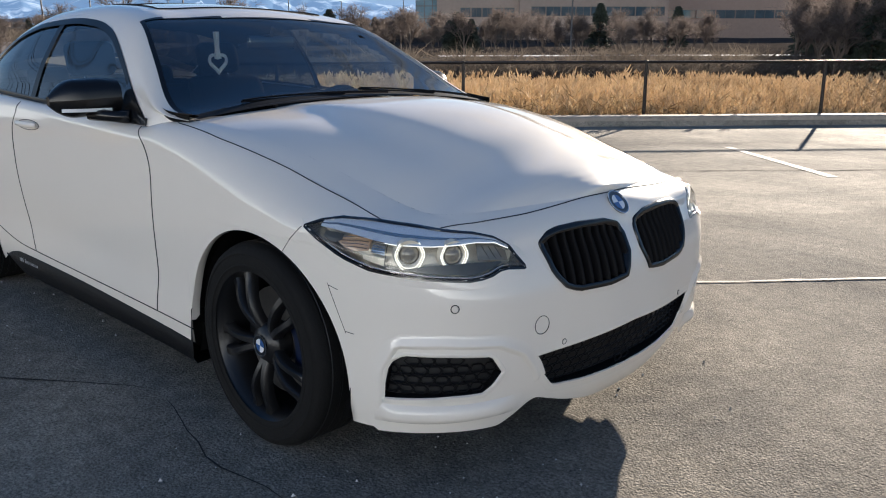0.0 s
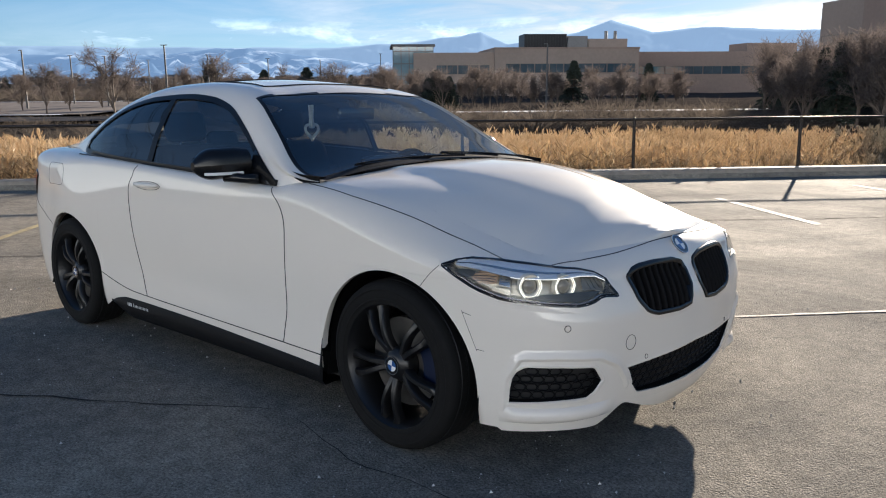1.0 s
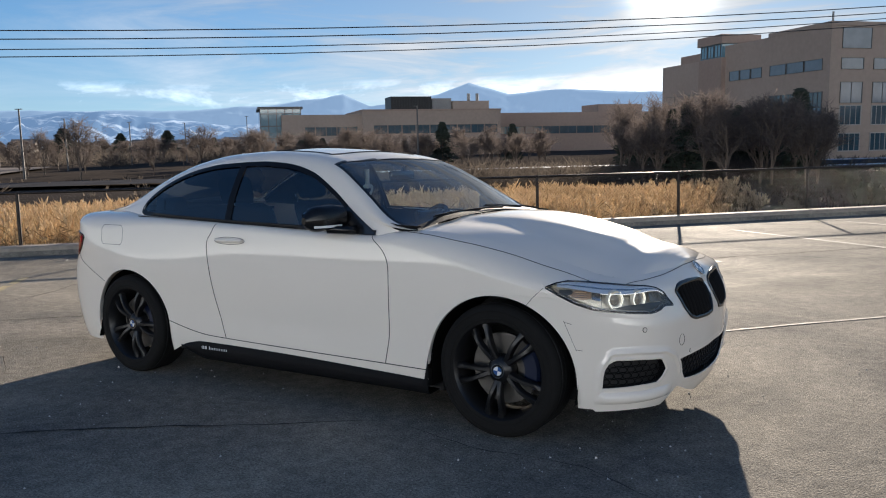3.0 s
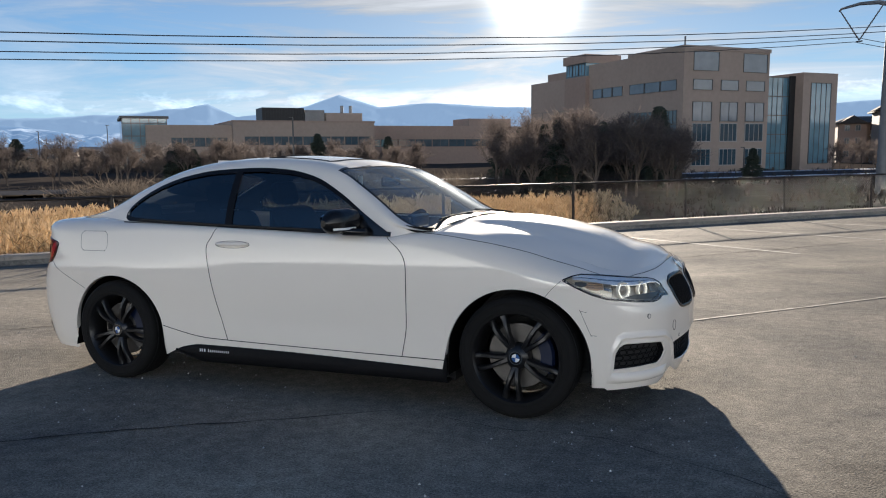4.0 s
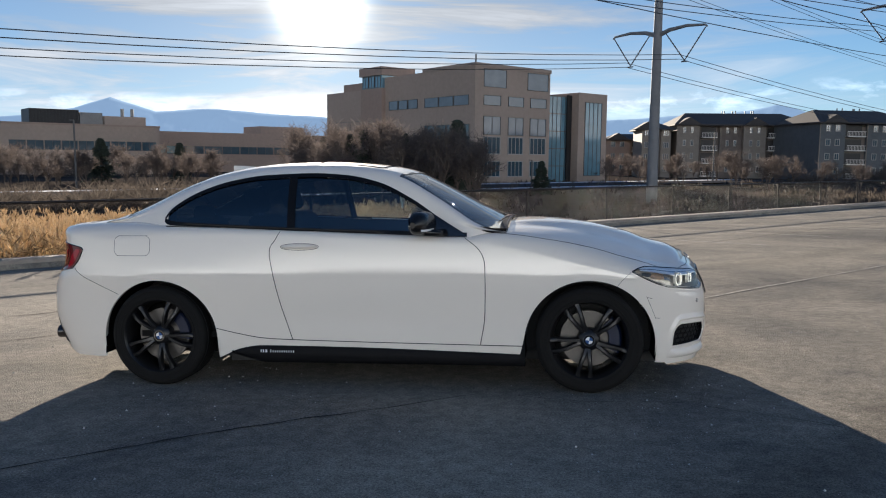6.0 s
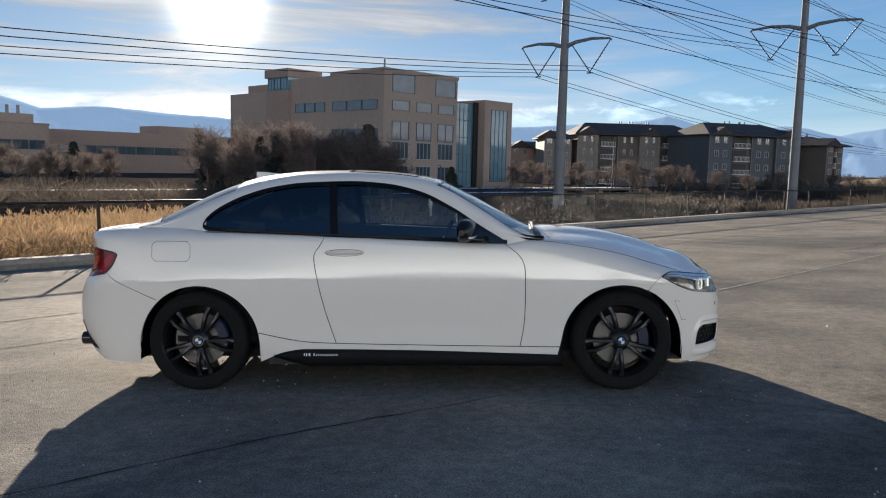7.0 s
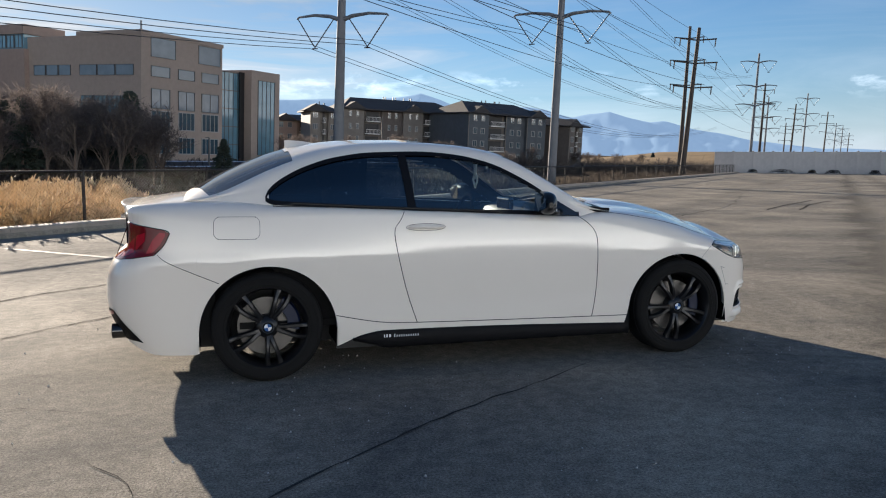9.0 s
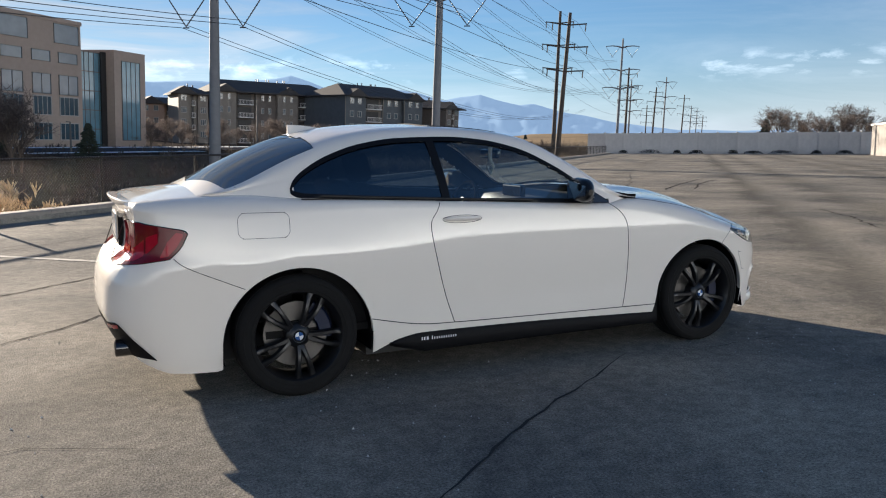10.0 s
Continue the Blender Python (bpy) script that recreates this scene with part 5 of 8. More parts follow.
PLAN = [(-2.268, 0.0), (-2.257, 0.30), (-2.228, 0.53), (-2.142, 0.70), (-1.96, 0.806), (-1.6, 0.850), (-1.345, 0.866), (-0.95, 0.862), (-0.45, 0.853), (0.1, 0.850),
        (0.65, 0.852), (0.95, 0.858), (1.345, 0.866), (1.60, 0.848), (1.80, 0.803), (1.952, 0.706), (2.042, 0.563), (2.085, 0.36), (2.115, 0.16), (2.12, 0.0)]


def build_outline():
    """The plan outline of half the body, evenly stepped, with its normals."""
    ext = [(PLAN[1][0], -PLAN[1][1])] + PLAN + [(PLAN[-2][0], -PLAN[-2][1])]
    pts = []
    for i in range(1, len(ext) - 2):
        p0, p1, p2, p3 = (Vector(p) for p in ext[i - 1:i + 3])
        for k in range(20):
            t = k / 20
            pts.append(0.5 * ((2 * p1) + (p2 - p0) * t + (2 * p0 - 5 * p1 + 4 * p2 - p3) * t * t + (3 * p1 - p0 - 3 * p2 + p3) * t**3))
    pts.append(Vector(PLAN[-1]))
    acc = [0.0]
    for a, b in zip(pts, pts[1:]):
        acc.append(acc[-1] + (b - a).length)
    return pts, [a / acc[-1] for a in acc], acc[-1]


OUT_P, OUT_S, OUT_LEN = build_outline()


def outline(s):
    s = min(max(s, 0.0), 1.0)
    lo, hi = 0, len(OUT_S) - 1
    while hi - lo > 1:
        m = (lo + hi) // 2
        if OUT_S[m] <= s:
            lo = m
        else:
            hi = m
    t = (s - OUT_S[lo]) / (OUT_S[hi] - OUT_S[lo])
    p = OUT_P[lo].lerp(OUT_P[hi], t)
    a, b = OUT_P[max(lo - 2, 0)], OUT_P[min(hi + 2, len(OUT_P) - 1)]
    if lo < 2:
        a = Vector((OUT_P[4].x, -OUT_P[4].y))
    if hi > len(OUT_P) - 3:
        b = Vector((OUT_P[-5].x, -OUT_P[-5].y))
    d = (b - a).normalized()
    return p, Vector((-d.y, d.x))


FOUND = {}


def s_of_x(x):
    """Outline parameter on the flank where its x is given."""
    if x in FOUND:
        return FOUND[x]
    lo, hi = 0.0, 1.0
    for _ in range(40):
        m = (lo + hi) / 2
        if outline(m)[0].x < x:
            lo = m
        else:
            hi = m
    FOUND[x] = (lo + hi) / 2
    return FOUND[x]


FRONT_IN = [(0.10, 0.10), (0.16, 0.055), (0.22, 0.03), (0.30, 0.012), (0.40, 0.002), (0.53, 0.0), (0.60, 0.018), (0.66, 0.048), (0.72, 0.085), (0.765, 0.15), (0.80, 0.20)]
SIDE_IN = [(0.16, 0.018), (0.24, 0.0), (0.30, -0.006), (0.34, -0.006), (0.44, -0.002), (0.55, -0.0035), (0.62, -0.0045), (0.68, -0.0035), (0.74, -0.0005), (0.80, 0.0030), (0.86, 0.0078), (0.90, 0.0120), (0.95, 0.0190), (1.0, 0.0268)]
SIDE_PLAIN = [(0.16, 0.026), (0.24, 0.012), (0.30, 0.008), (0.36, 0.006), (0.44, 0.004), (0.55, 0.001), (0.68, -0.002)]
REAR_IN = [(0.16, 0.17), (0.22, 0.11), (0.30, 0.06), (0.36, 0.03), (0.47, 0.0), (0.59, 0.008), (0.68, 0.045), (0.735, 0.105), (0.76, 0.140), (0.85, 0.152), (0.93, 0.142), (1.00, 0.115), (1.05, 0.11)]
TOP_Z = [(-2.235, 1.005), (-2.1, 1.02), (-1.8, 1.035), (-1.6, 1.035), (-1.3, 1.014), (-0.9, 0.996), (-0.3, 0.969), (0.3, 0.941), (0.62, 0.930), (0.74, 0.950), (0.86, 0.957), (1.1, 0.935), (1.345, 0.889), (1.6, 0.820), (1.8, 0.768), (1.95, 0.748), (2.05, 0.752), (2.12, 0.757)]
TOP_IN = [(-2.268, 0.11), (-2.1, 0.15), (-1.85, 0.20), (-1.6, 0.185), (-1.3, 0.125), (-0.9, 0.075), (-0.3, 0.06), (0.3, 0.06), (0.62, 0.055), (0.74, 0.085), (0.86, 0.122), (1.1, 0.16), (1.345, 0.19), (1.6, 0.215), (1.8, 0.215), (1.95, 0.185), (2.05, 0.15), (2.12, 0.13)]
ROLL = [(-2.235, 0.03), (-2.0, 0.07), (-1.6, 0.12), (-1.3, 0.07), (-0.9, 0.045), (0.3, 0.04), (0.62, 0.045), (0.86, 0.09), (1.345, 0.13), (1.7, 0.11), (1.95, 0.09), (2.12, 0.085)]
ARCHES = [(1.347, 0.292, 0.383), (-1.336, 0.285, 0.389)]
BOTTOM = [(-2.235, 0.30), (-2.1, 0.215), (-1.95, 0.175), (-1.75, 0.172), (-1.72, 0.18), (-0.955, 0.185), (-0.90, 0.205), (-0.80, 0.247), (-0.66, 0.268), (-0.085, 0.262), (0.63, 0.242), (0.965, 0.231), (1.725, 0.185), (1.85, 0.18), (1.98, 0.20), (2.02, 0.21), (2.06, 0.14), (2.12, 0.13)]


CROWN = [(0.80, 0.040), (1.0, 0.053), (1.16, 0.067), (1.44, 0.089), (1.67, 0.103), (1.80, 0.099), (1.88, 0.083), (1.94, 0.055), (1.975, 0.024), (1.995, 0.0)]


SMOOTHED = {}


def eased(keys, x):
    """The curve with its kinks averaged away."""
    k = (id(keys), x)
    if k not in SMOOTHED:
        SMOOTHED[k] = sum(w * spline(keys, x + d) for d, w in ((-0.08, 0.08), (-0.05, 0.15), (-0.025, 0.18), (0, 0.18), (0.025, 0.18), (0.05, 0.15), (0.08, 0.08)))
    return SMOOTHED[k]


def flank_in(x, n, z):
    """Inset of the body at height z, blended between nose, flank and tail by the way the surface faces."""
    wf, wr, ws = max(0.0, n.x) ** 1.5, max(0.0, -n.x) ** 1.5, abs(n.y) ** 1.5
    side = spline(SIDE_IN, z)
    k = max(0.0, min(1.0, (abs(x) - 1.0) / 0.5))
    if k and z < 0.68:
        side += (spline(SIDE_PLAIN, z) - side) * k
    # shoulder over the rear wheel and swelling over the front wheel
    side -= 0.010 * math.exp(-((x + 1.25) / 0.5) ** 2) * math.exp(-((z - 0.72) / 0.14) ** 2)
    side += 0.007 * math.exp(-((x - 0.1) / 0.8) ** 2) * math.exp(-((z - 0.40) / 0.10) ** 2)
    return (wf * spline(FRONT_IN, z) + wr * spline(REAR_IN, z) + ws * side) / (wf + wr + ws)


def body_point(s, z, out=0.0):
    """A point of the body's skin: outline parameter and height; out moves it off the skin."""
    p, n = outline(s)
    zt, roll, it = spline(TOP_Z, p.x), spline(ROLL, p.x), spline(TOP_IN, p.x)
    zs = zt - roll
    z = min(z, zt)
    if z <= zs:
        d = flank_in(p.x, n, z)
        q = p - n * (d - out)
        return Vector((q.x, q.y, z))
    d0 = flank_in(p.x, n, zs)
    # the wing's roll ends at the slope with which the bonnet goes on
    c = 0.0
    if p.x > 0.7:
        slope = 2.0 * eased(CROWN, p.x) / max(p.y - it, 0.05) * max(0.0, n.y) ** 2 * min(1.0, (p.x - 0.7) / 0.2) + 0.48 * max(0.0, n.x) ** 2
        k = min(0.48, slope * (it - d0) / roll)
        c = k / (1 - k)
    top = math.acos(c)
    t = math.asin(min(1.0, (z - zs) / roll * math.sin(top)))
    d = d0 + (it - d0) * (1 - math.cos(t)) / (1 - c)
    q = p - n * (d - out * math.cos(t))
    return Vector((q.x, q.y, z + out * math.sin(t)))


EDGES = {}


def top_edge(s):
    if s not in EDGES:
        EDGES[s] = body_point(s, 9.0)
    return EDGES[s]


NOSE_BOTTOM = [(0.8365, 0.170), (0.868, 0.174), (0.904, 0.166), (0.912, 0.186), (0.926, 0.226), (0.937, 0.206), (0.95, 0.180), (0.975, 0.145), (1.0, 0.130)]


def bottom_z(x, s=0.0):
    z = spline(NOSE_BOTTOM, s) if s > 0.8365 else spline(BOTTOM, x)
    for cx, cz, r in ARCHES:
        if abs(x - cx) < r:
            z = cz + math.sqrt(r * r - (x - cx) ** 2)
    return z


RAIL = [(-1.92, (0.655, 0.985)), (-1.78, (0.640, 1.040)), (-1.64, (0.630, 1.062)), (-1.5, (0.610, 1.118)), (-1.3, (0.592, 1.212)), (-1.0, (0.565, 1.312)), (-0.7, (0.552, 1.356)), (-0.4, (0.546, 1.364)), (-0.1, (0.548, 1.348)), (0.165, (0.585, 1.300)), (0.45, (0.676, 1.150)), (0.75, (0.762, 0.976)), (0.86, (0.736, 0.960))]
CENTRE = [(-1.92, 0.980), (-1.78, 1.070), (-1.66, 1.145), (-1.45, 1.25), (-1.21, 1.340), (-0.97, 1.390), (-0.70, 1.413), (-0.43, 1.416), (-0.115, 1.398), (0.157, 1.356), (0.39, 1.250), (0.585, 1.144), (0.80, 1.032), (0.86, 1.004)]
RAIL_Y, RAIL_Z = [(x, p[0]) for x, p in RAIL], [(x, p[1]) for x, p in RAIL]


def cabin_point(x, u, out=0.0):
    """The cabin's skin: u 0 at the belt line, 0.5 at the roof rail, 1 on the centre line."""
    b = top_edge(s_of_x(x))
    yr, zr, zc = eased(RAIL_Y, x), eased(RAIL_Z, x), eased(CENTRE, x)
    h = max(zr - b.z, 0.0)
    ctrl = [Vector((b.y, b.z)), Vector((b.y + (yr - b.y) * 0.42 + 0.012 * min(1, h * 4), b.z + h * 0.5)), Vector((yr, zr)), Vector((yr * 0.58, zr + (zc - zr) * 0.70)), Vector((0.0, zc))]
    ext = [ctrl[0] * 2 - ctrl[1]] + ctrl + [Vector((-ctrl[3].x, ctrl[3].y))]
    k = min(int(u * 4), 3)
    t = u * 4 - k
    p0, p1, p2, p3 = ext[k:k + 4]
    q = 0.5 * ((2 * p1) + (p2 - p0) * t + (2 * p0 - 5 * p1 + 4 * p2 - p3) * t * t + (3 * p1 - p0 - 3 * p2 + p3) * t**3)
    if out:
        d = 0.5 * ((p2 - p0) + 2 * (2 * p0 - 5 * p1 + 4 * p2 - p3) * t + 3 * (3 * p1 - p0 - 3 * p2 + p3) * t * t)
        nrm = Vector((d.y, -d.x))
        if nrm.length > 1e-6:
            q = q + nrm.normalized() * out
    return Vector((x, q.x, q.y))


def cabin_side(x, z, out=0.0):
    lo, hi = 0.0, 0.62
    for _ in range(26):
        m = (lo + hi) / 2
        if cabin_point(x, m).z < z:
            lo = m
        else:
            hi = m
    return cabin_point(x, (lo + hi) / 2, out)




def hood_point(s, a, out=0.0):
    """The bonnet: s along its edge, a from 0 at the edge to 1 on the centre line."""
    p = top_edge(s)
    y = p.y * (1 - a)
    r = (1 - a)
    z = p.z + eased(CROWN, p.x) * (1 - r ** 2.0)
    # two long creases running in towards the nose
    k = (p.x - 0.85) / 1.1
    yc = 0.36 - 0.12 * k
    fade = max(0.0, min(1.0, (1.92 - p.x) / 0.35)) * min(1.0, max(0.0, (p.x - 0.8) / 0.2))
    z += fade * (0.011 / (1 + math.exp((abs(y) - yc) / 0.022)) - 0.006 * math.exp(-((abs(y) - yc - 0.10) / 0.09) ** 2))
    return Vector((p.x, y, z + out))


# ---- the car: materials ----
def paint_mat():
    """Pearl white paint under clear coat, with fine orange peel and a little road dust low down."""
    m = mat("pearl_white_paint", (0.79, 0.732, 0.652), 0.5, 0.0, vary=0.02, scale=3, big=1.2, coat=1.0, spec=0.05)
    nt = m.node_tree
    b = nt.nodes["Principled BSDF"]
    n = node(nt, "ShaderNodeTexNoise", Scale=160.0, Detail=2.0)
    b.inputs["Coat IOR"].default_value = 1.6
    b.inputs["Coat Roughness"].default_value = 0.045
    tc = nt.nodes.new("ShaderNodeTexCoord")
    bp = node(nt, "ShaderNodeBump", Strength=0.012, Distance=0.002)
    nt.links.new(tc.outputs["Object"], n.inputs["Vector"])
    nt.links.new(n.outputs["Fac"], bp.inputs["Height"])
    nt.links.new(bp.outputs["Normal"], b.inputs["Coat Normal"])
    return m


M["paint"] = paint_mat()
M["gloss"] = mat("gloss_black", (0.010, 0.010, 0.011), 0.12, vary=0.15, coat=0.6)
M["trim"] = mat("black_window_trim", (0.008, 0.008, 0.009), 0.30, vary=0.2, spec=0.2)
M["seam"] = mat("panel_gap", (0.004, 0.004, 0.004), 0.9, vary=0.1)
M["plastic"] = mat("black_plastic", (0.007, 0.007, 0.008), 0.5, spec=0.10, vary=0.25, scale=40, bump=0.15, bump_scale=300)
M["tyre"] = mat("tyre_rubber", (0.009, 0.0088, 0.0086), 0.8, spec=0.2, vary=0.35, scale=14, bump=0.2, bump_scale=120)
M["rim"] = mat("black_alloy", (0.008, 0.008, 0.009), 0.38, 0.1, vary=0.2, coat=0.12)
M["steel"] = mat("brake_steel", (0.16, 0.15, 0.14), 0.4, 0.85, vary=0.25, scale=30)
M["caliper"] = mat("blue_caliper", (0.003, 0.009, 0.035), 0.35, 0.1, vary=0.1)
M["chrome"] = mat("chrome", (0.70, 0.70, 0.70), 0.10, 1.0, vary=0.05)
M["lampsilver"] = mat("lamp_reflector", (0.58, 0.58, 0.57), 0.14, 0.85, vary=0.12, scale=30)
M["lampdark"] = mat("lamp_bezel", (0.25, 0.225, 0.185), 0.25, 0.4, vary=0.35, scale=30)
# dark tone that paints deep shade in the lamp, also on ribs and marks
M["lampfloor"] = mat("lamp_floor", (0.075, 0.075, 0.068), 0.3, 0.0, vary=0.4, scale=30)
M["lampgrey"] = mat("lamp_inner", (0.80, 0.73, 0.60), 0.28, 0.2, vary=0.4, scale=24)
M["lampglass"] = mat("projector_glass", (0.26, 0.23, 0.18), 0.08, 0.0, vary=0.35, scale=40, coat=0.8)
M["brow"] = mat("lamp_brow", (0.70, 0.74, 0.80), 0.2, 0.2, vary=0.1)
M["mirrorcap"] = mat("black_mirror_cap", (0.008, 0.008, 0.009), 0.22, vary=0.15, spec=0.4)
M["housing"] = mat("wheel_housing_felt", (0.008, 0.008, 0.008), 1.0, vary=0.2, spec=0.02)
M["grille"] = mat("grille_black", (0.008, 0.008, 0.009), 0.55, vary=0.2, spec=0.08)
M["drl"] = glow_mat("daytime_ring", (1.0, 0.95, 0.80), 0.40)
M["browglow"] = glow_mat("brow_light_strip", (1.0, 0.95, 0.84), 0.30)
M["amber"] = mat("amber_lens", (0.50, 0.33, 0.20), 0.12, vary=0.15, coat=0.6)
M["red"] = mat("red_tail_lens", (0.36, 0.003, 0.020), 0.06, vary=0.25, scale=18, coat=0.2, spec=0.2)
M["reddark"] = mat("dark_red_lens", (0.13, 0.002, 0.008), 0.06, vary=0.25, scale=18, coat=0.2, spec=0.2)
M["orangelens"] = mat("orange_red_lens", (0.40, 0.016, 0.010), 0.06, vary=0.3, scale=14, coat=0.2, spec=0.2)
M["redclear"] = mat("pale_lens_band", (0.42, 0.03, 0.04), 0.06, vary=0.15, coat=0.2, spec=0.2)
M["blue"] = mat("badge_blue", (0.03, 0.09, 0.26), 0.2, vary=0.05, coat=0.8)
M["white"] = mat("badge_white", (0.75, 0.75, 0.75), 0.25, vary=0.05, coat=0.8)
M["leather"] = mat("black_leather", (0.009, 0.0088, 0.0085), 0.8, vary=0.25, scale=30, bump=0.2, bump_scale=150, spec=0.0)
M["lining"] = mat("dark_lining", (0.018, 0.0175, 0.0175), 0.9, vary=0.2, scale=30, spec=0.0)
M["dash"] = mat("dashboard_vinyl", (0.022, 0.021, 0.021), 0.5, vary=0.2, scale=40, bump=0.15, bump_scale=200)
M["charm"] = leaf_mat("ivory_charm", (0.88, 0.86, 0.80), (0.78, 0.75, 0.68), 40)
M["shield"] = glass_mat("windscreen_glass", (0.74, 0.82, 0.85), 2.2)
M["sideglass"] = glass_mat("tinted_door_glass", (0.74, 0.84, 0.87), 2.3)
M["rearglass"] = glass_mat("dark_privacy_glass", (0.12, 0.16, 0.21), 2.3)
M["backglass"] = glass_mat("rear_window_glass", (0.14, 0.15, 0.165), 3.2)
M["lens"] = glass_mat("clear_lamp_cover", (0.94, 0.95, 0.95), 1.45)


def mirrored(g):
    """Adds the mirror image across the car's centre line."""
    n = len(g.v)
    fs = list(g.f)
    g.v += [(x, -y, z) for x, y, z in g.v]
    g.f += [tuple(i + n for i in reversed(f)) for f in fs]
    return g


def flip(pts, side):
    return [(p[0], p[1] * side, p[2]) for p in pts]


def lin(keys, x):
    for (a, va), (b, vb) in zip(keys, keys[1:]):
        if x <= b:
            t = max(0.0, (x - a) / (b - a))
            return va + (vb - va) * t
    return keys[-1][1]


# openings in the skin: (lower edge, upper edge), as (outline parameter, height)
HEADLIGHT = ([(0.799, 0.724), (0.8105, 0.690), (0.822, 0.658), (0.838, 0.630), (0.865, 0.613), (0.888, 0.603), (0.897, 0.612), (0.904, 0.626), (0.917, 0.617)],
             [(0.799, 0.726), (0.806, 0.741), (0.814, 0.747), (0.830, 0.740), (0.845, 0.732), (0.868, 0.722), (0.891, 0.714), (0.902, 0.702), (0.910, 0.678), (0.917, 0.624)])
KIDNEY = ([(0.931, 0.660), (0.935, 0.590), (0.942, 0.548), (0.950, 0.532), (0.974, 0.526), (0.988, 0.534), (0.9935, 0.60)],
          [(0.931, 0.668), (0.936, 0.686), (0.943, 0.694), (0.960, 0.697), (0.980, 0.692), (0.991, 0.676), (0.9935, 0.65)])
FOG = ([(0.8415, 0.275), (0.850, 0.277), (0.876, 0.284), (0.892, 0.284), (0.898, 0.305), (0.9025, 0.338)],
       [(0.8415, 0.29), (0.8455, 0.383), (0.853, 0.408), (0.875, 0.405), (0.8965, 0.394), (0.9025, 0.345)])
INTAKE = ([(0.9235, 0.345), (0.929, 0.300), (0.937, 0.250), (0.960, 0.236), (1.0, 0.228)],
          [(0.9235, 0.362), (0.930, 0.363), (0.950, 0.366), (0.975, 0.371), (1.0, 0.375)])


def inside(shape, s, z, margin=0.0):
    lo, up = shape
    ms = margin / OUT_LEN
    if s < lo[0][0] + ms or (s > lo[-1][0] - ms and lo[-1][0] < 0.9999):
        return False
    return lin(lo, s) + margin < z < lin(up, s) - margin


def loop_of(shape, grow=0.0, n=26):
    """Closed outline of an opening, widened by grow metres."""
    lo, up = shape
    s0, s1 = lo[0][0], lo[-1][0]
    ss = [s0 + (s1 - s0) * (0.5 - 0.5 * math.cos(math.pi * i / n)) for i in range(n + 1)]
    pts = [(s, lin(up, s)) for s in ss] + [(s, lin(lo, s)) for s in reversed(ss)]
    if grow == 0:
        return pts
    res = []
    for i, (s, z) in enumerate(pts):
        a, b = pts[i - 1], pts[(i + 1) % len(pts)]
        if (a[0] - s) ** 2 + (a[1] - z) ** 2 < 1e-12:
            a = pts[i - 2]
        if (b[0] - s) ** 2 + (b[1] - z) ** 2 < 1e-12:
            b = pts[(i + 2) % len(pts)]
        dx, dz = (b[0] - a[0]) * OUT_LEN, b[1] - a[1]
        l = math.hypot(dx, dz) or 1
        res.append((s - dz / l * grow / OUT_LEN, z + dx / l * grow))
    return res


def sz(s, z, out=0.0, side=-1):
    if s > 1.0:
        p = body_point(2.0 - s, z, out)
        return Vector((p.x, -p.y * side, p.z))
    p = body_point(s, z, out)
    return Vector((p.x, p.y * side, p.z))


def ring(shape, steps, side):
    """A band round an opening: steps are (grow, out) from outside in."""
    g = Geo()
    rows = []
    for grow, out in steps:
        row = [sz(s, z, out, side) for s, z in loop_of(shape, grow)]
        rows.append(row + row[:1])
    g.grid(rows)
    return g


def panel(shape, out, side, grow=0.0, ncol=28, nrow=8):
    lo, up = shape
    s0, s1 = lo[0][0], lo[-1][0]
    rows = []
    for i in range(ncol + 1):
        s = s0 + (s1 - s0) * i / ncol
        a, b = lin(lo, s), lin(up, s)
        rows.append([sz(s, a + (b - a) * j / nrow, out, side) for j in range(nrow + 1)])
    return Geo().grid(rows)


def line_on(keys, r, side, out=0.0, n=24):
    """A thin line lying on the skin through (outline parameter, height) keys."""
    pts = []
    for i in range(n + 1):
        k = i / n * (len(keys) - 1)
        j = min(int(k), len(keys) - 2)
        t = k - j
        p0, p1, p2, p3 = keys[max(j - 1, 0)], keys[j], keys[j + 1], keys[min(j + 2, len(keys) - 1)]
        q = [0.5 * (2 * b + (c - a) * t + (2 * a - 5 * b + 4 * c - d) * t * t + (3 * b - a - 3 * c + d) * t**3) for a, b, c, d in zip(p0, p1, p2, p3)]
        pts.append(sz(q[0], q[1], out, side))
    return Geo().tube(pts, r, 4)


def face_out(ob, way):
    """Turns an open sheet so that it faces a way."""
    me = ob.data
    s = Vector((0, 0, 0))
    for p in me.polygons:
        s += p.normal * p.area
    if s.dot(Vector(way)) < 0:
        me.flip_normals()
    return ob


car = root("car", "pearl white two-door coupe with black wheels, parked on asphalt", "car")

# side seams as heights against x
SEAM_R = [(-0.462, 0.306), (-0.53, 0.513), (-0.581, 0.729), (-0.597, 0.86), (-0.560, 0.925), (-0.535, 0.972)]
SEAM_F = [(0.703, 0.285), (0.728, 0.42), (0.735, 0.55), (0.736, 0.70), (0.729, 0.80), (0.690, 0.868), (0.612, 0.928)]
DOORLINE = [(-0.953, 0.372), (-0.695, 0.320), (-0.462, 0.305), (0.095, 0.293), (0.703, 0.285), (0.968, 0.283)]


def x_at(seam, z):
    for (xa, za), (xb, zb) in zip(seam, seam[1:]):
        if z <= zb:
            t = max(0.0, (z - za) / (zb - za))
            return xa + (xb - xa) * t
    return seam[-1][0]


NORMALS = {}


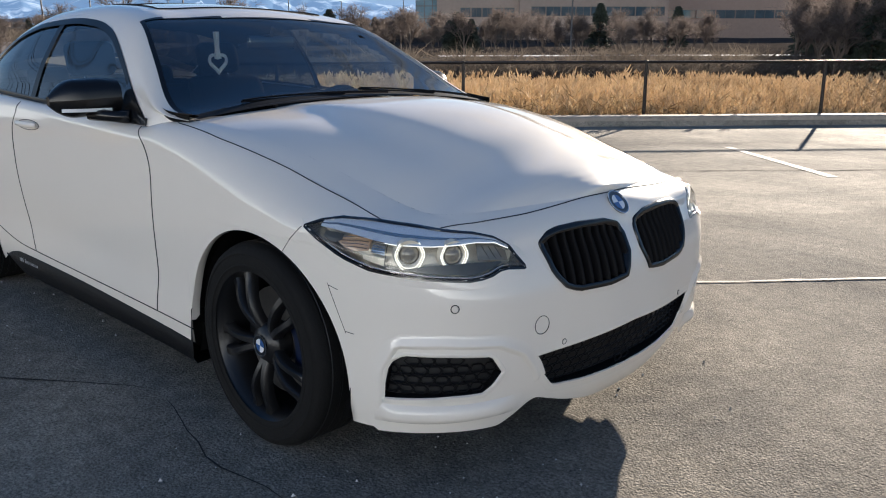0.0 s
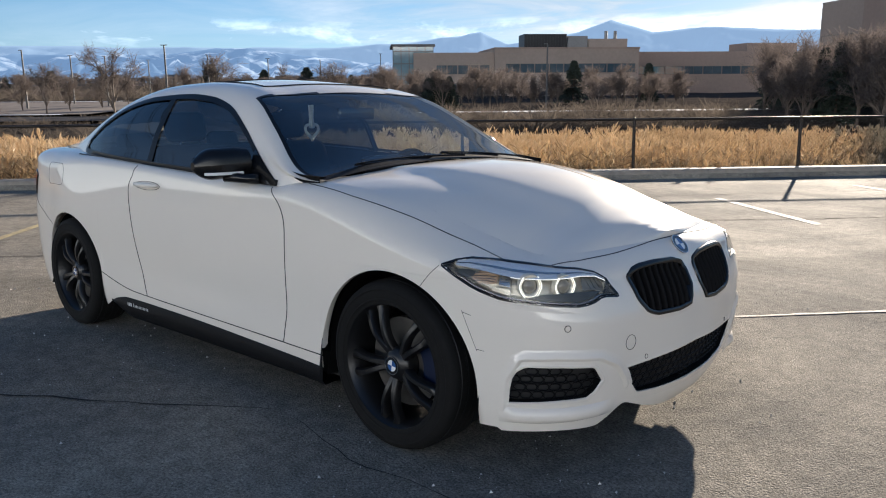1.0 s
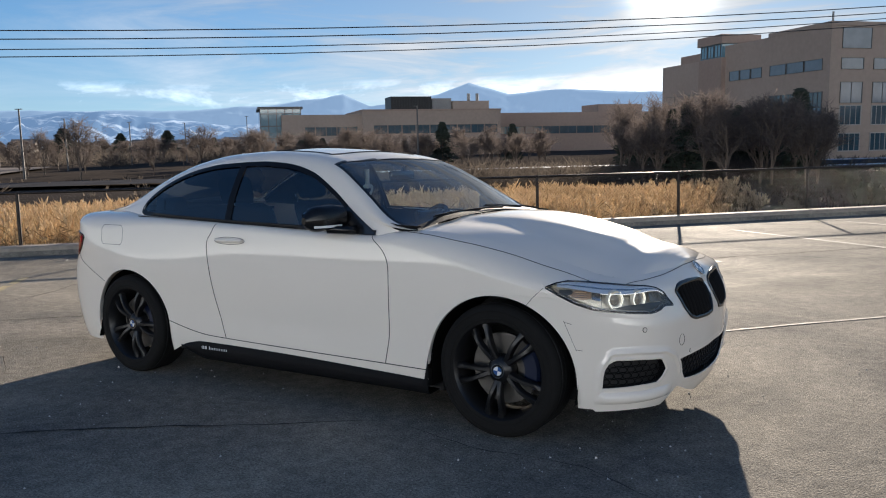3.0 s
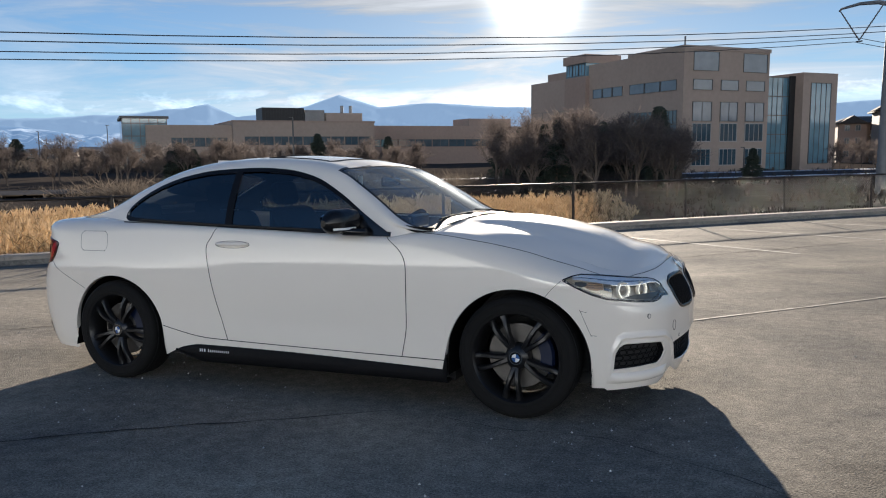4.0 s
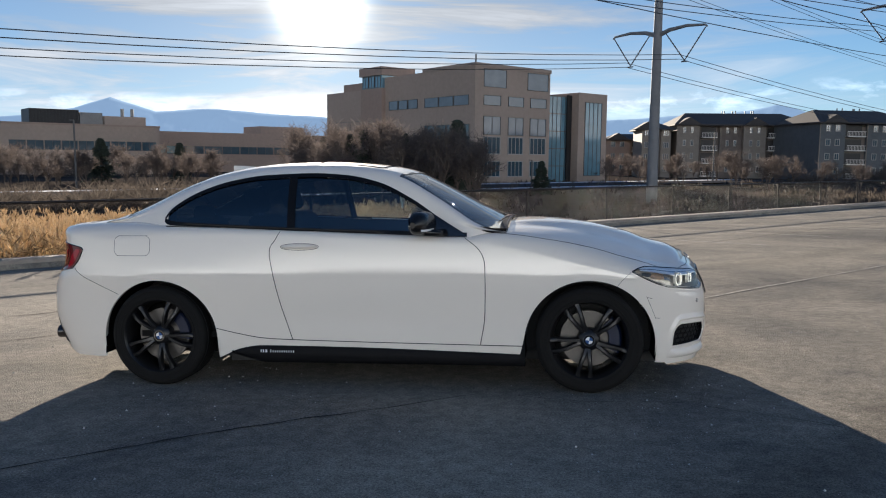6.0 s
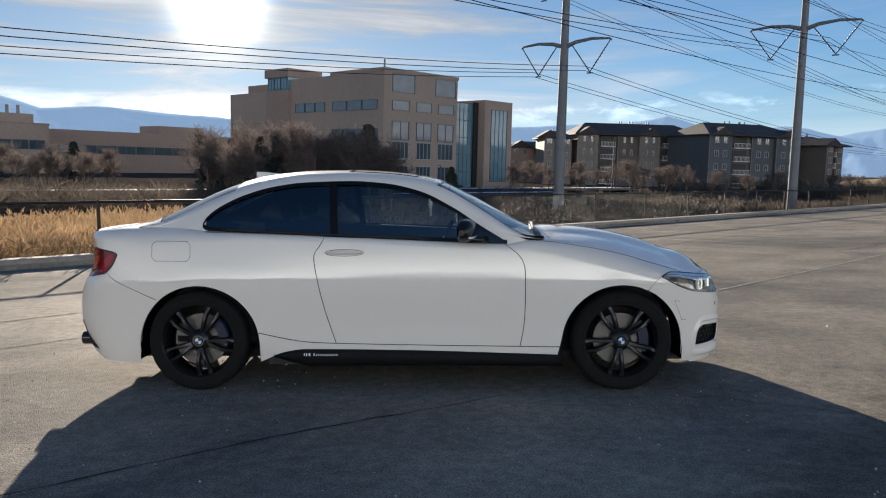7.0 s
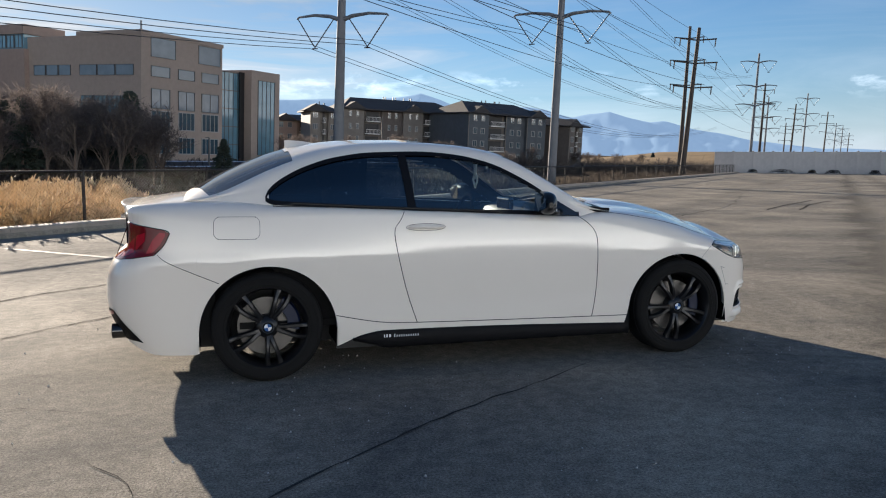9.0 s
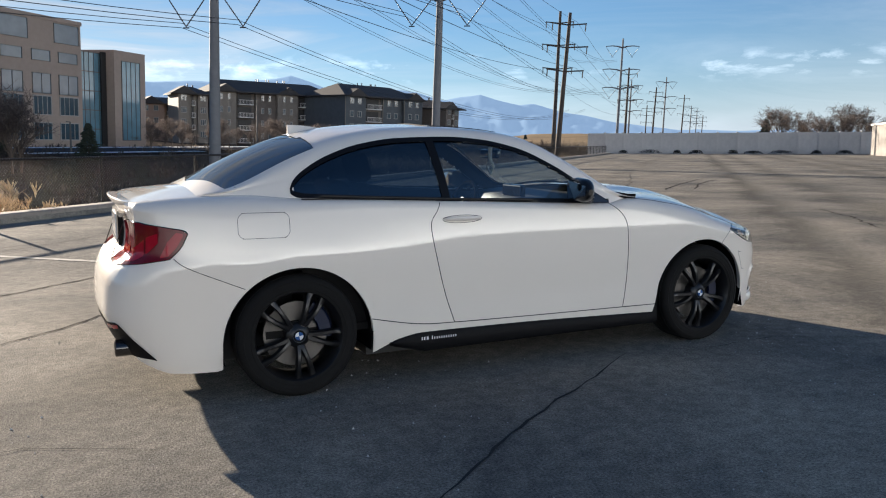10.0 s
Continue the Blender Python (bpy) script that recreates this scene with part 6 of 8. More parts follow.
def build_body():
    cols = []
    s = 0.0
    while s < 1.0:
        cols.append(s)
        s += 0.0022 if s > 0.79 else (0.003 if s < 0.21 else 0.0038)
    cols.append(1.0)
    for cx, cz, r in ARCHES:
        a, b = s_of_x(cx - r), s_of_x(cx + r)
        cols = [c for c in cols if not (a - 0.002 < c < b + 0.002)]
        cols += [s_of_x(cx - r - 0.0012), s_of_x(cx + r + 0.0012)]
        for k in range(49):
            cols.append(s_of_x(cx - (r - 0.0004) * math.cos(math.pi * k / 48)))
    cols = sorted(set(cols))
    nrow = 46
    skins = {"body": Geo(), "door": Geo(), "front_bumper": Geo(), "rear_bumper": Geo()}
    at = {k: {} for k in skins}
    for side in (-1, 1):
        table = []
        for s in cols:
            p, _ = outline(s)
            zb, zt = bottom_z(p.x, s), spline(TOP_Z, p.x)
            zs = zt - spline(ROLL, p.x)
            zl = [zb + (zs - zb) * j / (nrow - 10) for j in range(nrow - 9)]
            zl += [zs + (zt - zs) * math.sin(math.pi / 2 * j / 10) for j in range(1, 11)]
            table.append([(s, z, body_point(s, z)) for z in zl])
        for i in range(len(cols)):
            for j in range(len(table[0])):
                du = table[min(i + 1, len(cols) - 1)][j][2] - table[max(i - 1, 0)][j][2]
                if i == 0:
                    du = Vector((0, 1, 0))
                elif i == len(cols) - 1:
                    du = Vector((0, -1, 0))
                dv = table[i][min(j + 1, len(table[0]) - 1)][2] - table[i][max(j - 1, 0)][2]
                n = dv.cross(du)
                NORMALS[(round(table[i][j][0], 6), round(table[i][j][1], 5))] = n.normalized() if n.length > 1e-9 else Vector((0, 1, 0))
        for i in range(len(cols) - 1):
            for j in range(len(table[0]) - 1):
                q = [table[i][j], table[i + 1][j], table[i + 1][j + 1], table[i][j + 1]]
                sc, zc = sum(v[0] for v in q) / 4, sum(v[1] for v in q) / 4
                if any(inside(h, sc, zc, -0.005) for h in (HEADLIGHT, KIDNEY, FOG, INTAKE)):
                    continue
                x = outline(sc)[0].x
                if x_at(SEAM_R, zc) < x < x_at(SEAM_F, zc) and zc > lin(DOORLINE, x):
                    kind = "door"
                elif sc > 0.80 and zc < 0.76:
                    kind = "front_bumper"
                elif sc < 0.235 and zc < 0.745 - 0.9 * max(0, sc - 0.171) / 0.0574 * 0.18:
                    kind = "rear_bumper"
                else:
                    kind = "body"
                key = kind if kind != "door" else ("door", side)
                g = skins.setdefault(key, Geo())
                idx = at.setdefault(key, {})
                f = []
                for v in q:
                    kk = (round(v[0], 6), round(v[1], 5), side)
                    if kk not in idx:
                        idx[kk] = len(g.v)
                        g.v.append((v[2].x, v[2].y * side, v[2].z))
                    f.append(idx[kk])
                g.f.append(tuple(f) if side == -1 else tuple(reversed(f)))
    doors = {}
    for key, g in skins.items():
        if not g.f:
            continue
        if isinstance(key, tuple):
            ob = doors[key[1]] = g.make("door", M["paint"], car, smooth=True)
        else:
            ob = g.make(key, M["paint"], car, smooth=True)
        # normals of the whole skin, so that light runs on across the joints between panels
        way = [None] * len(g.v)
        for (s, z, side), i in at[key].items():
            n = NORMALS[(s, z)]
            way[i] = (n.x, n.y * side, n.z)
        ob.data.normals_split_custom_set_from_vertices(way)
    # thin turned-in lip round each wheel arch, so that the skin has thickness
    g = Geo()
    for cx, cz, r in ARCHES:
        rows = []
        for k in range(49):
            x = cx - (r - 0.0006) * math.cos(math.pi * k / 48)
            z = cz + math.sqrt(max(0, r * r - (x - cx) ** 2))
            p = body_point(s_of_x(x), z)
            rows.append([(x, -p.y, z), (x, -p.y + 0.015, z - 0.002), (x, -p.y + 0.03, z + 0.012)])
        for side in (-1, 1):
            Geo().grid([[(x, -y * side, z) for x, y, z in row] for row in rows]).make("arch_lip", M["paint"], car, smooth=True)
    return doors


DOORS = build_body()


def build_hood_and_deck():
    s0 = s_of_x(0.86)
    rows = []
    n = 60
    for i in range(n + 1):
        s = s0 + (1.0 - s0) * (1 - (1 - i / n) ** 1.3)
        half = [hood_point(s, a / 26) for a in range(27)]
        rows.append([(p.x, -p.y, p.z) for p in half] + [(p.x, p.y, p.z) for p in reversed(half[:-1])])
    bonnet = Geo().grid(rows).make("bonnet", M["paint"], car, smooth=True)
    # the gap runs along the wing to the lamp, then across the nose
    trees = [BVHTree.FromPolygons([v.co for v in o.data.vertices], [tuple(f.vertices) for f in o.data.polygons]) for o in car.children if o.name.split(".")[0] in ("bonnet", "body", "front_bumper")]

    def lie(x, y):
        hits = [h[0].z for h in (t.ray_cast(Vector((x, y, 2.0)), Vector((0, 0, -1))) for t in trees) if h[0]]
        return (x, y, max(hits) + 0.0002) if hits else None

    for keys in ([(0.79, 0.752), (0.81, 0.772), (0.85, 0.778), (1.0, 0.777), (1.112, 0.776), (1.30, 0.760), (1.51, 0.732), (1.675, 0.711), (1.775, 0.700), (1.815, 0.694)],
                 [(1.885, 0.618), (1.900, 0.592), (1.935, 0.530), (1.956, 0.45), (1.974, 0.34), (1.988, 0.19), (1.994, 0.0)]):
        for side in (-1, 1):
            pts = []
            n = 48
            for i in range(n + 1):
                k = i / n * (len(keys) - 1)
                j = min(int(k), len(keys) - 2)
                t = k - j
                p0, p1, p2, p3 = keys[max(j - 1, 0)], keys[j], keys[j + 1], keys[min(j + 2, len(keys) - 1)]
                q = [0.5 * (2 * b + (c - a) * t + (2 * a - 5 * b + 4 * c - d) * t * t + (3 * b - a - 3 * c + d) * t**3) for a, b, c, d in zip(p0, p1, p2, p3)]
                pts.append(lie(q[0], q[1] * side))
            Geo().tube([p for p in pts if p], 0.0020, 4).make("bonnet_gap", M["seam"], car)
    # boot lid
    s1 = s_of_x(-1.69)
    rows = []
    for i in range(41):
        s = s1 * i / 40
        p = top_edge(s)
        half = []
        for a in range(21):
            r = 1 - a / 20
            k = min(1.0, max(0.0, (p.x + 2.15) / 0.45))
            half.append(Vector((p.x, p.y * r, p.z + 0.036 * k * (1 - r ** 2.2))))
        rows.append([(q.x, -q.y, q.z) for q in half] + [(q.x, q.y, q.z) for q in reversed(half[:-1])])
    g = Geo().grid(rows)
    g.f = [tuple(reversed(f)) for f in g.f]
    g.make("boot_lid", M["paint"], car, smooth=True)
    # lip spoiler along the rear edge
    rows = []
    for i in range(-24, 25):
        s = 0.105 * abs(i) / 24
        p = top_edge(s)
        sg = 1 if i > 0 else -1
        fade = 1 - (abs(i) / 24) ** 4
        c = Vector((p.x, p.y * sg, p.z))
        prof = [(0.12, 0.002), (0.06, 0.008), (0.0, 0.016), (-0.012, 0.017), (-0.016, 0.012), (-0.010, 0.0), (-0.002, -0.014)]
        rows.append([(c.x + u * (0.3 + 0.7 * fade), c.y * (1 - 0.02 * u), c.z + w * fade - 0.002) for u, w in prof])
    fix_normals(Geo().grid(rows).make("lip_spoiler", M["paint"], car, smooth=True))


build_hood_and_deck()

# ---- cabin ----
DLO_LO = [(-1.338, 1.040), (-1.315, 1.024), (-1.27, 1.014), (-1.09, 1.003), (-0.80, 0.988), (-0.44, 0.970), (-0.08, 0.956), (0.275, 0.944), (0.625, 0.932)]
DLO_UP = [(-1.338, 1.058), (-1.318, 1.095), (-1.25, 1.153), (-1.10, 1.230), (-0.912, 1.287), (-0.688, 1.318), (-0.39, 1.326), (-0.17, 1.311), (0.053, 1.263), (0.275, 1.158), (0.46, 1.038), (0.625, 0.938)]
SHIELD_TOP, SHIELD_BOT = 0.165, 0.85
BACK_TOP, BACK_BOT = -1.14, -1.765
U_EDGE = 0.515


def in_dlo(x, z, m=0.0):
    return DLO_LO[0][0] + m < x < DLO_LO[-1][0] - 2 * m and spline(DLO_LO, x) + m < z < spline(DLO_UP, x) - m


def in_screen(x, u, m=0.0):
    bow = 0.05 * (u - 0.5) * 2
    if u < U_EDGE + m * 0.6:
        return False
    return SHIELD_TOP + bow + m < x < 0.86 or -1.79 < x < BACK_TOP - bow * 0.8 - m


def build_cabin():
    nx, nu = 120, 56
    xs = [-1.78 + 2.64 * i / nx for i in range(nx + 1)]
    us = [j / nu for j in range(nu + 1)]
    skin, lining = Geo(), Geo()
    pts = [[cabin_point(x, u) for u in us] for x in xs]
    inn = [[cabin_point(x, u, -0.018) for u in us] for x in xs]
    for g, table, flipped in ((skin, pts, False), (lining, inn, True)):
        for side in (-1, 1):
            base = len(g.v)
            g.v += [(p.x, p.y * side, p.z) for row in table for p in row]
            for i in range(nx):
                for j in range(nu):
                    x, u = (xs[i] + xs[i + 1]) / 2, (us[j] + us[j + 1]) / 2
                    z = (pts[i][j].z + pts[i + 1][j + 1].z) / 2
                    if (u < 0.5 and in_dlo(x, z, 0.012)) or in_screen(x, u, 0.012) or (flipped and x < -1.60):
                        continue
                    f = [base + i * (nu + 1) + j, base + (i + 1) * (nu + 1) + j, base + (i + 1) * (nu + 1) + j + 1, base + i * (nu + 1) + j + 1]
                    if (side == 1) != flipped:
                        f.reverse()
                    g.f.append(tuple(f))
    skin.make("roof", M["paint"], car, smooth=True)
    lining.make("roof_lining", M["lining"], car, smooth=True)
    # side glass: door pane and rear quarter pane, split at the pillar
    for side in (-1, 1):
        for x0, x1, m, nm in ((-1.33, -0.485, M["rearglass"], "quarter_window"), (-0.475, 0.615, M["sideglass"], "door_window")):
            rows = []
            for i in range(41):
                x = x0 + (x1 - x0) * i / 40
                a, b = spline(DLO_LO, x), spline(DLO_UP, x)
                rows.append([flip([cabin_side(x, a + (b - a) * k / 10, -0.004)], side)[0] for k in range(11)])
            w = face_out(Geo().grid(rows).make(nm, m, car, smooth=True), (0, side, 0))
            w.visible_shadow = False
        # black surround and middle pillar
        def border(keys, w_in, w_out, sign):
            rows = []
            for i in range(61):
                x = keys[0][0] + (keys[-1][0] - keys[0][0]) * (0.5 - 0.5 * math.cos(math.pi * i / 60))
                z = spline(keys, x)
                rows.append([flip([cabin_side(x, z + sign * d, 0.003)], side)[0] for d in (w_out, 0.0, -w_in)])
            return Geo().grid(rows)
        border(DLO_UP, 0.020, 0.005, 1).make("window_surround", M["trim"], car, smooth=True)
        border(DLO_LO, 0.024, 0.004, -1).make("window_seal", M["trim"], car, smooth=True)
        rows = []
        for k in range(15):
            z = spline(DLO_LO, -0.47) + (spline(DLO_UP, -0.47) - spline(DLO_LO, -0.47)) * k / 14
            rows.append([flip([cabin_side(x, z, 0.001)], side)[0] for x in (-0.500 - 0.03 * k / 14, -0.485 - 0.03 * k / 14, -0.465 - 0.03 * k / 14, -0.450 - 0.03 * k / 14)])
        Geo().grid(rows).make("door_pillar", M["trim"], car, smooth=True)
        # mirror foot triangle
        rows = []
        for i in range(9):
            x = 0.40 + 0.22 * i / 8
            a, b = spline(DLO_LO, x), spline(DLO_UP, x)
            rows.append([flip([cabin_side(x, a + (b - a) * k / 5, 0.004)], side)[0] for k in range(6)])
        Geo().grid(rows).make("mirror_triangle", M["gloss"], car, smooth=True)
    # windscreen and rear window, with dark printed borders
    for x0, x1, nm, m in ((SHIELD_TOP, SHIELD_BOT, "windscreen", M["shield"]), (BACK_BOT, BACK_TOP, "rear_window", M["backglass"])):
        rows, edge_rows = [], []
        for i in range(31):
            row = []
            for j in range(-20, 21):
                u = 1 - (1 - U_EDGE) * abs(j) / 20
                bow = 0.05 * (u - 0.5) * 2
                a, b = (x0 + bow, x1) if nm == "windscreen" else (x0 + 0.11 * (1 - u) / (1 - U_EDGE), x1 - bow * 0.8)
                p = cabin_point(a + (b - a) * i / 30, u, -0.003)
                row.append((p.x, p.y * (1 if j > 0 else -1), p.z))
            rows.append(row)
        w = face_out(Geo().grid(rows).make(nm, m, car, smooth=True), (0, 0, 1))
        w.visible_shadow = False
        if nm == "rear_window":
            rows2 = []
            for j in range(-24, 25):
                u = 1 - (1 - U_EDGE + 0.012) * abs(j) / 24
                xb = x0 + 0.11 * (1 - u) / (1 - U_EDGE)
                row = []
                for k in range(9):
                    q = cabin_point(xb + 0.004 - (xb + 0.004 + 1.80) * k / 8, u, 0.0012)
                    row.append((q.x, q.y * (1 if j > 0 else -1), q.z))
                rows2.append(row)
            face_out(Geo().grid(rows2).make("rear_scuttle", M["paint"], car, smooth=True), (0, 0, 1))
        frit = Geo()
        nr, nc = len(rows), len(rows[0])
        up = 0.0025
        for i in range(nr - 1):
            for j in range(nc - 1):
                if i < 1 or i > nr - 3 or j < 1 or j > nc - 2:
                    q = [rows[i][j], rows[i][j + 1], rows[i + 1][j + 1], rows[i + 1][j]]
                    frit.add([(x, y, z + up) for x, y, z in q], [(0, 1, 2, 3)])
        if nm == "windscreen":
            frit.make("glass_border", M["trim"], w, smooth=True)


build_cabin()


# ---- panel gaps and small trim on the flanks ----
def seam_keys(seam):
    return [(s_of_x(x), z) for x, z in seam]


for side in (-1, 1):
    for keys in (SEAM_R, SEAM_F, DOORLINE):
        line_on(seam_keys(keys), 0.0024, side, 0.0, 40).make("panel_gap", M["seam"], DOORS[side])
    # fuel flap
    if side == -1:
        x0, x1, z0, z1, r = -1.632, -1.380, 0.830, 0.955, 0.036
        loop = []
        for cx, cz, a0 in ((x1 - r, z1 - r, 0), (x0 + r, z1 - r, 90), (x0 + r, z0 + r, 180), (x1 - r, z0 + r, 270)):
            loop += [(s_of_x(cx + r * math.cos(radians(a0 + k * 15))), cz + r * math.sin(radians(a0 + k * 15))) for k in range(7)]
        loop.append(loop[0])
        line_on(loop, 0.0012, side, 0.0, 150).make("fuel_flap_gap", M["seam"], car)
    line_on([(0.1712, 0.747), (0.178, 0.715), (0.19, 0.680), (0.21, 0.630), (0.2295, 0.582)], 0.0018, side).make("bumper_gap", M["seam"], car)
    line_on([(s_of_x(1.585), 0.722), (s_of_x(1.54), 0.68), (s_of_x(1.50), 0.634)], 0.0011, side).make("bumper_gap", M["seam"], car)
    line_on([(0.8195, 0.566), (0.8145, 0.573), (0.8138, 0.573), (0.8140, 0.570), (0.8225, 0.457), (0.8228, 0.453), (0.8234, 0.452), (0.8280, 0.449)], 0.0010, side, 0.0, 56).make("side_marker_gap", M["seam"], car)
    # black sill blade below the door
    rows = []
    for i in range(61):
        x = -0.855 + 1.825 * i / 60
        p = body_point(s_of_x(x), max(bottom_z(x), 0.24))
        t = min(1.0, max(0.0, (x + 0.855) / 0.20))
        zt = bottom_z(x) + 0.004
        zb = 0.160 + 0.055 * (1 - t)
        y = p.y
        rows.append(flip([(x, y - 0.006, zt), (x, y + 0.004, zt - 0.012), (x, y + 0.008, zb + 0.02), (x, y - 0.004, zb), (x, y - 0.10, zb + 0.005)], side))
    fix_normals(Geo().grid(rows).make("sill_blade", M["plastic"], car, "black plastic sill extension", smooth=True))
    # lettering on the sill as plain bars
    word = Geo()
    zc = 0.234
    k = 0
    for x, w, h in ((-0.668, 0.006, 0.018), (-0.655, 0.009, 0.018), (-0.638, 0.012, 0.018)) + tuple((-0.606 + 0.0145 * j, 0.006, 0.013 if j else 0.019) for j in range(11)):
        y = body_point(s_of_x(x), 0.25).y + 0.0105
        a = flip([(x, y, zc - 0.009), (x + w, y, zc - 0.009), (x + w, y, zc - 0.009 + h), (x, y, zc - 0.009 + h)], side)
        word.add(a, [(0, 1, 2, 3)])
    word.make("sill_lettering", M["white"], car, "small white lettering bars")["kind"] = "stuff"
    # door handle: cupped recess and grip bar
    hx0, hx1, hz = -0.528, -0.284, 0.880
    cup = []
    for i in range(21):
        x = hx0 + (hx1 - hx0) * i / 20
        hh = 0.020 * math.sqrt(max(0.0, 1 - ((i - 10) / 10.2) ** 4)) + 0.001
        cup.append([sz(s_of_x(x), hz + hh * (k / 3 - 1), 0.0015 - 0.004 * (1 - (k / 3 - 1) ** 2), side) for k in range(7)])
    Geo().grid(cup).make("handle_recess", M["paint"], DOORS[side], smooth=True)
    loop = [(s_of_x(hx0 + (hx1 - hx0) * (0.5 + 0.5 * math.cos(a * math.pi / 16))), hz + 0.021 * math.sin(a * math.pi / 16)) for a in range(33)]
    line_on(loop, 0.0013, side, 0.001, 64).make("handle_gap", M["seam"], DOORS[side])
    rows = []
    for i in range(19):
        x = hx0 + 0.012 + (hx1 - hx0 - 0.02) * i / 18
        e = math.sin(math.pi * min(1, max(0, i / 18))) ** 0.35
        lift = 0.006 + 0.020 * e
        c = body_point(s_of_x(x), hz + 0.004)
        row = []
        for a in range(9):
            t = 2 * math.pi * a / 8
            row.append((c.x, (c.y + lift + 0.007 * math.cos(t)) * side, c.z + 0.013 * (0.5 + 0.5 * e) * math.sin(t)))
        rows.append(row)
    fix_normals(Geo().grid(rows).make("door_handle", M["paint"], DOORS[side], smooth=True))
    # door mirror: rounded housing, indicator strip, mirror glass and foot
    g = Geo()
    rows = []
    for i in range(17):
        t = i / 16
        y = 0.786 + 0.226 * t
        hgt = 0.071 * (1 - max(0, t - 0.62) ** 2 * 5.2) * (0.86 + 0.14 * min(1, t * 4))
        dep = 0.067 * (1 - max(0, t - 0.55) ** 2 * 3.6)
        zc, xc = 1.025 - 0.012 * t, 0.365 - 0.035 * t
        row = []
        for a in range(25):
            th = 2 * math.pi * a / 24
            c, s_ = math.cos(th), math.sin(th)
            sx = abs(c) ** 0.75 * (1 if c > 0 else -0.62)
            szz = abs(s_) ** 0.8 * (1 if s_ > 0 else -0.92)
            row.append((xc + dep * sx, y * side, zc + hgt * szz))
        rows.append(row)
    g.grid(rows)
    g.add(rows[-1][:-1], [tuple(range(24))])
    g.add(rows[0][:-1], [tuple(reversed(range(24)))])
    mir = fix_normals(g.make("door_mirror", M["mirrorcap"], car, "gloss black door mirror", smooth=True, angle=60))
    strip_rows = []
    for i in range(13):
        t = 0.18 + 0.70 * i / 12
        y = 0.786 + 0.226 * t
        dep = 0.067 * (1 - max(0, t - 0.55) ** 2 * 3.6)
        xc = 0.365 - 0.035 * t
        strip_rows.append([(xc + dep + 0.003, y * side, 0.975 + dz) for dz in (0.0, 0.006, 0.012)])
    fix_normals(Geo().grid(strip_rows).make("indicator_strip", M["white"], mir))
    foot = Geo().tube([(0.49, 0.790 * side, 0.955), (0.45, 0.835 * side, 0.957), (0.38, 0.89 * side, 0.967)], [0.026, 0.020, 0.024], 8)
    foot.make("mirror_foot", M["mirrorcap"], mir, smooth=True)
    gl = [(0.365 - 0.035 * t - 0.0520 * (1 - max(0, t - 0.55) ** 2 * 3.6), (0.786 + 0.226 * t) * side, 1.022 + 0.055 * (1 - max(0, t - 0.6) ** 2 * 5) * w) for t, w in ((0.1, -1), (0.5, -1), (0.92, -1), (0.92, 1), (0.5, 1), (0.1, 1))]
    fix_normals(Geo().add(gl, [(0, 1, 2, 3, 4, 5)]).make("mirror_glass", M["chrome"], mir))


# ---- nose: lamps, grilles, intakes, badge ----
def tilted_disc(centre, normal, radii, material, name, parent, n=28, depth=0.0):
    """Rings or a disc facing a way; radii: (radius, rise) pairs."""
    q = Vector(normal).to_track_quat("Z", "Y").to_matrix().to_4x4()
    g = Geo().lathe(radii, n)
    g.v = [tuple(Matrix.Translation(centre) @ q @ Vector(v)) for v in g.v]
    return g.make(name, material, parent, smooth=True, angle=35)


def roundel(centre, normal, r, parent):
    """The maker's round badge as plain quarters of blue and white in a dark ring."""
    b = tilted_disc(centre, normal, [(0, 0.002), (r, 0.002), (r, 0.004), (r * 0.97, 0.005), (r * 0.66, 0.005), (r * 0.64, 0.003), (0, 0.003)], M["gloss"], "badge", parent)
    tilted_disc(centre, normal, [(r * 1.0, 0.001), (r * 1.0, 0.0062), (r * 0.93, 0.0062), (r * 0.93, 0.004)], M["chrome"], "badge_ring", b)
    q = Matrix.Translation(centre) @ Vector(normal).to_track_quat("Z", "Y").to_matrix().to_4x4()
    for k in range(4):
        a0 = math.pi / 2 * k
        pts = [Vector((0, 0, 0.0052))] + [Vector((r * 0.63 * math.cos(a0 + math.pi / 2 * j / 6), r * 0.63 * math.sin(a0 + math.pi / 2 * j / 6), 0.0052)) for j in range(7)]
        Geo().add([q @ p for p in pts], [tuple(range(8))]).make("badge_quarter", M["white"] if k % 2 else M["blue"], b)
    return b


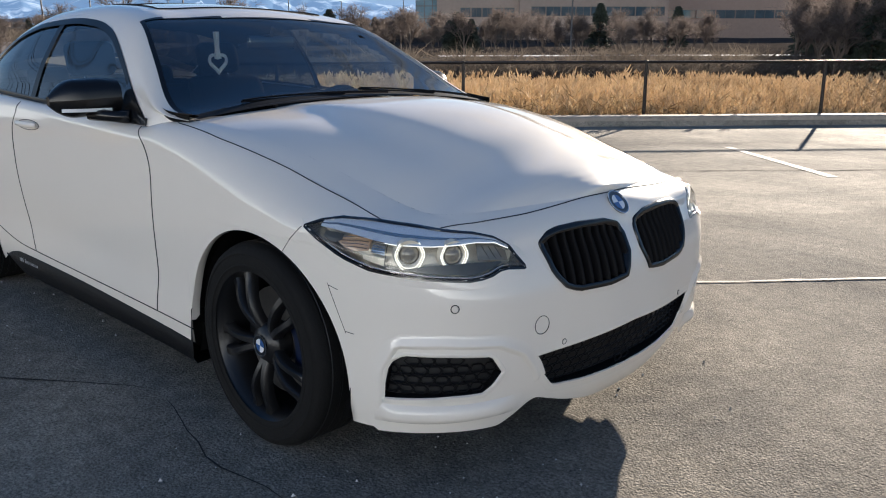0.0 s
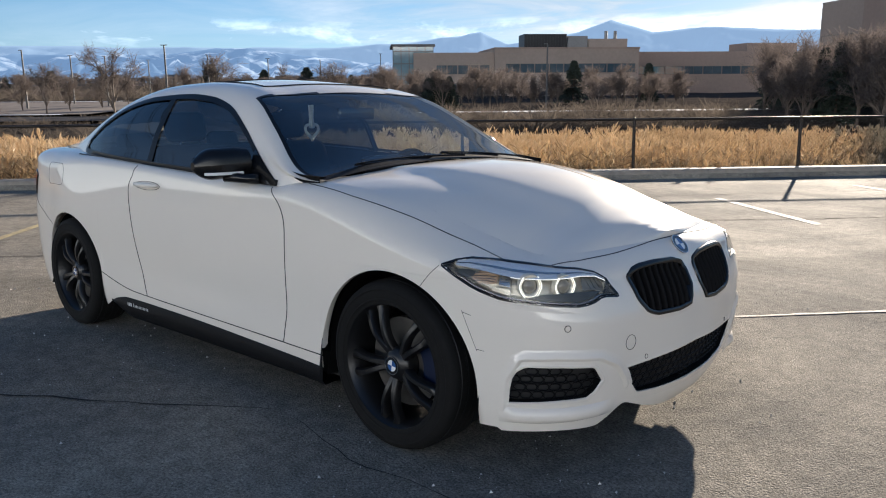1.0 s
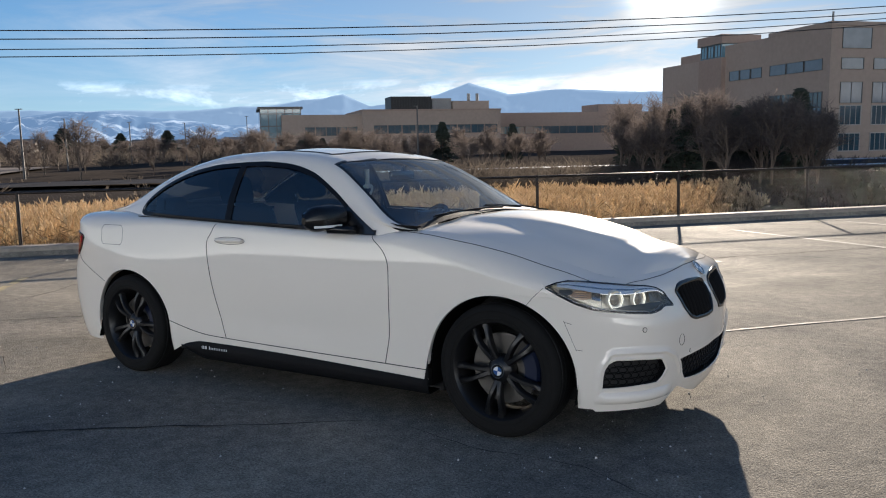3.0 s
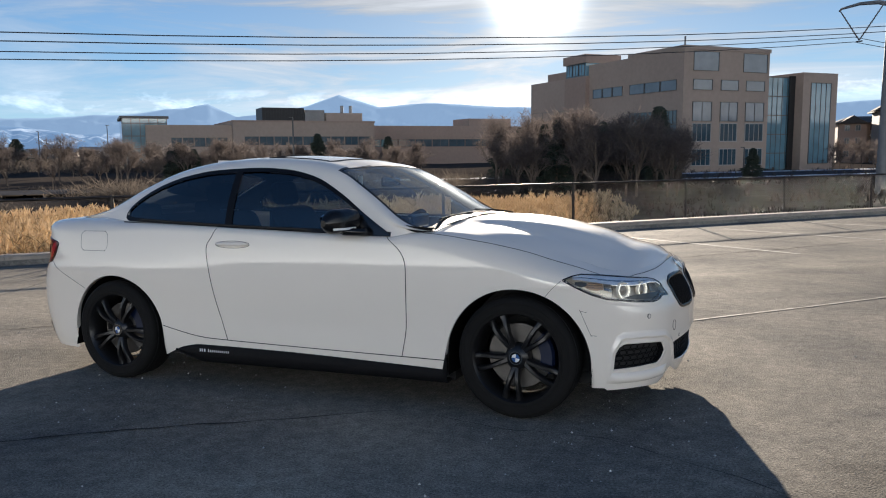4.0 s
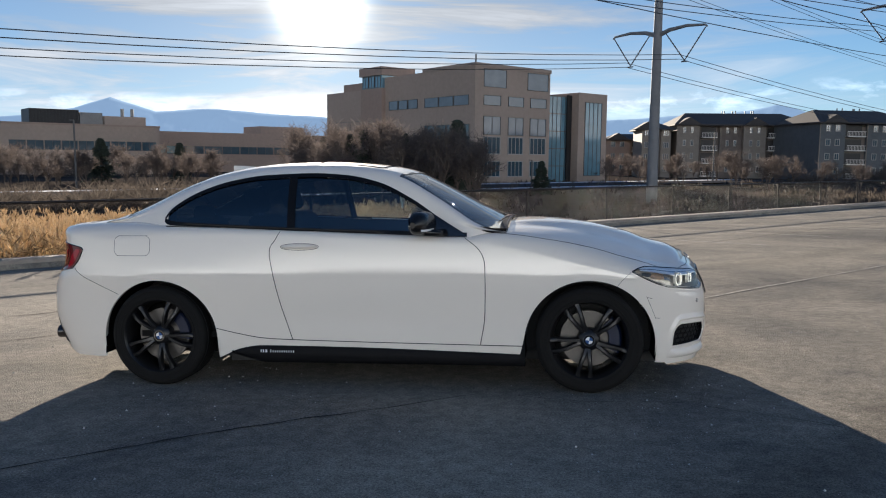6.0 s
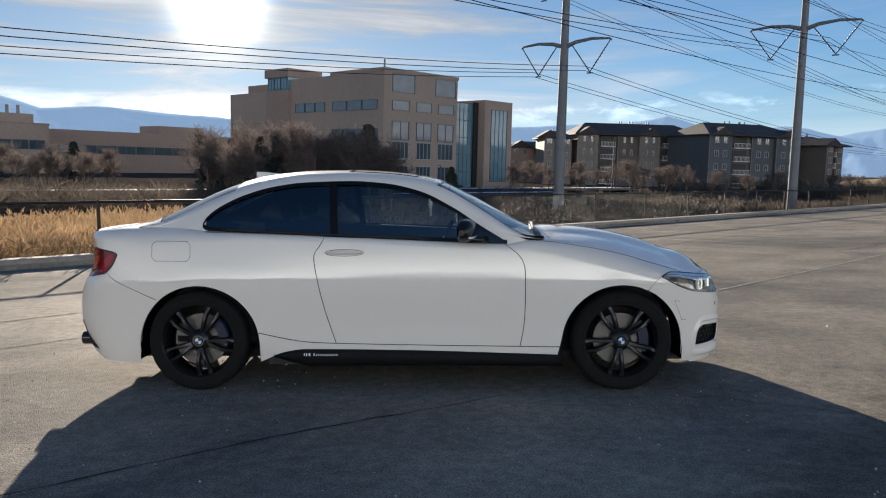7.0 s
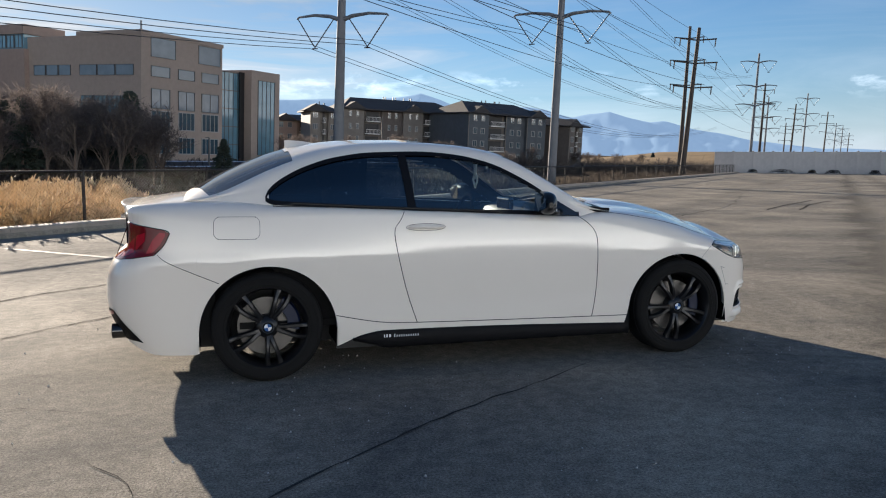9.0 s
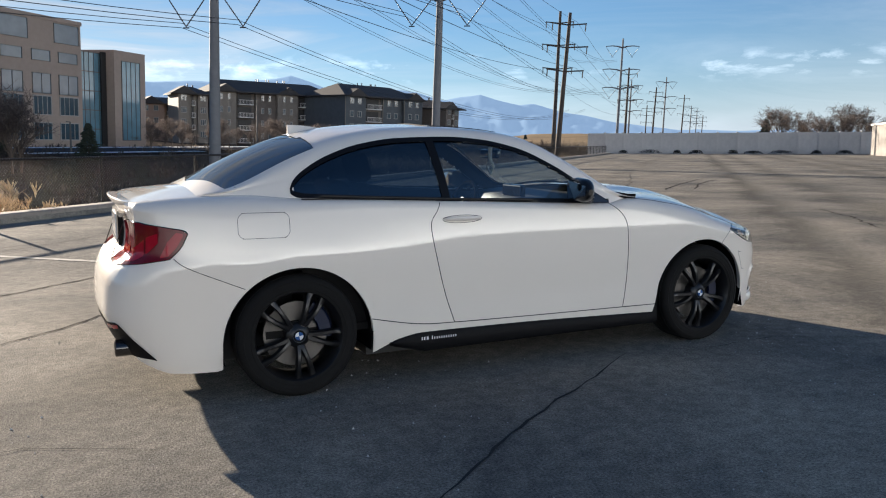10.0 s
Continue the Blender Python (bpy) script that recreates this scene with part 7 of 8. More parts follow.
for side in (-1, 1):
    for shape in (HEADLIGHT, KIDNEY, FOG, INTAKE):
        g = ring(shape, [(0.024, 0.0004), (0.018, 0.0011), (0.001, 0.0013)], side)
        if shape is INTAKE:
            g.f = [f for k, f in enumerate(g.f) if k % 54 != 26]
        fix_normals(g.make("opening_edge", M["paint"], car, smooth=True))
    # headlight
    lamp = ring(HEADLIGHT, [(0.0045, 0.0010), (0.0035, 0.0028), (0.0005, 0.0028), (-0.0005, 0.0005), (-0.0008, -0.006)], side).make("headlight", M["gloss"], car, "clear headlight with two lit rings", smooth=True, angle=50)
    fix_normals(lamp)
    fix_normals(panel(HEADLIGHT, -0.055, side).make("lamp_housing", M["lampgrey"], lamp, smooth=True))
    fix_normals(ring(HEADLIGHT, [(-0.004, -0.004), (-0.006, -0.055)], side).make("lamp_wall", M["lampsilver"], lamp, smooth=True))
    # silver brow over the lamps with a lit lower edge
    drop = [(0.805, 0.010), (0.812, 0.022), (0.835, 0.033), (0.848, 0.036), (0.865, 0.032), (0.880, 0.025), (0.905, 0.010), (0.911, 0.006)]
    along = [0.807 + 0.103 * k / 26 for k in range(27)]
    brow = ([(s, lin(HEADLIGHT[1], s) - lin(drop, s)) for s in along], [(s, lin(HEADLIGHT[1], s) - 0.001) for s in along])
    fix_normals(panel(brow, -0.003, side).make("brow_strip", M["brow"], lamp, smooth=True))
    fix_normals(panel(([(s, z + lin(drop, s) * 0.42) for s, z in brow[0]], [(s, z + lin(drop, s) * 0.58) for s, z in brow[0]]), -0.0015, side, nrow=2).make("brow_crease", M["lampsilver"], lamp, smooth=True))
    line_on([(s, z - 0.001) for s, z in brow[0] if s > 0.842], 0.0012, side, -0.003, 40).make("brow_light", M["browglow"], lamp, "lit white strip under the brow", smooth=True)
    line_on([(s, lin(HEADLIGHT[0], s) + 0.006) for s in [0.812 + 0.094 * k / 24 for k in range(25)]], 0.0017, side, -0.006, 60).make("lower_trim", M["chrome"], lamp, smooth=True)
    # pale side bowl with a ribbed amber turn lamp and a dark corner facet
    corner = ([(0.809, 0.702), (0.815, 0.689), (0.8195, 0.697)], [(0.809, 0.716), (0.815, 0.716), (0.8195, 0.712)])
    fix_normals(panel(corner, -0.018, side, ncol=5, nrow=3).make("corner_facet", M["lampfloor"], lamp))
    am = ([(0.8175, 0.692), (0.821, 0.677), (0.828, 0.670), (0.8345, 0.676)], [(0.8175, 0.698), (0.821, 0.711), (0.828, 0.712), (0.8345, 0.704)])
    fix_normals(panel(am, -0.022, side, ncol=8, nrow=5).make("amber_reflector", M["amber"], lamp, smooth=True))
    for k in range(4):
        zr = 0.680 + 0.008 * k
        line_on([(0.8195, zr + 0.001), (0.827, zr + 0.003), (0.8335, zr + 0.001)], 0.0011, side, -0.020, 10).make("lens_rib", M["lampsilver"] if k % 2 else M["lampfloor"], lamp)
    ribbed = ([(0.8355, 0.672), (0.8425, 0.664)], [(0.8355, 0.703), (0.8425, 0.700)])
    fix_normals(panel(ribbed, -0.026, side, ncol=3, nrow=3).make("side_reflector", M["lampsilver"], lamp))
    for k in range(5):
        zr = 0.671 + 0.0065 * k
        line_on([(0.8355, zr + 0.003), (0.8425, zr)], 0.0009, side, -0.024, 4).make("lens_rib", M["lampdark"], lamp)
    lowbowl = ([(0.831, 0.651), (0.8425, 0.636)], [(0.831, 0.664), (0.8425, 0.657)])
    fix_normals(panel(lowbowl, -0.026, side, ncol=3, nrow=3).make("side_reflector", M["lampgrey"], lamp))
    line_on([(0.8432, 0.705), (0.8436, 0.670), (0.8428, 0.640)], 0.0012, side, -0.022, 12).make("lamp_divider", M["lampfloor"], lamp)
    for za, zb, sa, sb in ((0.648, 0.661, 0.8476, 0.8505),):
        line_on([(sa, za), (sa, zb), (sb, zb), (sb, za), (sa, za)], 0.0008, side, -0.030, 20).make("inspection_mark", M["lampfloor"], lamp)
    # deep shade painted as a dark floor panel, and brownish nose bezel
    floor_ = ([(s, lin(HEADLIGHT[0], s) + 0.009) for s in (0.851, 0.865, 0.888, 0.897, 0.906)], [(0.851, 0.630), (0.865, 0.642), (0.888, 0.643), (0.897, 0.640), (0.906, 0.637)])
    fix_normals(panel(floor_, -0.020, side, ncol=14, nrow=4).make("lamp_floor", M["lampfloor"], lamp, smooth=True))
    nose_bezel = ([(0.8925, 0.645), (0.902, 0.641), (0.911, 0.634)], [(0.8925, 0.694), (0.902, 0.688), (0.911, 0.660)])
    fix_normals(panel(nose_bezel, -0.026, side, ncol=6, nrow=4).make("dark_bezel", M["lampdark"], lamp))
    # slanting shadow lines on the bezel, drawn as thin dark tubes
    for sa in (0.8955, 0.8995, 0.9035):
        line_on([(sa, 0.684), (sa + 0.004, 0.645)], 0.0009, side, -0.0245, 6).make("bezel_groove", M["lampfloor"], lamp)
    for sc in (0.8550, 0.8785):
        zc = 0.669 if sc < 0.87 else 0.664
        c = sz(sc, zc, -0.030, side)
        nrm = (sz(sc, zc, 0.02, side) - c) + Vector((0.035, 0, 0))
        tilted_disc(c, nrm, [(0.0, 0.010), (0.010, 0.009), (0.020, 0.004), (0.026, -0.004), (0.029, -0.012)], M["lampglass"], "projector", lamp)
        # two lit bands, open at the top, one inside the other
        q = Matrix.Translation(c) @ Vector(nrm).to_track_quat("Z", "Y").to_matrix().to_4x4()
        for rad, tube, rise in ((0.0385, 0.0013, 0.008), (0.0330, 0.0008, 0.006)):
            pts = []
            for k in range(33):
                a = radians(130 + 280 * k / 32)
                rr = rad * (1 + 0.028 * math.cos(6 * a))
                pts.append(q @ Vector((rr * 0.98 * math.cos(a), rr * 1.07 * math.sin(a), rise)))
            Geo().tube(pts, tube, 6).make("daytime_ring", M["drl"], lamp, smooth=True)
        tilted_disc(c, nrm, [(0.027, 0.000), (0.031, 0.0035), (0.0385, 0.0055), (0.043, -0.01)], M["lampgrey"], "lamp_bezel", lamp)
    cover = face_out(panel(HEADLIGHT, 0.0015, side, ncol=36, nrow=10).make("lamp_cover", M["lens"], lamp, smooth=True), (1, side, 0))
    cover.visible_shadow = False
    # kidney grille
    kid = ring(KIDNEY, [(0.010, 0.0006), (0.008, 0.007), (-0.002, 0.008), (-0.008, 0.004), (-0.010, -0.03)], side).make("kidney_grille", M["mirrorcap"], car, "gloss black kidney grille", smooth=True, angle=50)
    fix_normals(kid)
    fix_normals(panel(KIDNEY, -0.05, side).make("grille_back", M["black"], kid))
    for k in range(10):
        s = 0.9345 + 0.0575 * k / 9.0
        a, b = lin(KIDNEY[0], s) + 0.004, lin(KIDNEY[1], s) - 0.004
        rows = []
        for j in range(9):
            z = a + (b - a) * j / 8
            ds = 0.0055 / OUT_LEN
            rows.append([sz(s - ds, z, -0.035, side), sz(s - ds, z, 0.000, side), sz(s, z, 0.006, side), sz(s + ds, z, 0.000, side), sz(s + ds, z, -0.035, side)])
        fix_normals(Geo().grid(rows).make("grille_slat", M["grille"], kid, smooth=True))
    # corner intake with white surround and hexagon mesh
    fog = ring(FOG, [(0.010, 0.0005), (0.008, 0.003), (-0.001, 0.002), (-0.004, -0.004)], side).make("corner_intake", M["paint"], car, "white-framed corner intake with black mesh", smooth=True, angle=60)
    fix_normals(fog)
    fix_normals(ring(FOG, [(-0.0038, -0.0035), (-0.0055, -0.036)], side).make("intake_wall", M["plastic"], fog, smooth=True))
    fix_normals(panel(FOG, -0.034, side).make("intake_back", M["black"], fog))
    ridge_keys = [(0.8395, 0.22), (0.8415, 0.36), (0.8500, 0.436), (0.872, 0.438), (0.900, 0.424), (0.914, 0.385), (0.9225, 0.325), (0.926, 0.285)]
    rows = []
    for i in range(41):
        k = i / 40 * (len(ridge_keys) - 1)
        j = min(int(k), len(ridge_keys) - 2)
        t = k - j
        s, z = (ridge_keys[j][q] + (ridge_keys[j + 1][q] - ridge_keys[j][q]) * t for q in (0, 1))
        ta = (ridge_keys[j + 1][0] - ridge_keys[j][0]) * OUT_LEN, ridge_keys[j + 1][1] - ridge_keys[j][1]
        l = math.hypot(*ta)
        nx, nz = -ta[1] / l, ta[0] / l
        e = math.sin(math.pi * i / 40) ** 0.3
        rows.append([sz(s + nx * d / OUT_LEN, z + nz * d, o * e + 0.0003, side) for d, o in ((0.030, 0.0), (0.014, 0.002), (0.003, 0.009), (-0.001, 0.0095), (-0.006, 0.006), (-0.012, 0.0), (-0.016, -0.001))])
    fix_normals(Geo().grid(rows).make("intake_ridge", M["paint"], car, smooth=True))
    # splitter blade under the intake
    rows = []
    for i in range(25):
        s = 0.8365 + (0.9165 - 0.8365) * i / 24
        e = min(1, i / 3, (24 - i) / 5)
        rows.append([sz(s, 0.262, 0.0005, side), sz(s, 0.252, 0.012 * e, side), sz(s, 0.228, 0.020 * e, side), sz(s, 0.215, 0.016 * e, side), sz(s, 0.205, 0.001, side)])
    fix_normals(Geo().grid(rows).make("splitter_blade", M["paint"], car, smooth=True))


def hexes(shape, side, size, out, s0, s1, parent):
    g = Geo()
    du, dz = size * 1.6, size * 1.05
    j = 0
    z = 0.22
    while z < 0.43:
        u = s0 * OUT_LEN + (du / 2 if j % 2 else 0)
        while u < s1 * OUT_LEN:
            s = u / OUT_LEN
            ref = s if s <= 1 else 2 - s
            if inside(shape, ref, z, 0.016):
                pts = []
                for k in range(7):
                    a = math.pi / 3 * k
                    pts.append(sz((u + size * 0.92 * math.cos(a)) / OUT_LEN, z + size * 0.52 * math.sin(a), out, side))
                g.tube(pts, 0.0028, 4, cap=False)
            u += du
        z += dz
        j += 1
    return g.make("intake_mesh", M["plastic"], parent)


for side in (-1, 1):
    hexes(FOG, side, 0.026, -0.022, 0.842, 0.905, car)
lower = Geo()
for side in (-1, 1):
    g = ring(INTAKE, [(0.008, 0.0005), (0.006, 0.002), (-0.001, 0.001), (-0.003, -0.004)], side)
    # leave the centre line open
    keep = [f for k, f in enumerate(g.f) if k % 54 != 26]
    g.f = keep
    lower.add(g.v, g.f)
intake = fix_normals(lower.make("lower_intake", M["paint"], car, "wide lower intake with black mesh", smooth=True, angle=60))
for side in (-1, 1):
    fix_normals(panel(INTAKE, -0.045, side).make("intake_back", M["black"], intake))
for side in (-1, 1):
    g = ring(INTAKE, [(-0.0025, -0.0035), (-0.003, -0.075)], side)
    g.f = [f for k, f in enumerate(g.f) if k % 54 != 26]
    fix_normals(g.make("intake_wall", M["plastic"], intake, smooth=True))
Geo().box(1.86, -0.46, 0.215, 2.03, 0.46, 0.385).make("intake_duct", M["black"], intake)
hexes(INTAKE, -1, 0.024, -0.020, 0.925, 2 - 0.925, intake)
roundel(sz(1.0, 0.729, 0.001), (0.75, 0, 0.66), 0.041, car)
for side in (-1, 1):
    for s, z, r in ((0.8775, 0.535, 0.012), (0.9413, 0.383, 0.009)):
        c = sz(s, z, 0.0, side)
        nrm = sz(s, z, 0.02, side) - c
        tilted_disc(c, nrm, [(r, 0.0005), (r * 0.86, 0.0022), (r * 0.8, 0.0008)], M["seam"], "sensor_ring", car, 20)
        tilted_disc(c, nrm, [(0, 0.0028), (r * 0.6, 0.0026), (r * 0.66, 0.0012)], M["paint"], "parking_sensor", car, 20)
c = sz(0.9256, 0.451, 0.0)
tilted_disc(c, sz(0.9256, 0.451, 0.02) - c, [(0.027, 0.0002), (0.0265, 0.0014), (0.0255, 0.0014), (0.025, 0.0002)], M["seam"], "towing_eye_gap", car, 28)

# ---- tail ----
TAIL = ([(0.062, 0.708), (0.080, 0.702), (0.110, 0.708), (0.140, 0.722), (0.168, 0.746), (0.178, 0.800), (0.1832, 0.862)],
        [(0.062, 0.905), (0.092, 0.918), (0.134, 0.916), (0.160, 0.900), (0.178, 0.884), (0.1822, 0.876), (0.1832, 0.866)])
for side in (-1, 1):
    tl = fix_normals(panel(TAIL, 0.006, side, ncol=30, nrow=12).make("tail_light", M["reddark"], car, "red L-shaped tail light", smooth=True))
    fix_normals(ring(TAIL, [(0.004, 0.0004), (0.002, 0.004), (-0.001, 0.0062)], side).make("lens_rim", M["gloss"], tl, smooth=True))
    for lo, up, m, out in (([(0.160, 0.752), (0.167, 0.760), (0.174, 0.800), (0.1795, 0.852)], [(0.160, 0.760), (0.167, 0.832), (0.174, 0.872), (0.1795, 0.868)], M["red"], 0.0078),
                           ([(0.108, 0.722), (0.130, 0.732), (0.146, 0.770), (0.158, 0.822)], [(0.108, 0.772), (0.130, 0.800), (0.146, 0.850), (0.158, 0.868)], M["red"], 0.0074),
                           ([(0.066, 0.716), (0.085, 0.714), (0.104, 0.716)], [(0.066, 0.790), (0.085, 0.794), (0.104, 0.792)], M["orangelens"], 0.0076),
                           ([(0.066, 0.822), (0.078, 0.822)], [(0.066, 0.862), (0.078, 0.864)], M["redclear"], 0.0074)):
        fix_normals(panel((lo, up), out, side, ncol=14, nrow=5).make("lens_bar", m, tl, smooth=True))
    # dark diffuser corner with reflector
    dif = ([(0.0, 0.262), (0.05, 0.262), (0.10, 0.262), (0.148, 0.250), (0.152, 0.246)], [(0.0, 0.392), (0.05, 0.396), (0.085, 0.405), (0.112, 0.425), (0.152, 0.250)])
    fix_normals(panel(dif, 0.004, side, ncol=24, nrow=6).make("rear_diffuser", M["plastic"], car, "black plastic rear diffuser", smooth=True))
    rf = ([(0.085, 0.380), (0.100, 0.384), (0.113, 0.394)], [(0.085, 0.399), (0.100, 0.405), (0.1135, 0.415)])
    fix_normals(panel(rf, 0.007, side, ncol=6, nrow=2).make("rear_reflector", M["red"], car))
    px, py, pz = -2.11, 0.585 * side, 0.290
    pipe = Geo().lathe([(0.036, -0.05), (0.036, -0.095), (0.043, -0.092), (0.043, 0.10), (0.036, 0.10)], 20, "x", (px, py, pz))
    pipe.make("exhaust_pipe", M["gloss"], car, "black exhaust tip", smooth=True, angle=40)
# number plate and recess on the boot lid, lettering as bars
fix_normals(Geo().box(-2.150, -0.155, 0.775, -2.142, 0.155, 0.925).make("number_plate", M["white"], car, "plain white number plate"))
fix_normals(Geo().box(-2.142, -0.23, 0.76, -2.112, 0.23, 0.94).make("plate_recess", M["plastic"], car))
bars = Geo()
for k in range(5):
    bars.box(-2.146, -0.47 + 0.033 * k, 0.93, -2.122, -0.447 + 0.033 * k, 0.952)
bars.make("boot_lettering", M["chrome"], car, "small chrome lettering bars")
# shark fin aerial
rows = []
for i in range(11):
    t = i / 10
    x = -1.16 + 0.20 * t
    h = 0.060 * (1 - t) ** 0.9
    zr = cabin_point(x, 1.0).z - 0.004
    w = 0.030 * math.sin(math.pi * (0.12 + 0.85 * t)) + 0.004
    rows.append([(x, -w, zr), (x, -w * 0.55, zr + h * 0.4), (x, -0.006, zr + h * 0.96), (x, 0.006, zr + h * 0.96), (x, w * 0.55, zr + h * 0.4), (x, w, zr)])
g = Geo().grid(rows)
g.add(rows[0], [(0, 1, 2, 3, 4, 5)])
fix_normals(g.make("roof_aerial", M["paint"], car, "white shark-fin aerial", smooth=True, angle=40))
# sunroof panel gap
loop = []
for x, u in ((0.03, 0.66), (0.05, 1.0), (0.03, 1.34), (-0.42, 1.34), (-0.42, 0.66), (0.03, 0.66)):
    loop.append((x, u))
pts = []
for (xa, ua), (xb, ub) in zip(loop, loop[1:]):
    for k in range(12):
        x, u = xa + (xb - xa) * k / 12, ua + (ub - ua) * k / 12
        p = cabin_point(x, u if u <= 1 else 2 - u, 0.0005)
        pts.append((p.x, -p.y if u <= 1 else p.y, p.z))
pts.append(pts[0])
Geo().tube(pts, 0.0045, 4).make("sunroof_gap", M["seam"], car)

# wipers and cowl
rows = []
for j in range(-16, 17):
    u = 1 - 0.48 * abs(j) / 16
    sg = 1 if j > 0 else -1
    p, q = cabin_point(0.815, u), cabin_point(0.858, u)
    rows.append([(p.x, p.y * sg, p.z + 0.001), (0.85, q.y * sg, q.z + 0.001), (0.861, q.y * sg, q.z - 0.002)])
fix_normals(Geo().grid(rows).make("cowl", M["plastic"], car, smooth=True))
for y0, y1 in ((0.12, -0.52), (0.60, 0.02)):
    def on_glass(y, x):
        lo, hi = 0.5, 1.0
        for _ in range(24):
            m_ = (lo + hi) / 2
            if cabin_point(x, m_).y > abs(y):
                lo = m_
            else:
                hi = m_
        return cabin_point(x, lo).z
    pts = [(0.865 - 0.055 * t, y0 + (y1 - y0) * t, on_glass(y0 + (y1 - y0) * t, 0.855 - 0.05 * t) + 0.012) for t in [k / 10 for k in range(11)]]
    w = Geo().tube(pts, [0.006 - 0.003 * k / 10 for k in range(11)], 6)
    w.tube([(pts[3][0] - 0.02, pts[3][1], pts[3][2] - 0.006), (pts[10][0] - 0.012, pts[10][1], pts[10][2] - 0.006)], 0.004, 4)
    w.make("wiper", M["grille"], car)


# ---- wheels ----
def build_wheel():
    wheel = new("wheel")
    prof = [(0.232, -0.108), (0.262, -0.114), (0.292, -0.111), (0.309, -0.100), (0.316, -0.082), (0.318, -0.05), (0.318, 0.05), (0.316, 0.082), (0.309, 0.100), (0.292, 0.111), (0.262, 0.114), (0.232, 0.108)]
    tyre = Geo().lathe(prof, 72, "y").make("tyre", M["tyre"], wheel, smooth=True, angle=50)
    g = Geo()
    for k in range(5):
        yy = -0.07 + 0.035 * k
        g.lathe([(0.3186, yy - 0.004), (0.3155, yy), (0.3186, yy + 0.004)], 72, "y")
    g.make("tread_groove", M["black"], tyre)
    ridge_ = Geo()
    for r in (0.250, 0.286):
        ridge_.lathe([(r - 0.004, -0.1125), (r, -0.1155), (r + 0.004, -0.1125)], 72, "y")
    ridge_.make("sidewall_ring", M["tyre"], tyre, smooth=True)
    rim = Geo().lathe([(0.238, -0.108), (0.240, -0.104), (0.234, -0.098), (0.226, -0.085), (0.216, -0.06), (0.205, 0.0), (0.215, 0.08), (0.236, 0.105)], 64, "y").make("rim", M["rim"], wheel, smooth=True, angle=40)
    hub = Geo().lathe([(0.0, -0.090), (0.034, -0.090), (0.040, -0.086), (0.060, -0.076), (0.066, -0.066), (0.066, -0.02), (0.0, -0.02)], 40, "y")
    hub.make("hub", M["rim"], rim, smooth=True, angle=35)
    spoke = Geo()
    for sgn in (-1, 1):
        rows = []
        for i in range(9):
            t = i / 8
            r = 0.046 + 0.182 * t
            ang = sgn * (0.20 + 0.055 * math.sin(math.pi * t) - 0.005 * t) * (0.62 + 0.38 * t) - sgn * 0.04 * t
            y = -0.074 - 0.020 * math.sin(math.pi * min(1, t * 1.1)) + 0.004 * t - 0.012 * t
            w = 0.0165 - 0.004 * math.sin(math.pi * t) + 0.006 * max(0, t - 0.75) * 4 * 0.5
            c = Vector((math.sin(ang) * r, y, math.cos(ang) * r))
            side_ = Vector((math.cos(ang), 0, -math.sin(ang)))
            rows.append([c - side_ * w + Vector((0, 0.030, 0)), c - side_ * w * 0.95 + Vector((0, 0.004, 0)), c - side_ * w * 0.55 - Vector((0, 0.003, 0)), c + side_ * w * 0.55 - Vector((0, 0.003, 0)), c + side_ * w * 0.95 + Vector((0, 0.004, 0)), c + side_ * w + Vector((0, 0.030, 0))])
        spoke.grid(rows)
    sm = spoke.mesh("spoke", M["rim"], True, 45)
    bm = bmesh.new()
    bm.from_mesh(sm)
    bmesh.ops.recalc_face_normals(bm, faces=bm.faces)
    bm.to_mesh(sm)
    bm.free()
    for k in range(5):
        o = new("spoke", sm)
        o.parent = rim
        o.rotation_euler = (0, math.pi * 2 * k / 5 + math.pi, 0)
    for k in range(5):
        a = 2 * math.pi * k / 5 + 0.63
        Geo().lathe([(0.0, -0.080), (0.009, -0.080), (0.010, -0.066)], 8, "y", (0.052 * math.sin(a), 0, 0.052 * math.cos(a))).make("wheel_bolt", M["steel"], rim)
    roundel(Vector((0, -0.090, 0)), (0, -1, 0), 0.034, wheel)
    Geo().lathe([(0.07, -0.022), (0.168, -0.022), (0.168, 0.004), (0.07, 0.004)], 48, "y").make("brake_disc", M["steel"], wheel, smooth=True, angle=40)
    g = Geo()
    rows = []
    for i in range(13):
        a = radians(38 + 70 * i / 12)
        rows.append([(r * math.sin(a), y, r * math.cos(a)) for r, y in ((0.115, -0.036), (0.120, -0.050), (0.180, -0.050), (0.192, -0.038), (0.192, 0.02), (0.115, 0.02))])
    g.grid(rows)
    g.add(rows[0], [tuple(range(6))])
    g.add(rows[-1], [tuple(range(6))])
    fix_normals(g.make("brake_caliper", M["caliper"], wheel, "blue brake caliper", smooth=True, angle=35))
    return wheel


first = build_wheel()
first.parent = car
PLACES = [(1.345, -0.752, 0.318, 0, 8), (-1.345, -0.757, 0.318, 0, -9), (1.345, 0.752, 0.318, 180, 20), (-1.345, 0.757, 0.318, 180, 50)]
x, y, z, yaw, spin = PLACES[0]
first.matrix_basis = pose(x, y, z, 0, spin, yaw)
for x, y, z, yaw, spin in PLACES[1:]:
    copy_thing(first, pose(x, y, z, 0, 0, yaw) @ pose(0, 0, 0, 0, spin, 0))

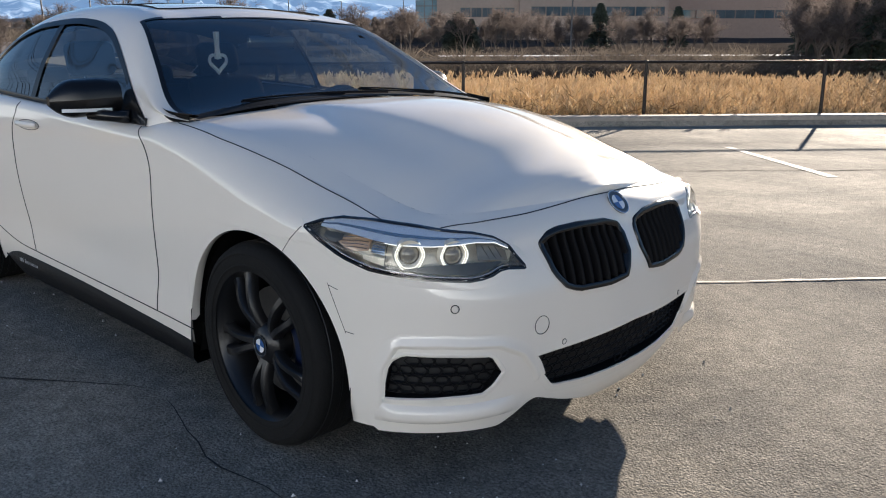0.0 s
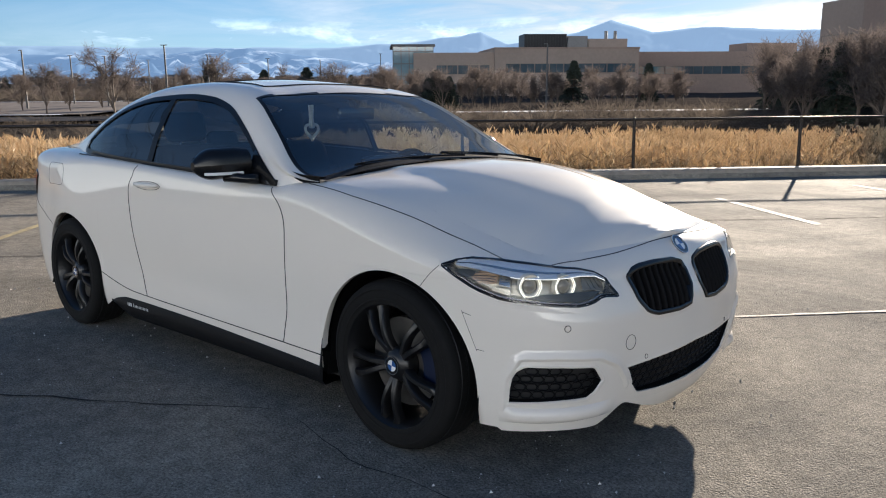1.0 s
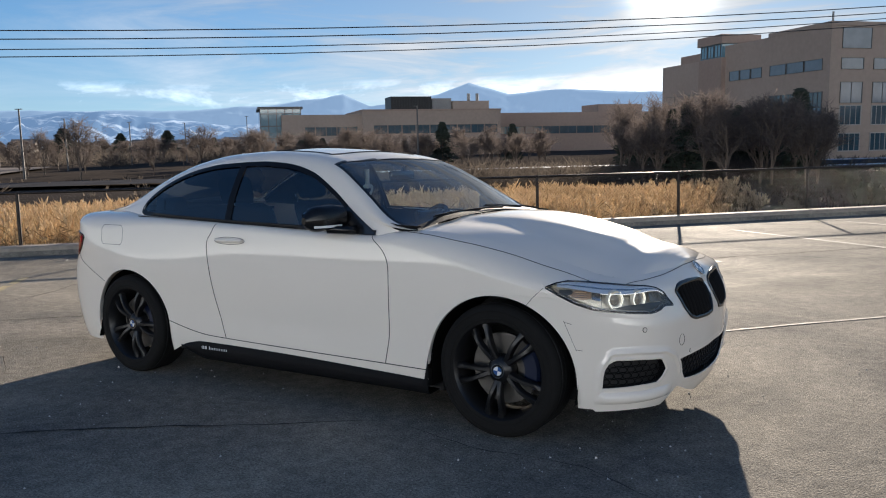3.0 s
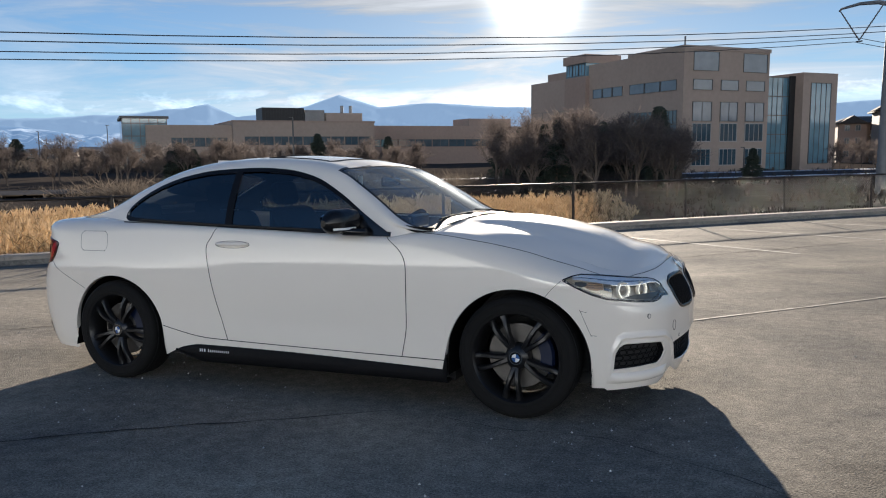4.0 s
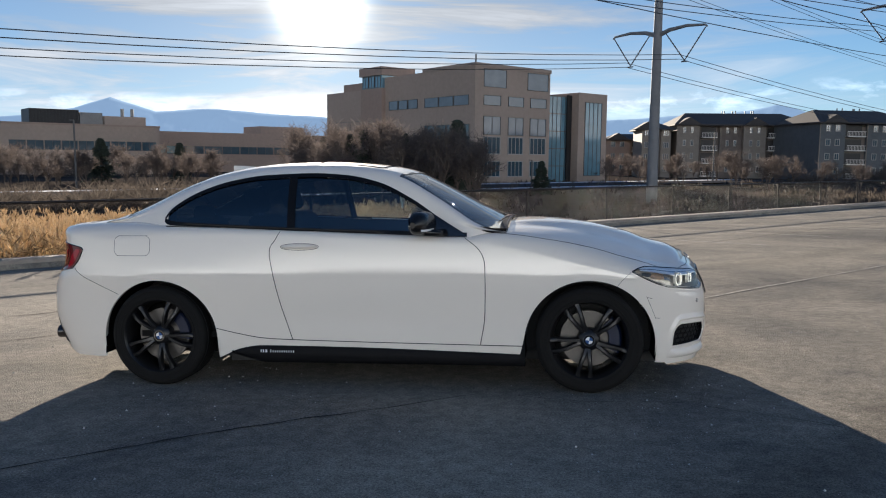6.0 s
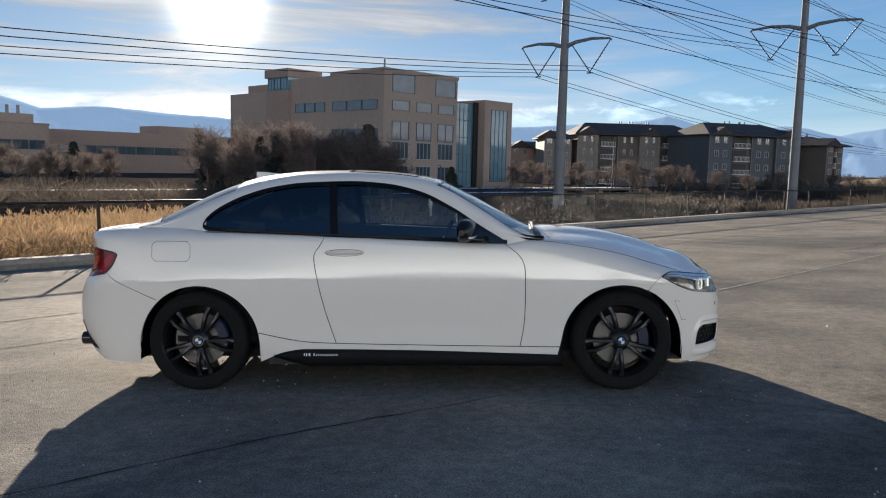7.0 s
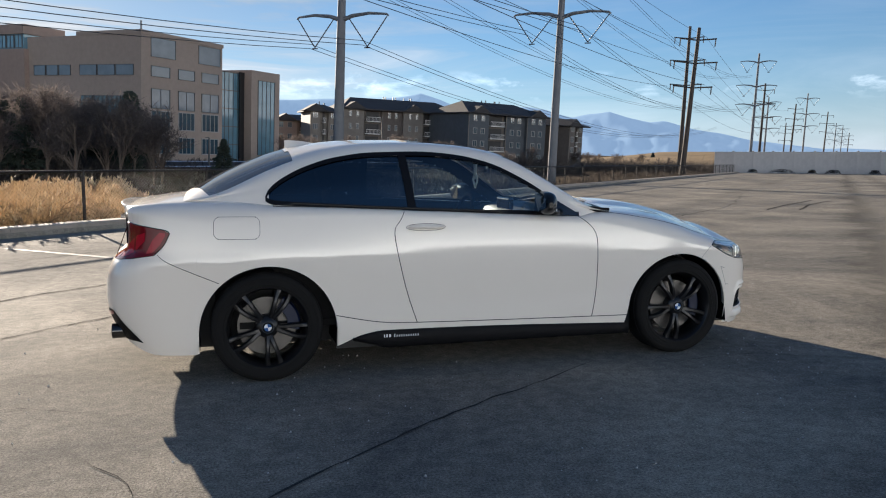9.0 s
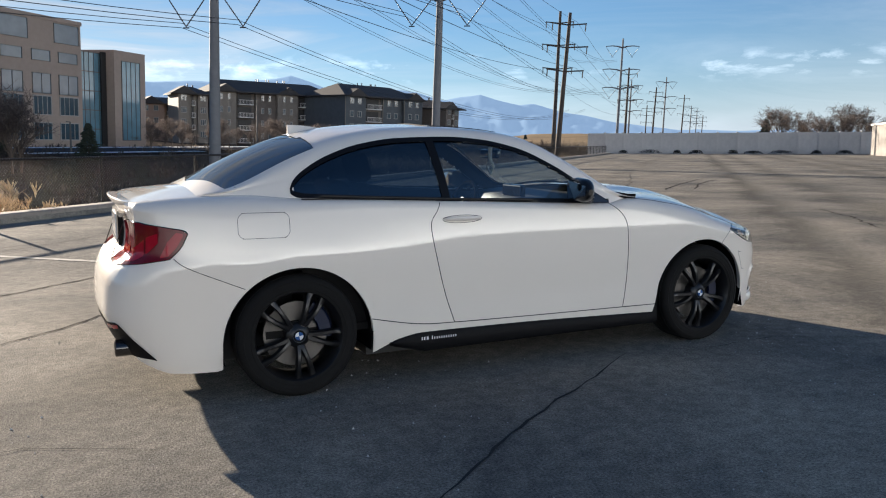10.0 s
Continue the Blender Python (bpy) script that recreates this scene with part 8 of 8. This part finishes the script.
# wheel housings and floor pan
for cx, cz, r in ARCHES:
    for side in (-1, 1):
        rows = []
        for k in range(25):
            a = math.pi * k / 24
            rr = r + 0.004
            rows.append([(cx - rr * math.cos(a), y * side, cz + rr * math.sin(a)) for y in (0.815, 0.70, 0.55)])
        rows.append([(cx + r - 0.006, y * side, 0.2) for y in (0.845, 0.70, 0.55)])
        rows.insert(0, [(cx - r + 0.006, y * side, 0.2) for y in (0.845, 0.70, 0.55)])
        fix_normals(Geo().grid(rows).make("wheel_housing", M["housing"], car, smooth=True))
        g = Geo().add([(cx, 0.55 * side, 0.3)] + [(cx - (r - 0.006) * math.cos(math.pi * k / 24), 0.55 * side, cz + (r - 0.006) * math.sin(math.pi * k / 24)) for k in range(25)], [(0, k, k + 1) for k in range(1, 25)])
        g.make("wheel_housing", M["black"], car)
pan = Geo().box(-1.95, -0.54, 0.19, 1.95, 0.54, 0.30)
pan.box(-0.94, -0.80, 0.185, 0.95, 0.80, 0.28)
pan.box(1.75, -0.58, 0.20, 1.92, 0.58, 0.24)
pan.box(-2.08, -0.60, 0.25, -1.75, 0.60, 0.30)
pan.box(-0.93, -0.70, 0.135, 0.95, 0.70, 0.20)
pan.box(0.95, -0.56, 0.14, 1.93, 0.56, 0.20)
pan.box(-1.95, -0.52, 0.15, -0.93, 0.52, 0.20)
pan.make("floor_pan", M["black"], car)


# ---- cabin interior ----
def rounded(g, x0, y0, z0, x1, y1, z1, r=0.03, n=3):
    """A box with rounded edges."""
    bm = bmesh.new()
    bmesh.ops.create_cube(bm, size=1.0)
    bmesh.ops.scale(bm, vec=(x1 - x0, y1 - y0, z1 - z0), verts=bm.verts)
    bmesh.ops.bevel(bm, geom=bm.edges[:], offset=r, segments=n, profile=0.5, affect="EDGES")
    bmesh.ops.translate(bm, vec=((x0 + x1) / 2, (y0 + y1) / 2, (z0 + z1) / 2), verts=bm.verts)
    bm.verts.ensure_lookup_table()
    bm.verts.index_update()
    g.add([v.co[:] for v in bm.verts], [tuple(v.index for v in f.verts) for f in bm.faces])
    bm.free()
    return g


def seat(y):
    s = rounded(Geo(), -0.62, y - 0.25, 0.36, -0.08, y + 0.25, 0.52, 0.05).make("seat", M["leather"], car, "black leather front seat", smooth=True, angle=60)
    back = rounded(Geo(), -0.07, -0.24, 0.0, 0.07, 0.24, 0.60, 0.055)
    back.v = [(x - 0.36 * z, yy * (1 - 0.25 * max(0, z - 0.2)), z) for x, yy, z in back.v]
    b = back.make("backrest", M["leather"], s, smooth=True, angle=60)
    b.location = (-0.58, y, 0.46)
    for sg in (-1, 1):
        bol = rounded(Geo(), -0.11, -0.04, 0.05, 0.03, 0.04, 0.44, 0.03)
        bol.v = [(x - 0.36 * z + 0.07, yy, z) for x, yy, z in bol.v]
        o = bol.make("bolster", M["leather"], b, smooth=True, angle=60)
        o.location = (0, sg * 0.21, 0)
    h = rounded(Geo(), -0.05, -0.12, 0.0, 0.05, 0.12, 0.17, 0.04).make("headrest", M["leather"], s, smooth=True, angle=60)
    h.location = (-0.83, y, 1.075)
    h.rotation_euler = (0, -0.25, 0)
    Geo().tube([(-0.80, y - 0.05, 1.02), (-0.83, y - 0.05, 1.10)], 0.007, 6).make("headrest_post", M["chrome"], s)


seat(-0.36)
seat(0.36)
rear = rounded(Geo(), -1.32, -0.56, 0.40, -0.86, 0.56, 0.56, 0.05)
rb = rounded(Geo(), -0.06, -0.56, 0.0, 0.06, 0.56, 0.55, 0.05)
rear.add([(x - 1.30 - 0.42 * z, y, z + 0.48) for x, y, z in rb.v], rb.f)
rs = rear.make("rear_seat", M["leather"], car, "black leather rear bench", smooth=True, angle=60)
for y in (-0.32, 0.32):
    rounded(Geo(), -1.60, y - 0.11, 1.0, -1.50, y + 0.11, 1.11, 0.035).make("rear_headrest", M["leather"], rs, smooth=True, angle=60)
Geo().box(-1.64, -0.58, 0.98, -1.45, 0.58, 1.0).make("parcel_shelf", M["lining"], car)
dash_rows = []
for j in range(-14, 15):
    y = 0.72 * j / 14
    hump = 0.035 * math.exp(-((y - 0.36) / 0.20) ** 2)
    dash_rows.append([(0.84, y * 0.96, 0.955), (0.70, y, 0.955 + hump * 0.4), (0.50, y, 0.930 + hump), (0.42, y, 0.90 + hump * 0.9), (0.39, y, 0.80), (0.46, y, 0.60), (0.55, y, 0.40)])
dash = fix_normals(Geo().grid(dash_rows).make("dashboard", M["dash"], car, smooth=True))
rounded(Geo(), 0.40, -0.13, 0.93, 0.44, 0.13, 1.015, 0.012).make("centre_screen", M["gloss"], dash)
for y in (-0.62, -0.05, 0.05, 0.62):
    g = Geo()
    for k in range(5):
        g.box(0.385, y - 0.045, 0.80 + 0.014 * k, 0.395, y + 0.045, 0.806 + 0.014 * k)
    g.box(0.388, y - 0.05, 0.79, 0.40, y + 0.05, 0.795)
    g.make("air_vent", M["chrome"], dash)
rounded(Geo(), -0.45, -0.10, 0.35, 0.42, 0.10, 0.60, 0.03).make("centre_console", M["dash"], car, smooth=True, angle=60)
# steering wheel
sw = Geo()
q = pose(0.20, 0.36, 0.845, 0, -68, 0)
sw.tube([q @ Vector((0.185 * math.cos(2 * math.pi * k / 40), 0.185 * math.sin(2 * math.pi * k / 40), 0)) for k in range(41)], 0.016, 8, cap=False)
wheel_ob = sw.make("steering_wheel", M["leather"], car, "black leather steering wheel", smooth=True)
hb = Geo()
for a in (0, 180, 270):
    hb.tube([q @ Vector((0, 0, 0)), q @ Vector((0.18 * math.sin(radians(a)), 0.18 * math.cos(radians(a)), 0))] if a != 270 else [q @ Vector((0, 0, 0)), q @ Vector((-0.18, 0, 0))], [0.035, 0.014], 8)
hb.tube([q @ Vector((0, 0, -0.03)), q @ Vector((0, 0, 0.02))], 0.065, 16)
hb.tube([q @ Vector((0, 0, -0.02)), q @ Vector((0, 0, -0.25))], 0.035, 10)
hb.make("wheel_hub", M["dash"], wheel_ob, smooth=True, angle=40)
# inner door cards, bulkhead and floor
for side in (-1, 1):
    cards = Geo()
    rows = [[(x, y * side, z) for y, z in ((0.76, 0.30), (0.775, 0.60), (0.79, 0.78), (0.775, 0.90), (0.785, 0.955 - 0.046 * x))] for x in [-1.3 + 0.1 * k for k in range(21)]]
    cards.grid(rows)
    cards.make("door_card", M["lining"], car, smooth=True)
Geo().box(-1.5, -0.78, 0.30, 0.80, 0.78, 0.34).make("cabin_floor", M["lining"], car)
Geo().box(0.80, -0.76, 0.30, 0.83, 0.76, 0.94).make("bulkhead", M["lining"], car)
Geo().box(-1.63, -0.62, 0.32, -1.60, 0.62, 1.0).make("rear_bulkhead", M["lining"], car)
# rear-view mirror and heart charm hanging from it
rounded(Geo(), 0.215, -0.12, 1.195, 0.245, 0.12, 1.255, 0.012).make("rear_view_mirror", M["gloss"], car, smooth=True, angle=50)
Geo().tube([(0.232, 0, 1.245), (0.255, 0, 1.290)], 0.01, 6).make("mirror_stalk", M["gloss"], car)
heart = Geo()
pts = []
for k in range(41):
    t = 2 * math.pi * k / 40
    hx = 16 * math.sin(t) ** 3
    hz = 13 * math.cos(t) - 5 * math.cos(2 * t) - 2 * math.cos(3 * t) - math.cos(4 * t)
    pts.append((0.12, -0.205 + hx * 0.0026, 1.140 + hz * 0.0027))
heart.tube(pts, 0.0075, 6, cap=False)
charm = heart.make("heart_charm", M["charm"], None, smooth=True)
tagged(charm, "pale open heart charm hanging from the mirror", "charm")
bow = Geo().tube([(0.12, -0.205, 1.155), (0.119, -0.205, 1.20), (0.118, -0.205, 1.27)], [0.018, 0.012, 0.015], 6)
bow.make("ribbon", M["charm"], charm)
